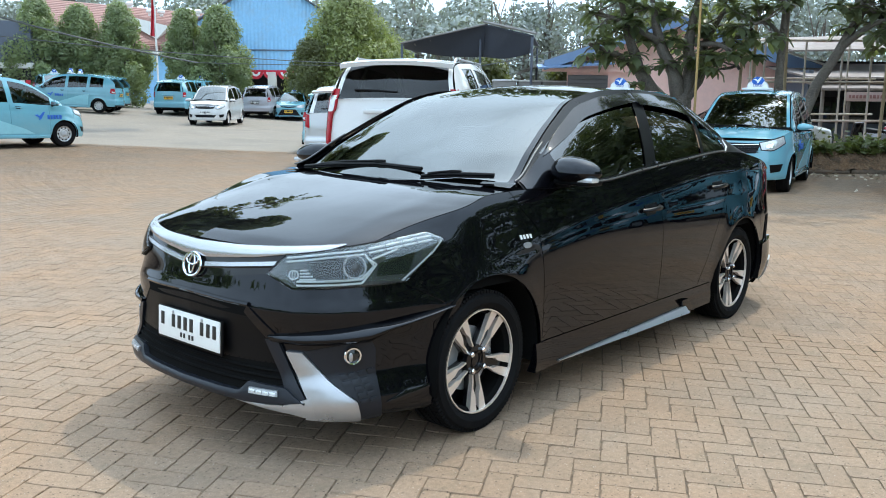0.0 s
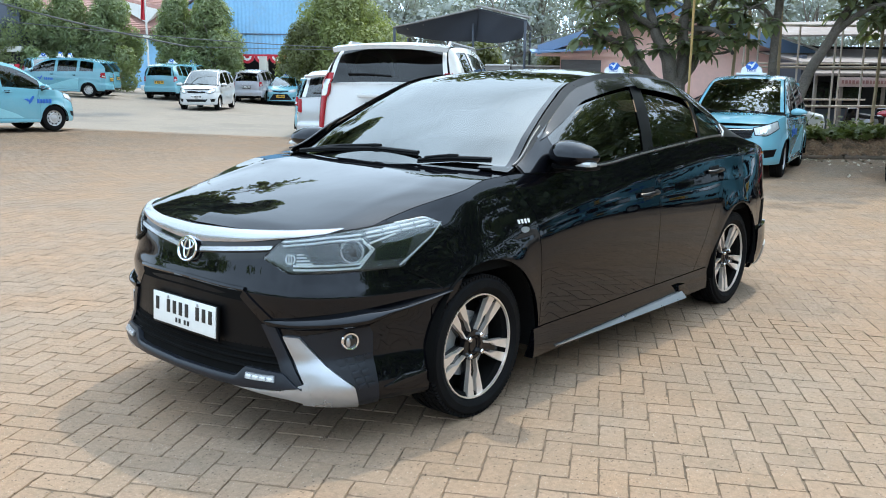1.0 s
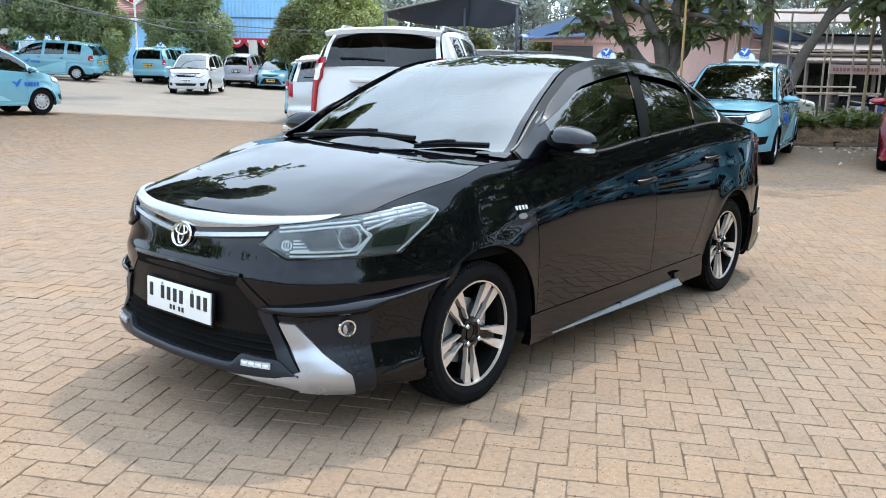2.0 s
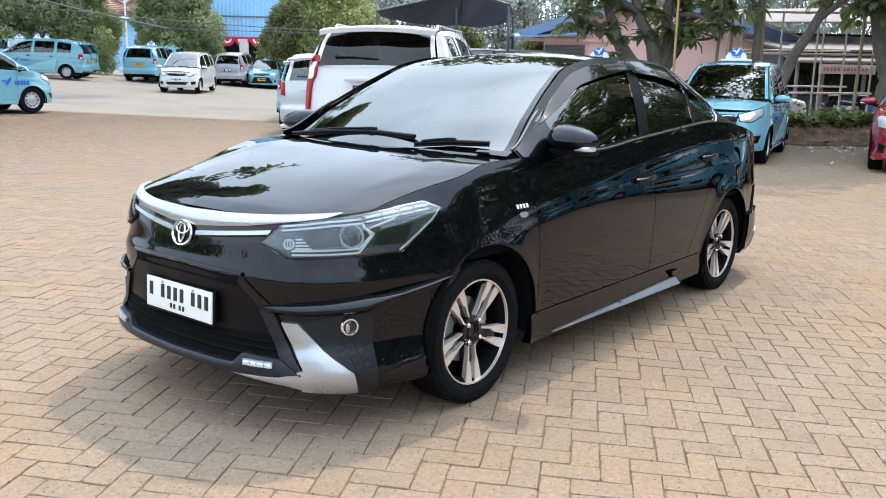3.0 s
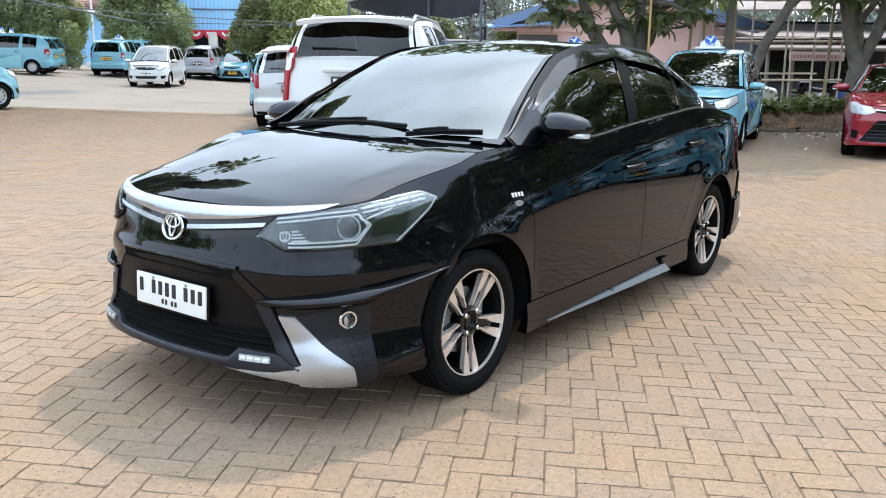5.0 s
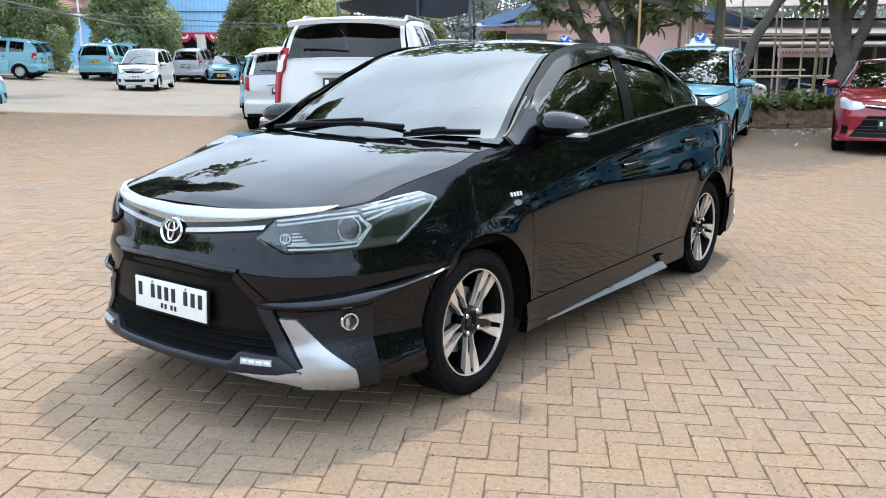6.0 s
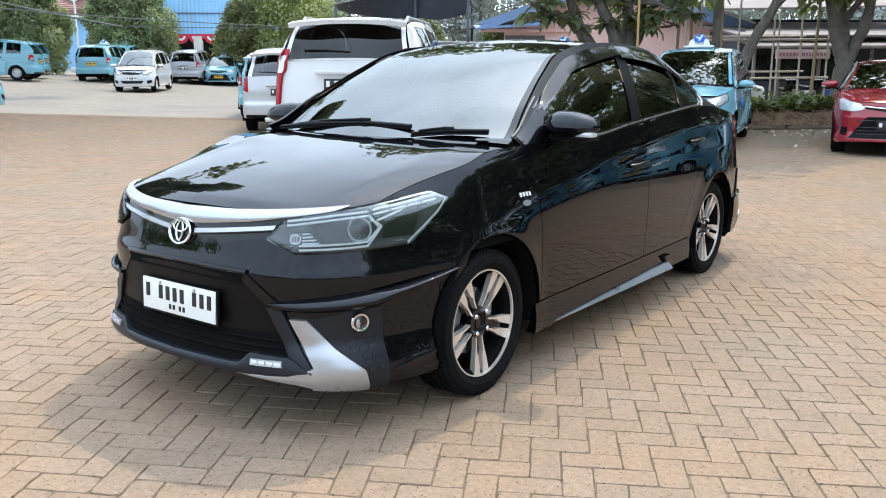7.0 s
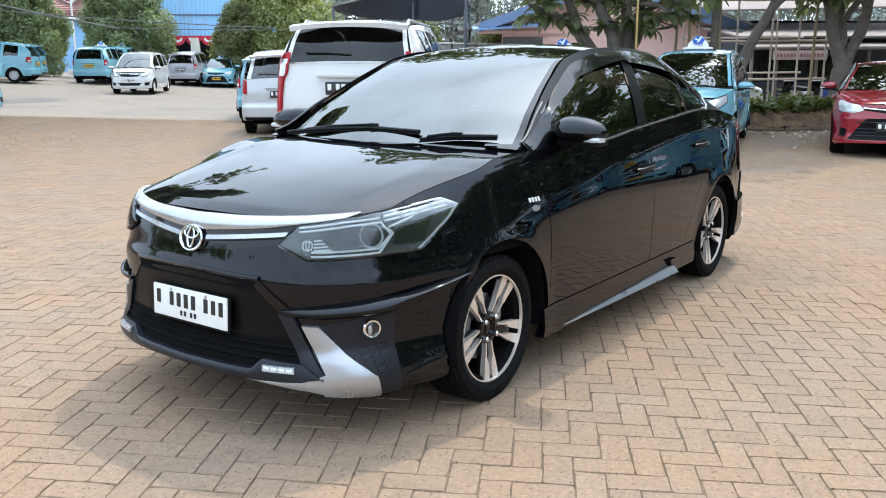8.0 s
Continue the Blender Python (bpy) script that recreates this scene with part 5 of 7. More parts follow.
    for side in (1, -1):
        mk = (lambda g: g) if side > 0 else mirrored
        fog = part("fog_lamp", mk(disc_on(S, 0.775, 0.42, 0.026, 0.026, 0.014, 0.012, 0.006)), DARK_GLASS, car, "round fog lamp with a chrome ring")
        part("fog_ring", mk(oval(S, 0.775, 0.42, 0.029, 0.029, 0.0055, 0.016)), CHROME, fog)
        part("fog_bulb", mk(disc_on(S, 0.766, 0.416, 0.008, 0.017, 0.020, 0.006, 0.003)), SATIN, fog)
        cells = []
        for r in range(5):
            for c in range(4):
                s0 = 0.722 + 0.036 * c + 0.010 * r
                z0 = 0.350 - 0.024 * r + 0.004 * c
                if s0 < 0.70 + (0.35 - z0) * 1.05 or s0 + 0.028 > 0.864:
                    continue
                cells.append(wall_patch(S, [(s0, z0), (s0 + 0.026, z0 + 0.003)], [(s0 + 0.004, z0 - 0.017), (s0 + 0.031, z0 - 0.014)], 2, 2, 0.0085, 0.007, 0.002))
        for c in cells:
            part("honeycomb_cell", mk(c), GREY_PLASTIC, car)
        part("bumper_fold", mk(wall_patch(S, [(0.44, 0.486), (0.63, 0.506), (0.85, 0.526), (0.97, 0.536), (1.09, 0.549), (1.205, 0.564)], [(0.46, 0.468), (0.60, 0.462), (0.84, 0.466), (0.92, 0.500), (1.07, 0.532), (1.20, 0.556)], 30, 12, 0.016, 0.022, 0.030)), BLACK_PAINT, car)
        part("corner_vent", mk(wall_patch(S, [(0.90, 0.236), (0.985, 0.272), (1.10, 0.275)], [(0.91, 0.228), (1.02, 0.240), (1.09, 0.262)], 14, 4, 0.006, 0.008, 0.004)), GLOSS_BLACK, car)
    # chin spoiler with small lamps
    part("chin_spoiler", wall_patch(S, sym([(0, 0.268), (0.33, 0.272), (0.37, 0.312), (0.53, 0.306), (0.60, 0.250)]), sym([(0, 0.236), (0.36, 0.236), (0.5, 0.247), (0.60, 0.258)]), 80, 8, 0.024, 0.05, 0.006), GREY_PLASTIC, car, "matt dark grey chin spoiler")
    for side in (1, -1):
        mk = (lambda g: g) if side > 0 else mirrored
        d = part("daylight_lamp", mk(wall_patch(S, [(0.382, 0.295), (0.502, 0.297)], [(0.384, 0.274), (0.504, 0.276)], 10, 3, 0.034, 0.012)), SATIN, car, "white daytime light strip")
        for k in range(4):
            part("lamp_cell", mk(wall_patch(S, [(0.388 + 0.029 * k, 0.291), (0.411 + 0.029 * k, 0.291)], [(0.390 + 0.029 * k, 0.279), (0.413 + 0.029 * k, 0.279)], 3, 2, 0.037, 0.006, 0.002)), LAMP_CLEAR, d)
    # bonnet seam strip, badge, mirrors, handles
    both("wing_badge", join(*[wall_patch(S, [(1.622 + 0.021 * k, 0.787), (1.634 + 0.021 * k, 0.787)], [(1.627 + 0.021 * k, 0.770), (1.637 + 0.021 * k, 0.770)], 2, 2, 0.004, 0.004) for k in range(4)]), WHITE_PLASTIC, car, "small white metal badge")
    both("badge_oval", disc_on(S, 1.665, 0.743, 0.027, 0.012, 0.004, 0.004), SATIN, car)
    handles(car, S, ((-1.34, 0.803), (-2.19, 0.866)), None, FRAME_BLACK)
    for sd in (1, -1):
        mirror_pod(car, -0.55, 0.885 if sd > 0 else -0.845, 1.038, BLACK_PAINT, sd)
    # wipers: long straight blades laid along the foot of the glass
    w1 = [(-0.262, -0.60, 1.000), (-0.232, -0.31, 1.026), (-0.240, -0.03, 1.040), (-0.233, 0.257, 1.034)]
    w2 = [(-0.19, 0.292, 1.006), (-0.253, 0.441, 1.019), (-0.318, 0.609, 1.021)]
    for w, clip, arm in ((w1, (-0.243, -0.02, 1.050), [(-0.245, -0.45, 1.018), (-0.235, -0.28, 1.040), (-0.240, -0.05, 1.054)]), (w2, (-0.255, 0.441, 1.026), [(-0.20, 0.325, 1.016), (-0.225, 0.38, 1.026), (-0.253, 0.44, 1.032)])):
        wp = part("wiper", tube(w, [0.007] + [0.011] * (len(w) - 2) + [0.009], 8), BLACK_PLASTIC, car)
        part("rubber_lip", tube([(x + 0.004, y, z - 0.011) for x, y, z in w], 0.005, 6), RUBBER, wp)
        part("wiper_arm", tube(arm, [0.008, 0.006, 0.006], 8), BLACK_PLASTIC, wp)
        part("wiper_clip", moved(box(0, 0, 0, 0.022, 0.055, 0.024, 0.008), pose(*clip, 0, 0, 8 if clip[1] < 0.2 else 22)), BLACK_PLASTIC, wp)
    # rain visors over the side windows
    def visor(xa, xb, low, top):
        f = lambda o: (lambda u, v: (lambda x: S.cabin(x, low(x) + (top(x) - low(x)) * v, o + 0.009 * (1 - v)))(xa + (xb - xa) * u))
        both("rain_visor", slab(f(0.007), f(0.003), 30, 4), GLOSS_BLACK, car, "dark smoked rain visor")
    visor(-0.55, -1.54, pch([(-0.55, 0.748), (-0.62, 0.71), (-0.78, 0.70), (-0.98, 0.74), (-1.2, 0.75), (-1.5, 0.80)]), pch([(-0.55, 0.752), (-0.66, 0.85), (-0.9, 0.90), (-1.2, 0.92), (-1.5, 0.94)]))
    visor(-1.546, -2.42, pch([(-1.53, 0.77), (-1.9, 0.69), (-2.1, 0.60), (-2.28, 0.40), (-2.42, 0.30)]), pch([(-1.53, 0.94), (-2.1, 0.93), (-2.42, 0.9)]))
    both("belt_trim", tube([S.cabin(-0.6 - 1.8 * k / 30, 0.02, 0.003) for k in range(31)], 0.0045, 6), DIM_SATIN, car)
    both("trim_tip", tube([S.cabin(-2.36, 0.0, 0.004), S.cabin(-2.42, 0.10, 0.005), S.cabin(-2.45, 0.30, 0.004)], [0.005, 0.007, 0.003], 8), SATIN, car, "small chrome window trim tip")
    both("sail_panel", grid(lambda u, v: S.cabin(-0.33 - 0.27 * u, 0.0 + (0.80 + 0.02 * u) * v, 0.006), 8, 8), BLACK_PAINT, car)
    # added line along the sail's rubber edge, its reflection given as grey colour
    both("sail_edge_gleam", tube([S.cabin(-0.30 - 0.30 * k / 8, 0.95, 0.006) for k in range(9)], 0.005, 8), EDGE_REFLECTION, car)
    # side skirts with silver blades
    def skirt(o):
        return lambda u, v: (lambda p: (p[0], p[1], p[2]))(S.wall(S.s_of(-0.342 - 1.80 * u), (0.165 + 0.012 * u) + (0.131 - 0.008 * u) * v, o * (1 - 0.75 * v) + 0.014 * (1 - v)))
    both("side_skirt", slab(skirt(0.018), skirt(-0.03), 40, 6), BLACK_PAINT, car)
    def fin(o):
        return lambda u, v: S.wall(S.s_of(-0.52 - 1.26 * u), 0.180 + 0.008 * u + (0.005 + 0.028 * u) * v, o + 0.040 * u * (1 - v) + 0.002)
    both("skirt_blade", slab(fin(0.034), fin(0.020), 24, 4), SATIN, car, "satin silver skirt blade")
    both("skirt_tip", wall_patch(S, [(S.s_of(-1.72), 0.262), (S.s_of(-1.80), 0.262)], [(S.s_of(-1.78), 0.19), (S.s_of(-1.90), 0.19)], 6, 5, 0.035, 0.05), BLACK_PAINT, car)
    # tail
    L = S.length
    both("rear_lamp", wall_patch(S, [(L - 0.40, 0.90), (L - 0.12, 0.89)], [(L - 0.40, 0.80), (L - 0.12, 0.78)], 12, 6, 0.004, 0.02, 0.008), LAMP_RED, car, "red rear lamp")
    both("lamp_tip", wall_patch(S, [(S.s_of(-3.12), 0.938), (S.s_of(-3.25), 0.932)], [(S.s_of(-3.13), 0.924), (S.s_of(-3.25), 0.912)], 8, 3, 0.006, 0.006), LAMP_AMBER, car, "slim amber lamp tip")
    both("bumper_corner", wall_patch(S, [(S.s_of(-2.93), 0.44), (S.s_of(-3.25), 0.46)], [(S.s_of(-2.95), 0.17), (S.s_of(-3.22), 0.15)], 10, 8, 0.02, 0.03, 0.008), BLACK_PAINT, car)
    both("bumper_fin", wall_patch(S, [(S.s_of(-3.12), 0.30), (S.s_of(-3.24), 0.32)], [(S.s_of(-3.14), 0.16), (S.s_of(-3.24), 0.15)], 6, 6, 0.034, 0.02, 0.004), SATIN, car)
    both("bumper_grille", wall_patch(S, [(S.s_of(-3.06), 0.62), (S.s_of(-3.14), 0.62)], [(S.s_of(-3.02), 0.46), (S.s_of(-3.12), 0.46)], 4, 6, 0.004, 0.008), MATT_DARK, car)
    return car


black_sedan()


# ---- people carriers, off-roader and other sedans ----
def mpv_shell(kx=1.0, ky=1.0, kz=1.0, r=0.335, up=0.0):
    X = lambda pts: [(x * kx, y * ky) for x, y in pts]
    Z = lambda pts: [(z * kz, o) for z, o in pts]
    fall = 0.0 if up else 0.05
    T = lambda pts: [(x * kx, z * kz + (up * smooth(-0.6, -2.6, x) if z > 0.6 else 0)) for x, z in pts]
    return Shell(
        plan=X([(0.74, 0), (0.725, 0.3), (0.67, 0.5), (0.55, 0.66), (0.36, 0.755), (0.0, 0.81), (-0.6, 0.828), (-2.0, 0.828), (-2.8, 0.82), (-3.2, 0.79), (-3.36, 0.70), (-3.41, 0.5), (-3.43, 0.25), (-3.435, 0)]),
        front=Z([(0.18, 0.1), (0.24, 0.02), (0.35, 0.0), (0.5, 0.0), (0.62, 0.02), (0.75, 0.05), (0.86, 0.09), (1.0, 0.18)]),
        side=Z([(0.18, 0.07), (0.25, 0.03), (0.4, 0.012), (0.6, 0.0), (0.78, 0.002), (0.84, 0.012), (0.95, 0.022), (1.05, 0.04), (1.2, 0.06)]),
        rear=Z([(0.2, 0.1), (0.28, 0.03), (0.4, 0.0), (0.55, 0.0), (0.62, 0.03), (0.8, 0.035), (1.05, 0.06), (1.2, 0.08)]),
        top=T([(0.74, 0.83), (0.5, 0.87), (0.25, 0.94), (0.05, 0.985), (-0.3, 0.975), (-1.0, 1.0), (-2.0, 1.05), (-2.8, 1.09), (-3.3, 1.09), (-3.44, 1.09)]),
        low=T([(0.74, 0.22), (0.3, 0.24), (-0.3, 0.27), (-2.3, 0.27), (-3.0, 0.28), (-3.44, 0.3)]),
        hubs=[(0, 0.305 * kz), (-2.655 * kx, 0.305 * kz)], arch=r * kz,
        rail=[(x * kx, y * ky, z * kz) for x, y, z in [(0.1, 0.77, 0.985), (-0.1, 0.735, 1.06), (-0.4, 0.68, 1.27), (-0.7, 0.63, 1.46), (-0.95, 0.60, 1.56), (-1.3, 0.595, 1.615), (-2.0, 0.595, 1.635), (-2.7, 0.585, 1.61 - fall * 0.5), (-3.0, 0.58, 1.575 - fall),
              (-3.2, 0.61, 1.47 - fall), (-3.32, 0.665, 1.28), (-3.40, 0.70, 1.10 + up)]],
        flare=0.022, ends=(0.5 * kx, 0.05 * kx, -2.95 * kx, -3.25 * kx))


def mpv_top(kx=1.0, ky=1.0, kz=1.0, frame_mat=None, up=0.0):
    fall = 0.0 if up else 0.05
    sm = lambda x: pch([(0.1, x * kx + 0.01), (1.3, x * kx - 0.02)])
    C = dict(cuts=[(0.30 * kx, sm(0.30)), (-0.36 * kx, sm(-0.36)), (-1.30 * kx, sm(-1.30)), (-2.22 * kx, sm(-2.22)), (-3.15 * kx, sm(-3.15))],
             names=["front_bumper", "front_wing", "front_door", "rear_door", "rear_wing", "tailgate"], corner=0.5 * kx, hood_end=0.02 * kx, cowl=0.02 * kx,
             lid=[(0.74 * kx, 0.835 * kz), (0.6 * kx, 0.90 * kz), (0.4 * kx, 0.955 * kz), (0.2 * kx, 1.0 * kz), (0.0, 1.03 * kz)],
             screen_base=(0.0 * kx, -0.1 * kx, 0.72 * ky, 1.035 * kz, 1.04 * kz), screen_top=(-0.83 * kx, -0.9 * kx, 0.585 * ky, 1.595 * kz, 1.55 * kz),
             crown=[(-0.83 * kx, 1.595 * kz), (-1.2 * kx, 1.65 * kz), (-2.0 * kx, 1.685 * kz), (-2.7 * kx, (1.665 - fall * 0.5) * kz), (-3.1 * kx, (1.62 - fall) * kz)],
             rear_top=(-3.1 * kx, -3.02 * kx, 0.57 * ky, (1.62 - fall) * kz, (1.58 - fall) * kz), rear_base=(-3.36 * kx, -3.33 * kx, 0.65 * ky, 1.10 * kz + up, 1.10 * kz + up), rear_bow=0.012, straight_tail=True, rear_u=0.9,
             tail_corner=-3.38 * kx, cabin_x=[(-0.02 * kx, -0.32 * kx, "pillar"), (-0.32 * kx, -1.22 * kx, "front_side_window"), (-1.22 * kx, -1.34 * kx, "pillar"), (-1.34 * kx, -2.14 * kx, "rear_side_window"), (-2.14 * kx, -2.27 * kx, "pillar"),
                                              (-2.27 * kx, -2.84 * kx, "quarter_window"), (-2.84 * kx, -3.33 * kx, "pillar")],
             sill_w=0.04, head_w=0.86, shear_at=lambda x: smooth(-0.3, -1.0, x / kx) * (1 - smooth(-2.4, -3.0, x / kx)), shear=-0.04, seats=(-0.95, -1.85), seat_top=1.25 * kz)
    C["glass"] = PANE if kx > 1.1 else TAXI_GLASS
    C["rear_u"] = 0.93 if kx > 1.1 else 0.88
    if frame_mat:
        C["frame_mat"] = frame_mat
    return C


def mpv(name, label, paint, m, kx=1.0, ky=1.0, kz=1.0, plate_mat=PLATE_BLACK, style="steel", fine=0.6, group="", frame_mat=None, tail="tall", deep=False):
    up = 0.155 if tail == "long" else 0.0
    fall = 0.0 if up else 0.05
    S, C = mpv_shell(kx, ky, kz, 0.335, up), mpv_top(kx, ky, kz, frame_mat, up)
    car = thing(name, label, "car", m, group)
    body(car, S, C, paint, fine)
    L = S.length
    for x, y in ((0, 0.79), (0, -0.79), (-2.655, 0.79), (-2.655, -0.79)):
        wheel(car, x * kx, y * ky, 0.305 * kz, 0.305 * kz, style, 0.19)
    z = lambda v: v * kz
    # nose: lamps, grille slots, lower intake, fog lamps, plate
    lamp = wall_patch(S, [(0.40, z(0.80)), (0.62, z(0.845)), (0.95, z(0.90))], [(0.43, z(0.70)), (0.60, z(0.69)), (0.93, z(0.80))], 14, 6, 0.006, 0.02, 0.012)
    both("headlamp", lamp, LAMP_CLEAR, car, "clear headlamp")
    rim = wall_patch(S, [(0.385, z(0.812)), (0.62, z(0.86)), (0.97, z(0.915))], [(0.415, z(0.685)), (0.60, z(0.672)), (0.955, z(0.79))], 14, 6, 0.002, 0.012)
    both("lamp_rim", rim, GREY_PLASTIC, car, "dark headlamp rim")
    core = wall_patch(S, [(0.50, z(0.775)), (0.62, z(0.80))], [(0.50, z(0.72)), (0.62, z(0.73))], 6, 4, 0.02, 0.01)
    both("lamp_core", core, CHROME, car)
    foot = 0.06 if deep else 0.0
    part("grille", wall_patch(S, [(-0.42, z(0.79)), (0, z(0.80)), (0.42, z(0.79))], [(-0.34, z(0.70 - foot)), (0, z(0.685 - foot)), (0.34, z(0.70 - foot))], 20, 4, 0.003, 0.01), BLACK_PLASTIC, car)
    for zz in (0.66, 0.69, 0.725, 0.75, 0.775) if deep else (0.725, 0.75, 0.775):
        part("grille_bar", line_on(S, [(-0.38, z(zz)), (0, z(zz - 0.006)), (0.38, z(zz))], 0.007, 0.006), CHROME if zz > 0.76 else GREY_PLASTIC, car)
    part("lower_intake", wall_patch(S, [(-0.45, z(0.45)), (0.45, z(0.45))], [(-0.36, z(0.345)), (0.36, z(0.345))], 16, 4, 0.003, 0.01), BLACK_PLASTIC, car)
    for zz in (0.365, 0.395, 0.425):
        part("intake_bar", line_on(S, [(-0.38, z(zz)), (0.38, z(zz))], 0.006, 0.006), GREY_PLASTIC, car)
    fogp = wall_patch(S, [(0.56, z(0.46)), (0.82, z(0.48))], [(0.58, z(0.34)), (0.76, z(0.36))], 6, 5, 0.003, 0.01)
    both("fog_pocket", fogp, BLACK_PLASTIC, car)
    px, _, _ = S.wall(0.0, z(0.55), 0.012)
    bars = [(-0.19, -0.15, -0.02, 0.045), (-0.1, -0.06, -0.02, 0.045), (-0.04, 0.0, -0.02, 0.045), (0.02, 0.06, -0.02, 0.045), (0.1, 0.14, -0.02, 0.045), (0.15, 0.19, -0.02, 0.045), (-0.05, 0.05, -0.055, -0.035)]
    plate(car, pose(px, 0, z(0.545)), plate_mat, bars)
    # tail: lamps, plate, window trim, bumper strip
    if tail == "tall":
        tl = wall_patch(S, [(L - 0.92, z(1.08)), (L - 0.68, z(1.07))], [(L - 0.96, z(0.88)), (L - 0.66, z(0.83))], 8, 8, 0.012, 0.03, 0.006)
    elif tail == "long":
        zt = z(1.08) + up
        outer = pch([(0.80, 0.79), (1.1, 0.815), (1.24, 0.845), (1.38, 0.83), (1.50, 0.78), (1.58, 0.75)])
        inner = pch([(0.80, 0.74), (1.1, 0.725), (1.22, 0.71), (1.28, 0.665), (1.40, 0.655), (1.58, 0.70)])

        def spot(y, h, o):
            lo, hi = L - 1.4, L
            for _ in range(26):
                m_ = (lo + hi) / 2
                lo, hi = (m_, hi) if S.py(m_) > y else (lo, m_)
            p = Vector(S.wall(lo, min(h, zt), o))
            if h > zt:
                k_ = (h - zt) / (z(1.58) - zt)
                p = p.lerp(Vector((-3.13 * kx - o, y * 0.82, z(1.58))), k_)
            return tuple(p)
        lens = lambda o, a, b, z0, z1: (lambda u, v: (lambda h: spot(inner(h) + (outer(h) - inner(h)) * (a + (b - a) * u), h, o))(z0 + (z1 - z0) * v))
        tl = slab(lens(0.03, 0, 1, 0.84, 1.50), lens(0.0, 0, 1, 0.84, 1.50), 8, 30)
    else:
        tl = wall_patch(S, [(L - 0.93, z(1.08)), (L - 0.70, z(1.07))], [(L - 0.90, z(0.83)), (L - 0.68, z(0.80))], 8, 8, 0.012, 0.03, 0.006)
    both("tail_lamp", tl, LAMP_RED, car, "red tail lamp")
    if tail == "tall":
        both("tail_lamp_lens", wall_patch(S, [(L - 0.86, z(0.95)), (L - 0.72, z(0.94))], [(L - 0.86, z(0.89)), (L - 0.72, z(0.88))], 4, 3, 0.02, 0.01), LAMP_CLEAR, car)
    if tail == "long":
        both("tail_lamp_lens", slab(lens(0.036, 0.12, 0.62, 1.25, 1.43), lens(0.028, 0.12, 0.62, 1.25, 1.43), 6, 8), LAMP_CLEAR, car, "clear lens in a red tail lamp")
    rx, _, _ = S.wall(L, z(0.8), 0.01)
    rbars = bars
    plate(car, pose(rx - 0.012, 0, z(0.80 if tail != "long" else 1.0), 0, 0, 180), plate_mat, rbars)
    part("tailgate_grip", box(rx - 0.01, 0, z(0.93 if tail != "long" else 1.12), 0.05, 0.62, 0.05, 0.02), paint, car)
    part("bumper_lip", wall_patch(S, [(L - 0.75, z(0.36)), (L, z(0.36))], [(L - 0.75, z(0.30)), (L, z(0.30))], 14, 3, 0.012, 0.02), BLACK_PLASTIC, car)
    part("bumper_lip", mirrored(wall_patch(S, [(L - 0.75, z(0.36)), (L, z(0.36))], [(L - 0.75, z(0.30)), (L, z(0.30))], 14, 3, 0.012, 0.02)), BLACK_PLASTIC, car)
    sx = -3.1 * kx
    part("roof_spoiler", slab(lambda u, v: (sx - 0.02 - 0.18 * kx * v * (1 - 0.35 * (2 * u - 1) ** 4), (2 * u - 1) * (0.60 + 0.01 * v) * ky, z(1.635 - fall) - 0.03 * v - 0.035 * (2 * u - 1) ** 2),
                              lambda u, v: (sx - 0.02 - 0.17 * kx * v * (1 - 0.35 * (2 * u - 1) ** 4), (2 * u - 1) * (0.59 + 0.01 * v) * ky, z(1.60 - fall) - 0.035 * v - 0.04 * (2 * u - 1) ** 2), 18, 5, flip=True), paint, car)
    part("brake_light", box(sx - 0.19 * kx, 0, z(1.597 - fall), 0.012, 0.36, 0.016, 0.004), LAMP_CLEAR, car)
    part("rear_wiper", tube([(-3.30 * kx - 0.03, -0.05, z(1.17) + up), (-3.285 * kx - 0.035, 0.2, z(1.185) + up), (-3.275 * kx - 0.035, 0.42 * ky, z(1.19) + up)], 0.012, 6), BLACK_PLASTIC, car)
    handles(car, S, (-1.12 * kx, -2.05 * kx), z(0.92), paint)
    for sd in (1, -1):
        mirror_pod(car, -0.28 * kx, sd * 0.93 * ky, z(1.04), paint, sd)
    if tail == "long":
        for sd in (1, -1):
            part("roof_rail", tube([(-1.1 * kx, sd * 0.55 * ky, z(1.63)), (-1.2 * kx, sd * 0.55 * ky, z(1.67)), (-2.8 * kx, sd * 0.55 * ky, z(1.65)), (-2.9 * kx, sd * 0.55 * ky, z(1.60))], 0.02, 8), SATIN, car)
    for w in (-0.25, 0.3):
        part("wiper", tube([(0.06 * kx - 0.02, w * ky + 0.06, z(1.045)), (-0.02 * kx - 0.02, w * ky - 0.42, z(1.075))], 0.011, 6), BLACK_PLASTIC, car)
    part("sill", box(-1.33 * kx, 0.785 * ky, 0.25 * kz, 1.95 * kx, 0.07, 0.09, 0.03), paint, car)
    part("sill", box(-1.33 * kx, -0.785 * ky, 0.25 * kz, 1.95 * kx, 0.07, 0.09, 0.03), paint, car)
    return car, S


def lettering(body_text, size, m, material, parent, name="lettering"):
    """Raised letters in Blender's own font, as a mesh."""
    cu = bpy.data.curves.new(name, "FONT")
    cu.body, cu.size, cu.extrude, cu.align_x, cu.align_y = body_text, size, 0.002, "CENTER", "CENTER"
    tmp = bpy.data.objects.new(name, cu)
    scene.collection.objects.link(tmp)
    me = bpy.data.meshes.new_from_object(tmp.evaluated_get(bpy.context.evaluated_depsgraph_get()))
    bpy.data.objects.remove(tmp)
    me.transform(m)
    me.materials.clear()
    me.materials.append(material)
    ob = new(name, me)
    ob.parent = parent
    return ob


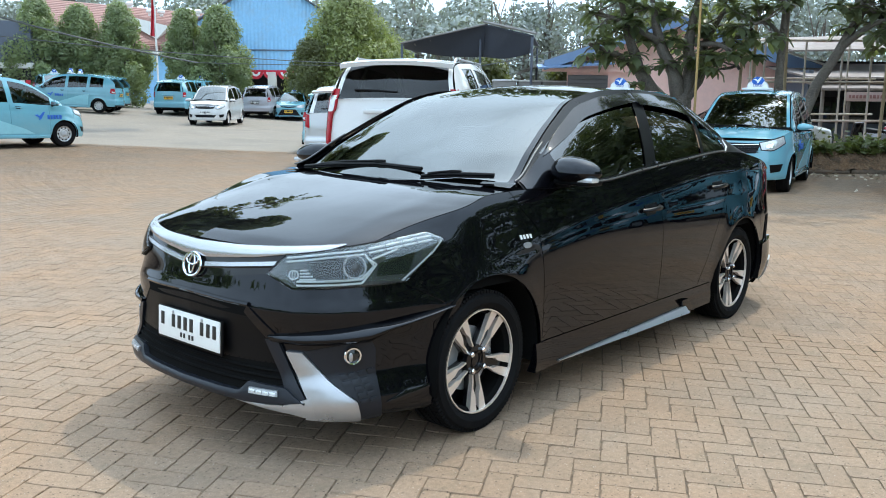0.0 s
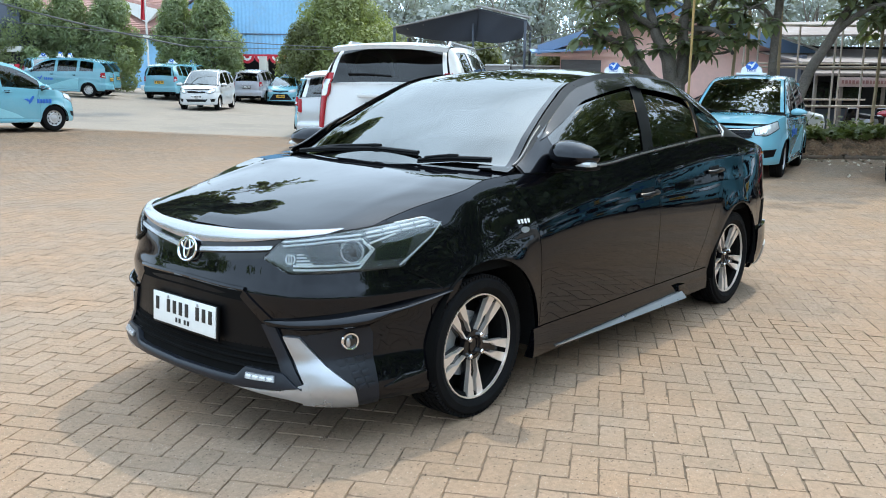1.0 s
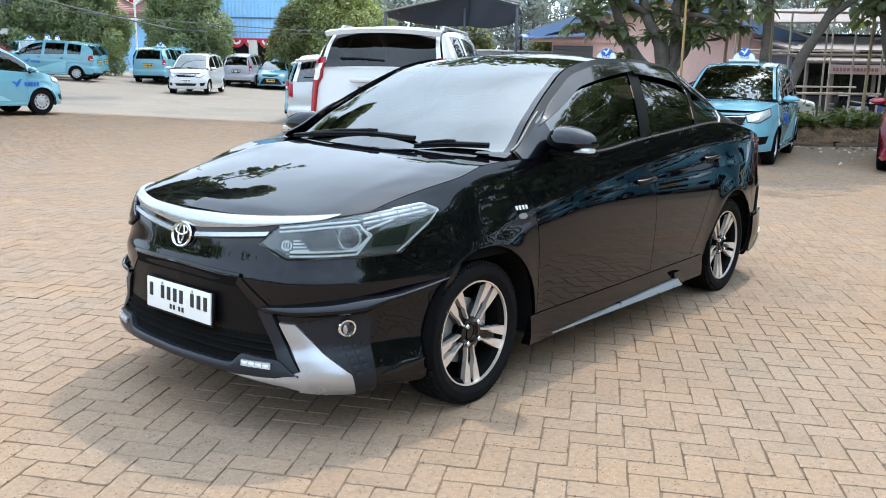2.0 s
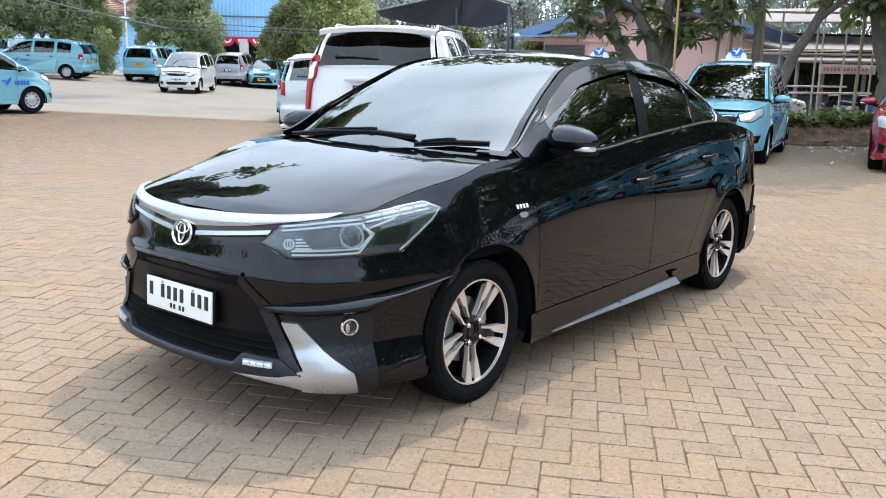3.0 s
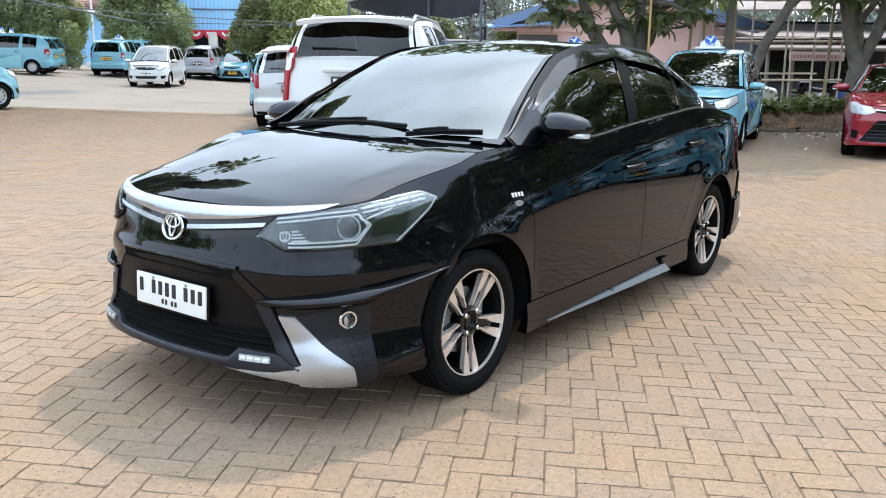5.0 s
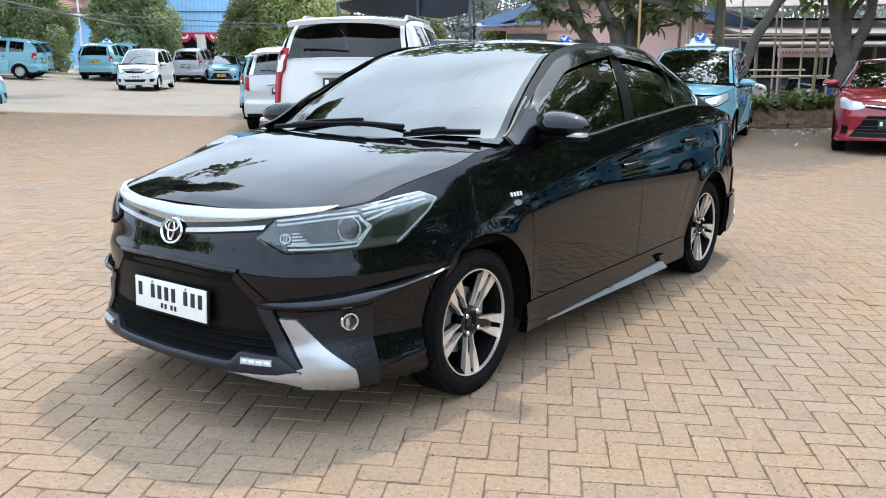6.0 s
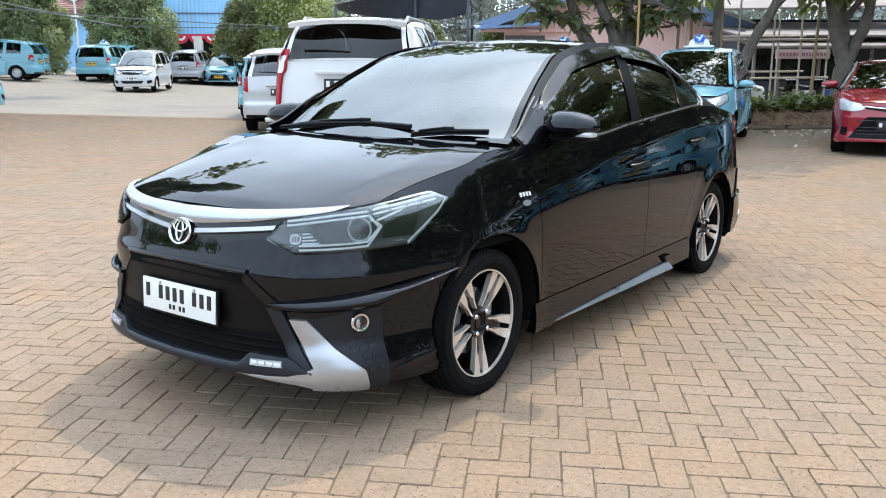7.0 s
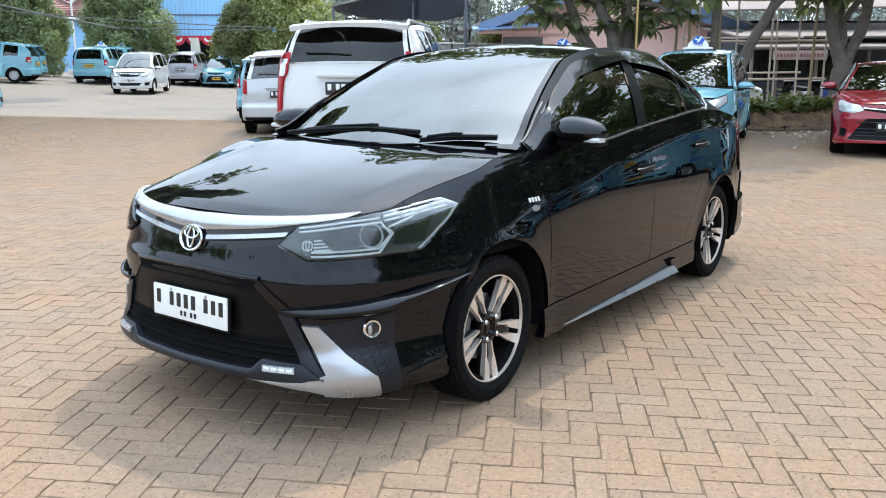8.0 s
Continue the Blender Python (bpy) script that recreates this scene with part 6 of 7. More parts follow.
def bird(m, size):
    """A plain swooping mark with two wings."""
    pts = [(-0.5, 0.12), (-0.2, 0.2), (0.0, 0.05), (0.32, 0.42), (0.5, 0.4), (0.3, 0.05), (0.12, -0.22), (-0.1, -0.32), (-0.02, -0.12), (-0.25, 0.02)]
    v, f = prism([(x * size, y * size) for x, y in pts], 0, 0.008)
    return moved((v, f), m)


def roof_sign(car, x, z):
    """A white half-round taxi sign with a blue mark on both faces."""
    n = 14
    poly = [(-0.24, 0)] + [(0.24 * math.cos(math.pi * (1 - k / n)) * (1 - 0.08 * math.sin(math.pi * k / n)), 0.16 * math.sin(math.pi * k / n) ** 0.6) for k in range(1, n)] + [(0.24, 0)]
    v, f = prism(poly, -0.06, 0.06)
    stand = Matrix(((0, 0, 0.8, x), (0.74, 0, 0, 0), (0, 0.82, 0, z), (0, 0, 0, 1)))
    s = part("roof_sign", moved((v, f), stand), WHITE_PLASTIC, car, "white half-round roof sign with a blue mark")
    part("sign_foot", box(x, 0, z - 0.02, 0.2, 0.5, 0.035, 0.012), WHITE_PLASTIC, s)
    crest = [(-0.12, 0.10), (-0.05, 0.06), (0.1, 0.07), (0.15, 0.15), (0.08, 0.22), (-0.02, 0.235), (-0.1, 0.2), (-0.13, 0.15)]
    v, f = prism(crest, -0.065, 0.065)
    part("sign_crest", moved((v, f), stand), LOGO_BLUE, s)
    for side in (0, 1):
        face = stand @ (Matrix.Translation((0, 0, 0.066)) if side == 0 else Matrix.Rotation(math.pi, 4, "Y") @ Matrix.Translation((0, 0, 0.066)))
        part("sign_mark", bird(face @ Matrix.Translation((0, 0.15, 0)), 0.2), DECAL_WHITE, s)
        lettering("TAKSI", 0.085, face @ Matrix.Translation((0, 0.045, -0.003)), DARK_LOGO, s)
    return s


def taxi_marks(car, S, decal=False):
    for sd in (1, -1):
        c = Vector(S.wall(S.s_of(-0.62), 0.72, 0.002))
        c.y *= sd
        face = Matrix(((-1 * sd, 0, 0, c.x), (0, 0, sd, c.y), (0, 1, 0, c.z), (0, 0, 0, 1)))
        part("door_mark", bird(face, 0.26), LOGO_BLUE, car)
        n = 5
        for k in range(n):
            part("mark_bar", moved(box(0.22 + k * 0.075, -0.01, 0.003, 0.055, 0.1, 0.006, 0.002), face), LOGO_BLUE, car)
        if decal:
            g = wall_patch(S, [(S.s_of(-0.95), 0.42), (S.s_of(-1.9), 0.74), (S.s_of(-2.25), 0.80)], [(S.s_of(-0.75), 0.32), (S.s_of(-1.6), 0.32), (S.s_of(-2.2), 0.33)], 16, 6, 0.002, 0.003)
            part("swoosh", g if sd > 0 else mirrored(g), DECAL_TEAL, car)


def at_yard(x, y, hx, hy):
    zf, zr = gz(x, y), gz(x - 2.6 * hx, y - 2.6 * hy)
    return pose(x, y, zf, 0, -math.degrees(math.atan2(zf - zr, 2.6)), math.degrees(math.atan2(hy, hx)))


taxi, TS = mpv("taxi", "light blue taxi people carrier with a roof sign", TEAL_PAINT, at_yard(-11.24, -2.64, 0.977, 0.213), plate_mat=PLATE_YELLOW, fine=0.8, group="blue taxis", frame_mat=TEAL_PAINT, deep=True)
roof_sign(taxi, -1.25, 1.70)
taxi_marks(taxi, TS, True)
for tx, ty, hx, hy in [(-10.75, -5.1, 0.977, 0.213), (-12.75, 3.05, 0.977, 0.19), (-13.25, 5.7, 0.977, 0.19), (-13.7, 8.3, 0.98, 0.17), (-14.0, 10.9, 0.98, 0.17), (-6.9, -18.61, -0.998, -0.09),
                       (-14.4, -35.8, 0.72, -0.69), (-15.95, -38.05, 0.72, -0.69), (-17.1, -39.9, 0.25, 0.97), (-21.85, -35.77, -0.744, -0.662), (-24.7, -38.4, -0.744, -0.662)]:
    copy_thing(taxi, at_yard(tx, ty, hx, hy))
mpv("people_carrier", "white people carrier parked in the concrete yard", WHITE_PAINT, at_yard(-17.9, -28.05, 0.733, 0.671), frame_mat=WHITE_PAINT, style="alloy", plate_mat=PLATE_WHITE)
mpv("people_carrier", "dark silver people carrier seen from behind", GREY_PAINT, at_yard(-27.0, -35.6, -0.796, -0.604), frame_mat=GREY_PAINT, style="alloy")
mpv("people_carrier", "silver-white people carrier with red tail lamps", SILVER_PAINT, at_yard(-11.96, -12.61, -0.756, -0.65), 1.03, 1.04, 1.03, style="alloy", fine=0.9, tail="low", frame_mat=SILVER_PAINT)
mpv("people_carrier", "light blue people carrier half hidden behind a silver one", TEAL_PAINT, at_yard(-14.80, -16.19, -0.756, -0.65), frame_mat=TEAL_PAINT, plate_mat=PLATE_YELLOW)
mpv("off_roader", "white off-road wagon with long red tail lamps", WHITE_PAINT, at_yard(-7.33, -5.575, -0.865, -0.50), 1.13, 1.06, 1.12, style="alloy", fine=1.2, tail="long", frame_mat=WHITE_PAINT)


def plain_sedan(label, paint, m, sign, plate_mat):
    S = SEDAN
    car = thing("sedan", label, "car", m)
    body(car, S, SEDAN_TOP, paint, 0.7)
    for x, y in ((0, 0.815), (0, -0.815), (-2.55, 0.815), (-2.55, -0.815)):
        wheel(car, x, y, 0.3, 0.302, "alloy", 0.2)
    lamp = wall_patch(S, [(0.42, 0.72), (0.50, 0.78), (0.76, 0.81), (1.14, 0.84)], [(0.42, 0.70), (0.54, 0.66), (1.0, 0.68), (1.2, 0.81)], 16, 6, 0.006, 0.02, 0.01)
    both("headlamp", lamp, LAMP_CLEAR, car, "clear headlamp")
    part("grille", wall_patch(S, [(-0.42, 0.745), (0, 0.73), (0.42, 0.745)], [(-0.4, 0.70), (0, 0.65), (0.4, 0.70)], 16, 4, 0.004, 0.01), BLACK_PLASTIC, car)
    part("grille_bar", line_on(S, [(-0.42, 0.735), (0, 0.70), (0.42, 0.735)], 0.012, 0.008), CHROME if paint is not TEAL_PAINT else GREY_PLASTIC, car)
    part("lower_grille", wall_patch(S, [(-0.36, 0.585), (0.36, 0.585)], [(-0.62, 0.27), (0.62, 0.27)], 20, 8, 0.004, 0.01), BLACK_PLASTIC, car)
    for z in (0.33, 0.38, 0.43, 0.53):
        part("grille_bar", line_on(S, [(-0.5, z), (0.5, z)], 0.008, 0.008), GREY_PLASTIC, car)
    fogp = wall_patch(S, [(0.66, 0.42), (0.84, 0.44)], [(0.68, 0.30), (0.84, 0.32)], 6, 5, 0.003, 0.01)
    both("fog_pocket", fogp, BLACK_PLASTIC, car)
    px, _, _ = S.wall(0, 0.46, 0.015)
    plate(car, pose(px, 0, 0.46), plate_mat, [(-0.19, -0.15, -0.02, 0.045), (-0.1, 0.06, -0.02, 0.045), (0.1, 0.19, -0.02, 0.045)])
    handles(car, S, (-1.3, -2.17), 0.83, paint)
    for sd in (1, -1):
        mirror_pod(car, -0.55, sd * 0.93, 1.04, paint, sd)
    both("sill", box(-1.3, 0.80, 0.24, 1.9, 0.08, 0.1, 0.03), paint, car)
    if sign:
        roof_sign(car, -1.5, 1.46)
    return car


plain_sedan("dark red sedan with clear headlamps, facing the lot", RED_PAINT, at_yard(-12.02, 0.36, 0.98, 0.19), False, PLATE_BLACK)
plain_sedan("light blue taxi sedan in the concrete yard", TEAL_PAINT, at_yard(-26.2, -33.0, 0.73, 0.67), True, PLATE_YELLOW)

plain_sedan("white sedan half hidden behind the planter bed", WHITE_PAINT, pose(-21.7, -5.23, 0, 0, 0, 131), False, PLATE_BLACK)


# ---- trees and plants ----
def leaf_mat(name, color, rough=0.5, vary=0.35, thin=0.35):
    m = mat(name, color, rough, vary=vary, scale=0.8, fine=9, rnd=-0.5)
    nt = m.node_tree
    b = nt.nodes["Principled BSDF"]
    out = nt.nodes["Material Output"]
    tr = nt.nodes.new("ShaderNodeBsdfTranslucent")
    tr.inputs["Color"].default_value = (color[0] * 1.6, color[1] * 1.7, color[2] * 0.8, 1)
    mx = nt.nodes.new("ShaderNodeMixShader")
    mx.inputs[0].default_value = thin
    nt.links.new(b.outputs[0], mx.inputs[1])
    nt.links.new(tr.outputs[0], mx.inputs[2])
    nt.links.new(mx.outputs[0], out.inputs["Surface"])
    return m


LEAF_DARK = leaf_mat("dark_green_leaves", (0.205, 0.245, 0.13))
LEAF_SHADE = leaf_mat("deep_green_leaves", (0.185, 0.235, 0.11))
LEAF_MID = leaf_mat("mid_green_leaves", (0.12, 0.13, 0.05))
LEAF_BRIGHT = leaf_mat("bright_green_leaves", (0.20, 0.225, 0.09))
LEAF_BROAD = leaf_mat("broad_green_leaves", (0.165, 0.19, 0.115), 0.35, thin=0.42)
# the pale grey of the far leaves is distance haze put into their colour
LEAF_FAR = leaf_mat("hazed_far_leaves", (0.30, 0.325, 0.31), 0.9, thin=0.12)
LEAF_WEED = leaf_mat("weed_leaves", (0.10, 0.12, 0.04))
BARK = mat("grey_bark", (0.165, 0.140, 0.118), 0.95, vary=0.5, scale=5, fine=30, bump=0.025)


def leaf_quads(places, normals, size, rng, long=1.6, droop=0.3):
    """Small folded leaves, one island each."""
    v, f = [], []
    for p, n in zip(places, normals):
        s = size * (0.65 + 0.7 * rng.random())
        n = (n + np.array([rng.uniform(-0.8, 0.8), rng.uniform(-0.8, 0.8), rng.uniform(-0.5, 0.9)]))
        n = n / (np.linalg.norm(n) + 1e-9)
        a = np.array([rng.uniform(-1, 1), rng.uniform(-1, 1), rng.uniform(-1, 0.4)])
        a = a - n * a.dot(n)
        a = a / (np.linalg.norm(a) + 1e-9)
        b = np.cross(n, a)
        k = len(v)
        tip = p + a * s * long * 0.5 - n * s * droop * 0.3
        root = p - a * s * long * 0.5
        v += [tuple(root), tuple(p + b * s * 0.5 - n * s * 0.12), tuple(tip), tuple(p - b * s * 0.5 - n * s * 0.12)]
        f += [(k, k + 1, k + 2), (k, k + 2, k + 3)]
    return v, f


def clump_crown(clumps, n, size, seed, long=1.6):
    """Leaves spread over the outer part of many ellipsoid clumps (x, y, z, rx, ry, rz)."""
    rng = random.Random(seed)
    weight = [c[3] * c[5] for c in clumps]
    picks = rng.choices(range(len(clumps)), weight, k=n)
    P, N = [], []
    for i in picks:
        x, y, z, rx, ry, rz = clumps[i]
        d = np.array([rng.gauss(0, 1), rng.gauss(0, 1), rng.gauss(0, 1)])
        d /= np.linalg.norm(d)
        r = (0.62 + 0.42 * rng.random() ** 0.6)
        r *= 1 + 0.16 * noise.noise(Vector((d[0] * 2.3 + i, d[1] * 2.3, d[2] * 2.3)))
        P.append(np.array([x + d[0] * rx * r, y + d[1] * ry * r, z + d[2] * rz * r]))
        N.append(d)
    return leaf_quads(P, N, size, rng, long)


def limb(a, b, r0, r1, rng, bend=0.12, steps=6):
    a, b = Vector(a), Vector(b)
    L = (b - a).length
    off = Vector((rng.uniform(-1, 1), rng.uniform(-1, 1), rng.uniform(-0.4, 0.4))) * L * bend
    pts = [a.lerp(b, t / steps) + off * math.sin(math.pi * t / steps) for t in range(steps + 1)]
    return tube(pts, [r0 + (r1 - r0) * t / steps for t in range(steps + 1)], 9)


def garden_tree(label, seed, height, width, leaf, n, size, m, group=""):
    """A dense, slightly pointed yard tree."""
    rng = random.Random(seed)
    t = thing("tree", label, "tree", m, group)
    part("trunk", limb((0, 0, 0), (0.05, 0, height * 0.4), 0.11, 0.07, rng), BARK, t)
    for k in range(5):
        a = rng.uniform(0, 6.28)
        part("limb", limb((0, 0, height * (0.15 + 0.06 * k)), (math.cos(a) * width * 0.3, math.sin(a) * width * 0.3, height * (0.4 + 0.08 * k)), 0.05, 0.02, rng), BARK, t)
    clumps = []
    for k in range(46):
        h = rng.random() ** 0.85
        w = width * 0.5 * (0.95 * (1 - h ** 2.2) + 0.10) * (0.75 + 0.25 * min(h * 5, 1))
        a = rng.uniform(0, 6.28)
        r = w * rng.uniform(0.55, 0.85)
        q = width * rng.uniform(0.11, 0.19)
        clumps.append((r * math.cos(a), r * math.sin(a), height * (0.1 + 0.84 * h), q, q, q * 1.25))
    for k in range(8):
        h = k / 8
        w = width * 0.36 * (1 - h ** 2) + 0.1
        clumps.append((0, 0, height * (0.12 + 0.78 * h), w, w, height * 0.12))
    part("crown", clump_crown(clumps, n, size, seed), leaf, t)
    return t


def broad_tree(label, seed, m, stems, reach=0.9, tips_each=5, drop=0.5, upper=()):
    """A yard tree of explicit stems (points with radii) with rosettes of long leaves at the ends of its twigs."""
    rng = random.Random(seed)
    t = thing("tree", label, "tree", m, "yard trees")
    tips = []
    for i, stem in enumerate(stems):
        pts = [Vector(p[:3]) for p in stem]
        fine, radii = [], []
        for k in range(len(pts) - 1):
            p0, p1, p2, p3 = pts[max(k - 1, 0)], pts[k], pts[k + 1], pts[min(k + 2, len(pts) - 1)]
            for j in range(5):
                s = j / 5
                q = 0.5 * ((2 * p1) + (p2 - p0) * s + (2 * p0 - 5 * p1 + 4 * p2 - p3) * s * s + (3 * p1 - p0 - 3 * p2 + p3) * s ** 3)
                fine.append(q + Vector((rng.uniform(-1, 1), rng.uniform(-1, 1), 0)) * stem[k][3] * 0.12)
                radii.append((stem[k][3] * (1 - s) + stem[k + 1][3] * s) * rng.uniform(0.94, 1.07))
        fine.append(pts[-1])
        radii.append(stem[-1][3])
        part("trunk" if i == 0 else "limb", tube(fine, radii, 12), BARK, t)
        if stem[-1][3] > 0.07:
            continue
        # twigs along the outer half of a limb
        n = len(fine)
        for k in range(n // 2, n, 2):
            for j in range(tips_each if k > n * 0.6 else 2):
                a = rng.uniform(0, 6.28)
                e = fine[k] + Vector((math.cos(a) * reach * rng.uniform(0.35, 1), math.sin(a) * reach * rng.uniform(0.35, 1), rng.uniform(-drop, drop * 0.9)))
                part("twig", limb(fine[k], e, 0.022, 0.012, rng, 0.2, 3), BARK, t)
                tips.append((e, (e - fine[k]).normalized()))
    v, f = [], []
    for p, d in tips:
        for r in range(rng.randint(9, 14)):
            a = rng.uniform(0, 6.28)
            out = Vector((math.cos(a), math.sin(a), rng.uniform(-0.55, 0.65))) + d * 0.4
            out.normalize()
            side = out.cross(Vector((0, 0, 1))).normalized()
            up = side.cross(out)
            L = rng.uniform(0.24, 0.42)
            w = L * 0.26
            base = p - d * rng.uniform(0, 0.16)
            k = len(v)
            for s, ww, dz in ((0.08, 0.15, 0.0), (0.4, 0.85, 0.02), (0.72, 1.0, -0.01), (1.0, 0.12, -0.09)):
                c = base + out * L * s + up * dz * L * 3
                v += [tuple(c - side * w * ww + up * w * 0.25), tuple(c), tuple(c + side * w * ww + up * w * 0.25)]
            for s in range(3):
                q = k + 3 * s
                f += [(q, q + 1, q + 4, q + 3), (q + 1, q + 2, q + 5, q + 4)]
    part("crown", (v, f), LEAF_BROAD, t)
    if upper:
        # the high part of the crown, above the stems' ends
        cx, cy, cz, rad, tall, n = upper
        clumps = []
        for k in range(26):
            a, q = rng.uniform(0, 6.28), rad * rng.uniform(0.2, 0.8)
            clumps.append((cx + q * math.cos(a), cy + q * math.sin(a), cz + rng.uniform(-0.5, 0.5) * tall, rad * 0.3, rad * 0.3, rad * 0.2))
        part("upper_crown", clump_crown(clumps, n, 0.19, seed + 100, 2.2), LEAF_BROAD, t)
    return t


def woods():
    rng = random.Random(21)
    clumps = []
    trunks = []
    for k in range(96):
        x = -66 + 142 * k / 95 + rng.uniform(-1, 1)
        y = rng.uniform(100, 128)
        h = rng.uniform(10, 17) * (0.95 if x < -25 else 1.15 if x > 22 else 1.0)
        z0 = 2.0
        trunks.append(limb((x, y, z0), (x + rng.uniform(-1, 1), y, z0 + h * 0.8), 0.28, 0.1, rng))
        for j in range(3):
            trunks.append(limb((x, y, z0 + h * 0.4), (x + rng.uniform(-3, 3), y, z0 + h * rng.uniform(0.65, 0.9)), 0.12, 0.04, rng))
        for j in range(9):
            q = rng.uniform(1.0, 2.1)
            clumps.append((x + rng.gauss(0, 2.0), y + rng.gauss(0, 1.5), z0 + h * rng.uniform(0.25, 0.95), q * 1.3, q, q * 0.8))
    w = tagged(new("far_woods"), "hazy tall woods behind the yard", "trees", kind="stuff")
    w.matrix_world = far(0, 0, 0)
    part("stems", join(*trunks), BARK, w)
    # leaf colour already carries the haze
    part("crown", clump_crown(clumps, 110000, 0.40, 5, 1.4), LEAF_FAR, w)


def edge_woods():
    """The uneven line of trees that closes the open end of the lot."""
    rng = random.Random(33)
    clumps, trunks = [], []
    for k in range(170):
        a = radians(-70 + 146 * k / 169)
        r = rng.uniform(40, 52)
        h = 2.6 + 5.5 * max(0.0, noise.noise(Vector((a * 4.0, 2.0, 0))) + 0.25) + 3.0 * max(0.0, noise.noise(Vector((a * 15, 5.0, 0)))) + rng.uniform(0, 0.8)
        x, y = r * math.cos(a), r * math.sin(a)
        z0 = gz(x, y)
        if k % 3 == 0:
            trunks.append(limb((x, y, z0), (x + rng.uniform(-0.5, 0.5), y, z0 + h * 0.7), 0.2, 0.08, rng))
        for j in range(5):
            q = rng.uniform(0.6, 1.1)
            clumps.append((x + rng.gauss(0, 0.8), y + rng.gauss(0, 0.8), z0 + h * rng.uniform(0.12, 0.92), q * 1.2, q * 1.2, q * 0.9))
    w = tagged(new("edge_woods"), "uneven line of green trees round the open end of the lot", "trees", kind="stuff")
    part("stems", join(*trunks), BARK, w)
    part("crown", clump_crown(clumps, 30000, 0.36, 6, 1.4), LEAF_SHADE, w)


def weeds():
    rng = random.Random(8)
    P, N = [], []
    for k in range(14000):
        x = rng.uniform(-0.5, 25.5)
        y = 0.35 + abs(rng.gauss(0, 1)) * 0.9
        if y > 2.9 or noise.noise(Vector((x * 0.9, y, 3))) < -0.12:
            continue
        h = (0.15 + 0.35 * max(0, noise.noise(Vector((x * 0.6, y * 0.8, 7))) + 0.35)) * rng.random()
        P.append(np.array([x, y, 0.42 + h]))
        N.append(np.array([rng.uniform(-0.6, 0.6), rng.uniform(-0.6, 0.6), 0.7]))
    g = tagged(ob_from("weeds", leaf_quads(P, N, 0.085, rng, 2.2), LEAF_WEED), "straggly green weeds on the planter soil", "weeds", kind="stuff")
    g.matrix_world = far(0, 17.8, 0)
    # fallen leaves and litter on the paving by the planter
    P, N = [], []
    for k in range(280):
        p = FAR @ Vector((rng.uniform(5.5, 14), 17.6 - abs(rng.gauss(0, 1.0)), 0))
        P.append(np.array([p.x, p.y, gz(p.x, p.y) + 0.02]))
        N.append(np.array([0, 0, 1.5]))
    tagged(ob_from("leaf_litter", leaf_quads(P, N, 0.055, rng), mat("dry_leaves", (0.50, 0.43, 0.33), 0.8, vary=0.5, rnd=-0.5)), "dry fallen leaves scattered on the paving", "leaf litter", kind="stuff")


first = garden_tree("dense dark green rounded yard tree", 31, 5.5, 3.7, LEAF_DARK, 30000, 0.085, far(-22.2, 47, far_ground(-22.2, 47)), "row of yard trees")
second = garden_tree("dense dark green rounded yard tree", 32, 5.3, 3.4, LEAF_DARK, 30000, 0.085, far(-14.3, 48, far_ground(-14.3, 48)), "row of yard trees")
for src, x, y, turn in ((second, -20.2, 47.8, 80), (first, -18.2, 48.2, 200), (first, -12.45, 47.5, 120), (second, -26.0, 48, 20)):
    copy_thing(src, far(x, y, far_ground(x, y), turn))
garden_tree("bright green leafy tree beside the yard", 41, 6.5, 7.2, LEAF_BRIGHT, 46000, 0.10, far(-5.3, 49.2, far_ground(-5.3, 49.2)))
garden_tree("olive-brown rounded hedge tree", 42, 4.4, 3.0, LEAF_MID, 20000, 0.085, far(-7.4, 47.5, far_ground(-7.4, 47.5)))
garden_tree("low green bushy tree behind the canopy", 43, 3.2, 4.2, LEAF_MID, 8000, 0.13, far(2.2, 43, far_ground(2.2, 43)))
garden_tree("low green bushy tree behind the canopy", 44, 3.4, 4.2, LEAF_MID, 8000, 0.13, far(6.0, 41, far_ground(6.0, 41)))
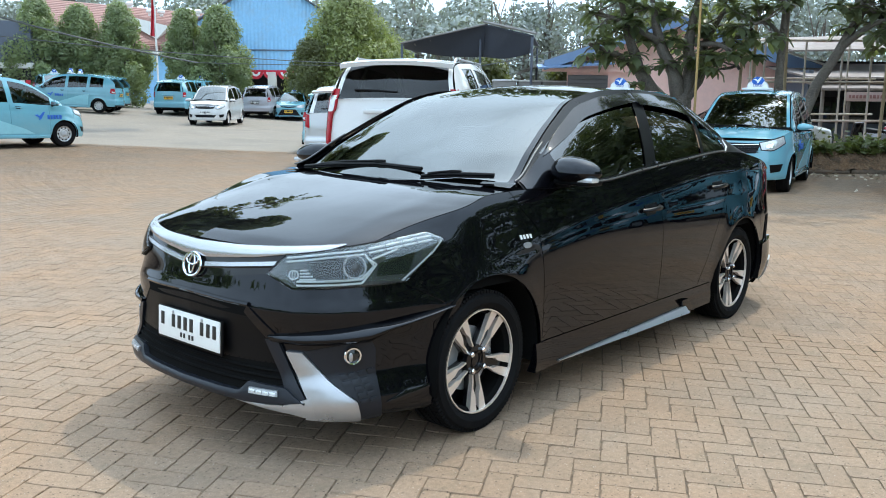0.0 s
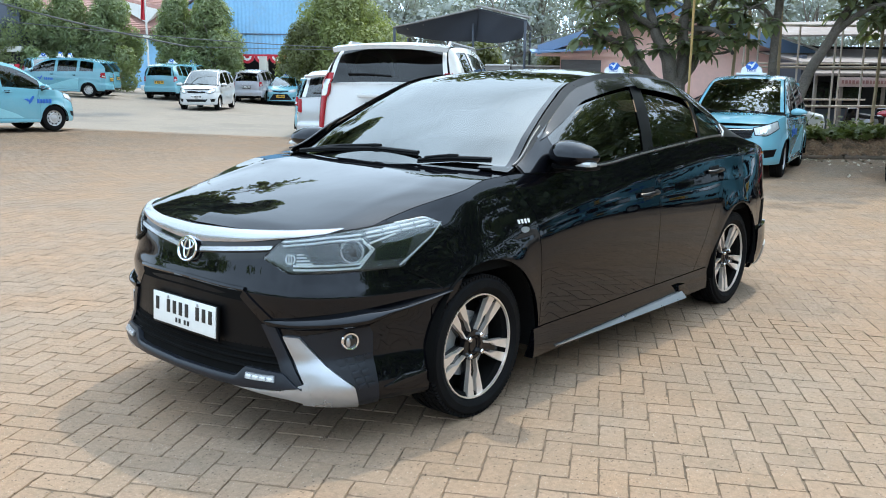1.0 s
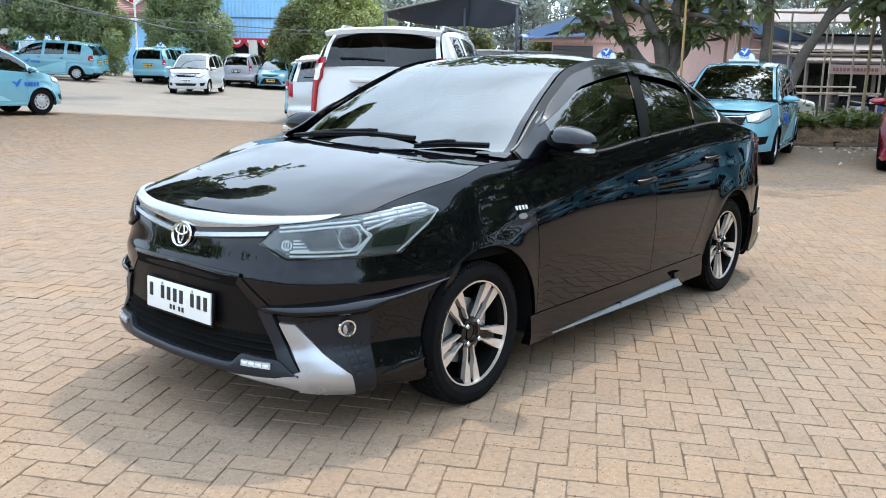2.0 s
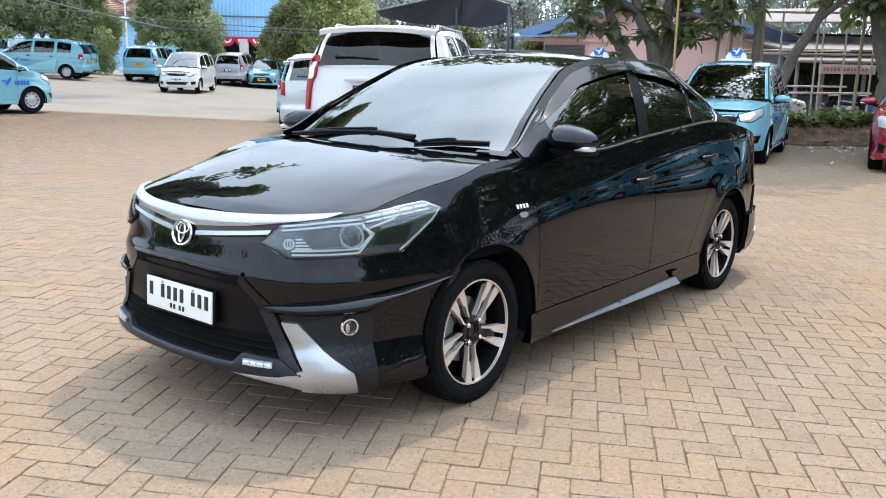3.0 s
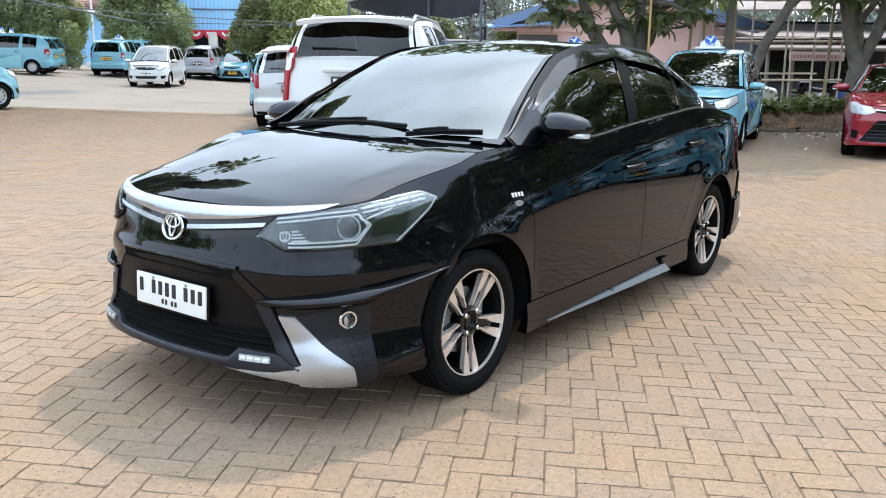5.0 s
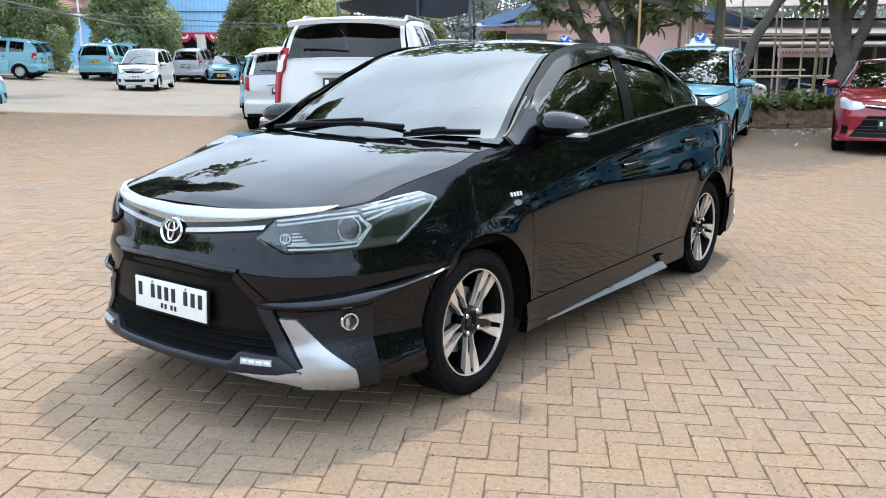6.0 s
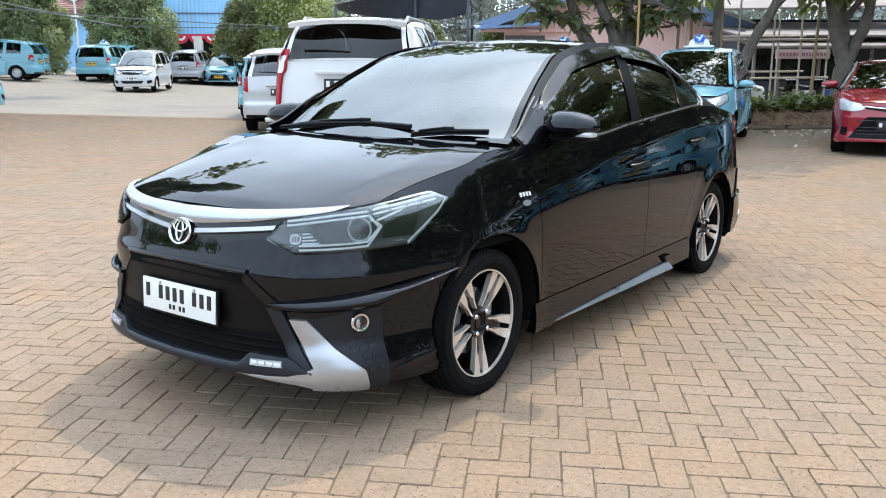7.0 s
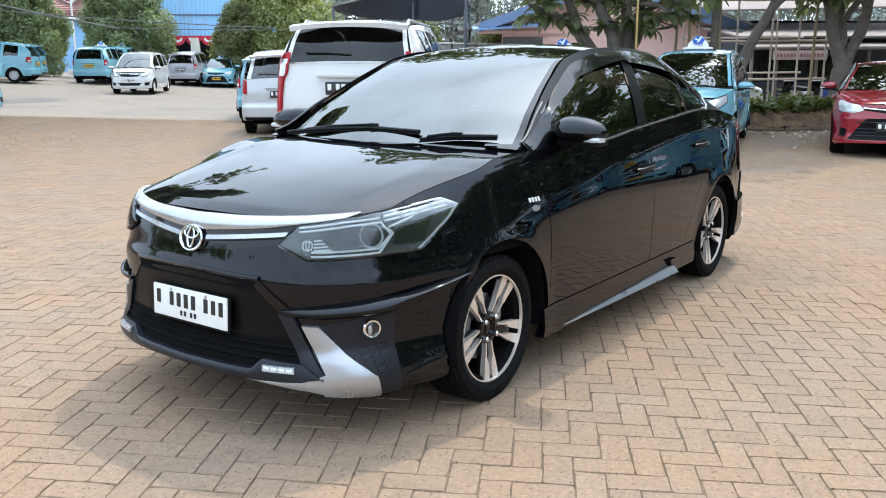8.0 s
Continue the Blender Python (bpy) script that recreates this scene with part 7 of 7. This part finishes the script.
broad_tree("broad-leaved frangipani tree with forked grey limbs", 51, far(5.55, 19.9, 0.2), [
    [(0, 0, 0, 0.30), (-0.02, 0, 0.6, 0.25), (-0.05, 0, 1.1, 0.24), (-0.02, 0, 1.45, 0.2)],
    [(-0.05, 0, 0.9, 0.19), (-0.55, 0.0, 1.35, 0.17), (-1.0, -0.1, 1.9, 0.14), (-1.35, -0.2, 2.7, 0.10), (-1.6, -0.3, 3.5, 0.05)],
    [(-0.1, 0, 1.3, 0.18), (-0.25, -0.1, 1.9, 0.16), (-0.62, -0.1, 2.6, 0.12), (-0.8, 0.1, 3.6, 0.05)],
    [(0.0, 0, 1.4, 0.17), (0.12, 0, 2.0, 0.15), (0.05, -0.1, 2.7, 0.12), (0.2, -0.2, 3.7, 0.05)],
    [(0.05, 0, 1.3, 0.14), (0.4, 0.1, 1.9, 0.12), (0.5, 0.2, 2.6, 0.09), (0.9, 0.1, 3.4, 0.05)],
    [(-1.0, -0.1, 1.95, 0.09), (-1.6, -0.3, 2.3, 0.07), (-2.3, -0.4, 2.55, 0.04)],
    [(-0.62, -0.1, 2.6, 0.08), (-1.5, -0.6, 3.0, 0.06), (-2.4, -0.8, 3.2, 0.04)],
    [(0.5, 0.2, 2.4, 0.07), (1.0, -0.3, 2.7, 0.05), (1.35, -0.5, 2.9, 0.04)],
    [(0.2, -0.1, 2.6, 0.07), (0.7, -0.6, 2.5, 0.05), (1.0, -0.8, 2.0, 0.035)]], 0.62, 3, 0.32, (-2.4, -0.6, 6.9, 4.4, 4.2, 6000))
broad_tree("two-stemmed leaning grey-barked yard tree", 52, far(7.85, 19.0, 0.25), [
    [(0, 0, 0, 0.18), (0.12, 0, 0.8, 0.14), (0.4, 0, 1.6, 0.12), (0.85, 0, 2.4, 0.105), (1.25, 0, 3.2, 0.09)],
    [(-0.1, 0.2, 0, 0.13), (-0.32, 0.2, 1.0, 0.105), (-0.36, 0.2, 2.2, 0.09), (-0.30, 0.2, 3.4, 0.08)],
    [(1.25, 0, 3.2, 0.085), (1.7, -0.2, 4.0, 0.08), (2.0, -0.3, 4.8, 0.05)], [(1.2, 0, 3.1, 0.1), (1.0, -0.3, 4.0, 0.08), (0.7, -0.5, 4.8, 0.05)],
    [(-0.3, 0.2, 3.3, 0.08), (-0.9, 0, 4.0, 0.06), (-1.4, -0.3, 4.3, 0.04)], [(-0.3, 0.2, 3.3, 0.08), (0.1, 0.4, 4.2, 0.06), (0.3, 0.4, 5.0, 0.04)],
    [(0.85, 0, 2.4, 0.08), (1.3, -0.5, 2.9, 0.06), (1.8, -0.9, 3.0, 0.04)], [(-0.36, 0.2, 2.6, 0.05), (-0.8, -0.2, 2.9, 0.04), (-1.2, -0.3, 2.9, 0.03)]], 0.7, 4, 0.5, (-0.6, -2.3, 6.4, 3.5, 3.0, 2200))
for i, m in enumerate((far(10.55, 19.2, 0.25), pose(-20.4, 3.6, 0, 0, 0, 70), pose(-20.8, 8.0, 0, 0, 0, 150), pose(-21.2, 12.6, 0, 0, 0, 220))):
    broad_tree("forked grey-barked yard tree with broad leaves", 53 + i, m, [
        [(0, 0, 0, 0.24), (-0.02, 0, 0.7, 0.20), (0.02, 0, 1.35, 0.20)],
        [(0.0, 0, 1.2, 0.16), (-0.28, 0, 1.9, 0.135), (-0.42, 0.1, 2.7, 0.11), (-0.75, 0.1, 3.6, 0.09), (-1.1, 0, 4.4, 0.05)],
        [(0.05, 0, 1.2, 0.15), (0.38, 0, 1.9, 0.125), (0.6, 0, 2.8, 0.10), (0.8, -0.1, 3.7, 0.08), (1.2, 0, 4.5, 0.05)],
        [(0.0, 0.05, 1.4, 0.13), (0.1, 0.4, 2.4, 0.1), (0.0, 0.9, 3.3, 0.07), (0.1, 1.4, 4.2, 0.04)],
        [(-0.42, 0.1, 2.7, 0.08), (-1.2, -0.5, 3.1, 0.06), (-1.8, -0.9, 3.3, 0.04)], [(0.6, 0, 2.8, 0.08), (1.4, -0.6, 3.2, 0.06), (2.0, -0.9, 3.3, 0.04)],
        [(0.0, 0, 2.2, 0.08), (0.1, -0.9, 3.0, 0.06), (0.0, -1.7, 3.3, 0.04)], [(0.7, 0, 3.2, 0.07), (1.4, 0.7, 3.9, 0.05), (1.9, 1.0, 4.1, 0.04)]], 0.8, 4, 0.55, (0, 0, 6.2, 3.6, 3.6, 2500) if i == 0 else (0, 0, 10.2, 4.6, 11.5, 8500))
broad_tree("tall broad-leaved tree at the edge of the paving", 61, pose(-2.6, -31.5, -0.5) @ Matrix.Scale(2.0, 4), [
    [(0, 0, 0, 0.32), (0.05, 0, 1.5, 0.26), (-0.2, 0.1, 3.2, 0.24)], [(-0.2, 0.1, 3.1, 0.2), (-1.4, 0.4, 4.8, 0.14), (-3.2, 0.9, 6.2, 0.06)],
    [(-0.2, 0.1, 3.1, 0.18), (0.4, -0.2, 4.8, 0.12), (1.2, -0.5, 6.2, 0.06)], [(-1.4, 0.4, 4.7, 0.12), (-2.6, 1.4, 5.6, 0.09), (-4.8, 2.2, 6.4, 0.05)], [(-1.4, 0.4, 4.7, 0.10), (-3.8, 1.4, 5.7, 0.08), (-6.0, 2.3, 6.0, 0.06), (-8.0, 2.7, 5.9, 0.04)], [(-0.2, 0.1, 3.2, 0.15), (-0.8, 0.9, 5.6, 0.1), (-1.8, 1.6, 7.4, 0.05)]], 0.9, 6, 0.6, (-3.0, 1.0, 7.0, 3.9, 4.0, 19000))
for i, (h, w) in enumerate(((12.5, 8.5), (10.0, 8.0))):
    big = garden_tree("big dark green tree along the lot's edge", 71 + i, h, w, LEAF_SHADE, 6500, 0.24, pose(-14.5 + 3.2 * i, 16.5 + 2.0 * i, 0), "lot edge trees")
    # the row goes on along the side of the lot
    places = [(-8.2, 20.5), (-5.3, 21.2), (-2.0, 20.8), (0.6, 22.5), (-19.5, 13.2), (-24.0, 14.8), (-26.0, 9.6), (-25.8, 4.2)]
    for k, (x, y) in enumerate(places):
        if k % 2 == i:
            copy_thing(big, pose(x, y, 0, 0, 0, 50 * k))
woods()
edge_woods()
weeds()


# ---- brick paving, herringbone ----
def paver_mat(name, info, channel):
    """Tan concrete: coarse grain, brown pits, pale grit, ochre and grey patches, a tone of its own for each brick."""
    m = bpy.data.materials.new(name)
    m.use_nodes = True
    nt = m.node_tree
    b = nt.nodes["Principled BSDF"]
    pos = nt.nodes.new("ShaderNodeNewGeometry").outputs["Position"]
    tone = nt.nodes.new("ShaderNode" + info).outputs[channel]

    def noisy(scale, detail, lo, hi, to_lo, to_hi, rough=0.6):
        n = node(nt, "TexNoise", Scale=scale, Detail=detail, Roughness=rough)
        nt.links.new(pos, n.inputs["Vector"])
        r = node(nt, "MapRange")
        for key, v in (("From Min", lo), ("From Max", hi), ("To Min", to_lo), ("To Max", to_hi)):
            r.inputs[key].default_value = v
        nt.links.new(n.outputs["Fac"], r.inputs["Value"])
        return r.outputs[0], n

    def blend(fac, a, c):
        x = nt.nodes.new("ShaderNodeMix")
        x.data_type = "RGBA"
        nt.links.new(fac, x.inputs[0])
        for i, v in ((6, a), (7, c)):
            if isinstance(v, tuple):
                x.inputs[i].default_value = (*v, 1)
            else:
                nt.links.new(v, x.inputs[i])
        return x.outputs[2]

    def times(a, c):
        x = node(nt, "Math")
        x.operation = "MULTIPLY"
        nt.links.new(a, x.inputs[0])
        if isinstance(c, float):
            x.inputs[1].default_value = c
        else:
            nt.links.new(c, x.inputs[1])
        return x.outputs[0]

    def dots(scale, size, share):
        """Scattered round marks: 1 inside some cells' cores."""
        n = node(nt, "TexVoronoi", Scale=scale)
        nt.links.new(pos, n.inputs["Vector"])
        r = node(nt, "MapRange")
        for key, v in (("From Min", size), ("From Max", size * 0.6), ("To Min", 0.0), ("To Max", 1.0)):
            r.inputs[key].default_value = v
        nt.links.new(n.outputs["Distance"], r.inputs["Value"])
        sep = nt.nodes.new("ShaderNodeSeparateColor")
        nt.links.new(n.outputs["Color"], sep.inputs[0])
        lt = node(nt, "Math")
        lt.operation = "LESS_THAN"
        nt.links.new(sep.outputs[0], lt.inputs[0])
        lt.inputs[1].default_value = share
        return times(r.outputs[0], lt.outputs[0])

    patch, _ = noisy(0.9, 4.0, 0.38, 0.62, 0.0, 1.0)
    col = blend(patch, (0.246, 0.180, 0.129), (0.275, 0.181, 0.116))
    smear, _ = noisy(7.0, 5.0, 0.5, 0.68, 0.0, 0.38)
    col = blend(smear, col, (0.185, 0.142, 0.098))
    grain, gn = noisy(330.0, 3.0, 0.3, 0.7, 0.74, 1.26)
    mottle, _ = noisy(45.0, 4.0, 0.3, 0.7, 0.84, 1.16)
    per = node(nt, "MapRange")
    per.inputs["To Min"].default_value, per.inputs["To Max"].default_value = 0.945, 1.055
    nt.links.new(tone, per.inputs["Value"])
    sc = node(nt, "VectorMath")
    sc.operation = "SCALE"
    nt.links.new(col, sc.inputs[0])
    nt.links.new(times(times(grain, mottle), per.outputs[0]), sc.inputs["Scale"])
    col = blend(times(dots(95.0, 0.42, 0.10), 0.8), sc.outputs[0], (0.052, 0.036, 0.024))
    col = blend(times(dots(150.0, 0.34, 0.05), 0.75), col, (0.48, 0.42, 0.35))
    nt.links.new(col, b.inputs["Base Color"])
    b.inputs["Roughness"].default_value = 0.84
    b.inputs["Specular IOR Level"].default_value = 0.22
    bp = node(nt, "Bump", Strength=1.0, Distance=0.0014)
    nt.links.new(gn.outputs["Fac"], bp.inputs["Height"])
    nt.links.new(bp.outputs[0], b.inputs["Normal"])
    return m


PAVER = paver_mat("tan_paver", "ObjectInfo", "Random")
PAVER_FIELD = paver_mat("tan_paver_field", "NewGeometry", "Random Per Island")
JOINT = mat("sandy_joint", (0.132, 0.092, 0.060), 1.0, vary=0.6, scale=14, fine=120, bump=0.003, coord="World", stain=((0.23, 0.17, 0.11), 9.0, 0.55, 0.8))
PITCH, GAP, DEEP = 0.10203, 0.0020, 0.0045
TURN = radians(30.32)
SHIFT = (0.7815, 0.6633)
CA, SA = math.cos(TURN), math.sin(TURN)


def lay(c, r):
    """Lattice corner to yard; the hand-laid courses spread slightly towards the car's nose."""
    x, y = PITCH * ((c + SHIFT[0]) * CA - (r + SHIFT[1]) * SA), PITCH * ((c + SHIFT[0]) * SA + (r + SHIFT[1]) * CA)
    k = 1 / (1 - 0.06 * math.tanh((0.0097 * x - 0.0274 * (y - 0.8)) / 1.281 / 0.06))
    return 2.635 + (x - 2.635) * k, 2.675 + (y - 2.675) * k


def paved(x, y):
    """Where the paving lies: up to the planter and to a slanting edge towards the concrete yard."""
    p = FAR.inverted() @ Vector((x, y, 0))
    edge = 22.4 + 0.02 * p.x
    return p.y < min(edge, 17.8 if p.x > 0 else 99) and p.x < 26


def worn_outline(ex, ey, rng, rough):
    """The outline of one brick with crumbled edges, from corner to corner, seven points a metre-tenth."""
    pts = []
    corners = [(-ex, -ey), (ex, -ey), (ex, ey), (-ex, ey)]
    for i in range(4):
        (x0, y0), (x1, y1) = corners[i], corners[(i + 1) % 4]
        n = 8 if abs(x1 - x0) + abs(y1 - y0) > 0.15 else 4
        for k in range(n):
            t = k / n
            inset = rough * rng.random() ** 2 * (2.4 if k == 0 else 1.0)
            x, y = x0 + (x1 - x0) * t, y0 + (y1 - y0) * t
            pts.append((x - math.copysign(inset, x) if abs(abs(x) - ex) < 1e-6 else x, y - math.copysign(inset, y) if abs(abs(y) - ey) < 1e-6 else y))
    return pts


def worn_brick(ex, ey, rng):
    """Top face and sloping sides of a worn brick."""
    ring = worn_outline(ex, ey, rng, 0.0024)
    n = len(ring)
    b = [0.0008 + 0.0026 * rng.random() for _ in ring]
    v = [(x - math.copysign(min(c, abs(x)), x), y - math.copysign(min(c, abs(y)), y), 0.0) for (x, y), c in zip(ring, b)] + [(x, y, -DEEP) for x, y in ring]
    return v, [tuple(range(n))] + [(i, i + n, (i + 1) % n + n, (i + 1) % n) for i in range(n)]


def paving():
    near, field_v, field_f = [], [], []
    rng = random.Random(77)
    span = 300
    for c in range(-span, 170):
        for r in range(-span, 170):
            k = (c - r) % 4
            if k not in (0, 3):
                continue
            w, h = (2, 1) if k == 0 else (1, 2)
            x, y = lay(c + w / 2, r + h / 2)
            if not (-19 < x < 11.5 and -23.5 < y < 12.5) or not paved(x, y):
                continue
            (ux0, uy0), (ux1, uy1), (vx0, vy0), (vx1, vy1) = lay(c, r + h / 2), lay(c + w, r + h / 2), lay(c + w / 2, r), lay(c + w / 2, r + h)
            ux, uy, vx, vy = (ux1 - ux0) / (w * PITCH), (uy1 - uy0) / (w * PITCH), (vx1 - vx0) / (h * PITCH), (vy1 - vy0) / (h * PITCH)
            # the strip beside the car's front is kept as single bricks
            if -0.9 < x < 1.9 and 0.95 < y < 2.35:
                near.append((x, y, k, ux, uy, vx, vy))
                continue
            ex, ey = w * PITCH / 2 - GAP / 2, h * PITCH / 2 - GAP / 2
            zt = gz(x, y) + rng.uniform(-0.0012, 0.0012)
            n = len(field_v)
            tx, ty = rng.uniform(-0.006, 0.006), rng.uniform(-0.006, 0.006)

            def put(dx, dy, dz):
                field_v.append((x + dx * ux + dy * vx, y + dx * uy + dy * vy, zt + dz + tx * dx + ty * dy))
            if math.hypot(x - 1.2, y - 1.4) < 3.6:
                bv, bf = worn_brick(ex, ey, rng)
                for p in bv:
                    put(*p)
                field_f += [tuple(i + n for i in q) for q in bf]
                continue
            for sx, sy in ((-1, -1), (1, -1), (1, 1), (-1, 1)):
                put(sx * (ex - 0.0014), sy * (ey - 0.0014), 0)
            field_f.append((n, n + 1, n + 2, n + 3))
    # bed under the bricks
    xs = [-19.5 + 0.75 * i for i in range(42)]
    ys = [-24 + 0.75 * i for i in range(50)]
    v, f = [], []
    index = {}
    for x in xs:
        for y in ys:
            index[(x, y)] = len(v)
            v.append((x, y, gz(x, y) - 0.005))
    for x, x2 in zip(xs, xs[1:]):
        for y, y2 in zip(ys, ys[1:]):
            if paved(x, y) and paved(x2, y2) and paved(x, y2) and paved(x2, y):
                f.append((index[(x, y)], index[(x2, y)], index[(x2, y2)], index[(x, y2)]))
    pav = tagged(ob_from("pavement", (v, f), JOINT), "herringbone paving of tan concrete bricks", "pavement", kind="structure")
    field = ob_from("brick_field", (field_v, field_f), PAVER_FIELD, pav, smooth=False)
    tagged(field, kind="stuff")
    ex, ey = PITCH - GAP / 2, PITCH / 2 - GAP / 2
    shapes = []
    for _ in range(14):
        me = bpy.data.meshes.new("brick")
        v, f = worn_brick(ex, ey, rng)
        me.from_pydata(v, [], f)
        me.materials.append(PAVER)
        shapes.append(me)
    for x, y, k, ux, uy, vx, vy in near:
        ob = new("brick", rng.choice(shapes))
        ob.parent = pav
        axes = Matrix(((ux, vx, 0, x), (uy, vy, 0, y), (0, 0, 1, rng.uniform(-0.0012, 0.0012)), (0, 0, 0, 1)))
        ob.matrix_world = axes @ pose(0, 0, 0, rng.uniform(-0.35, 0.35), rng.uniform(-0.35, 0.35), (0 if k == 0 else 90) + rng.uniform(-0.4, 0.4))
    return len(near)


paving()
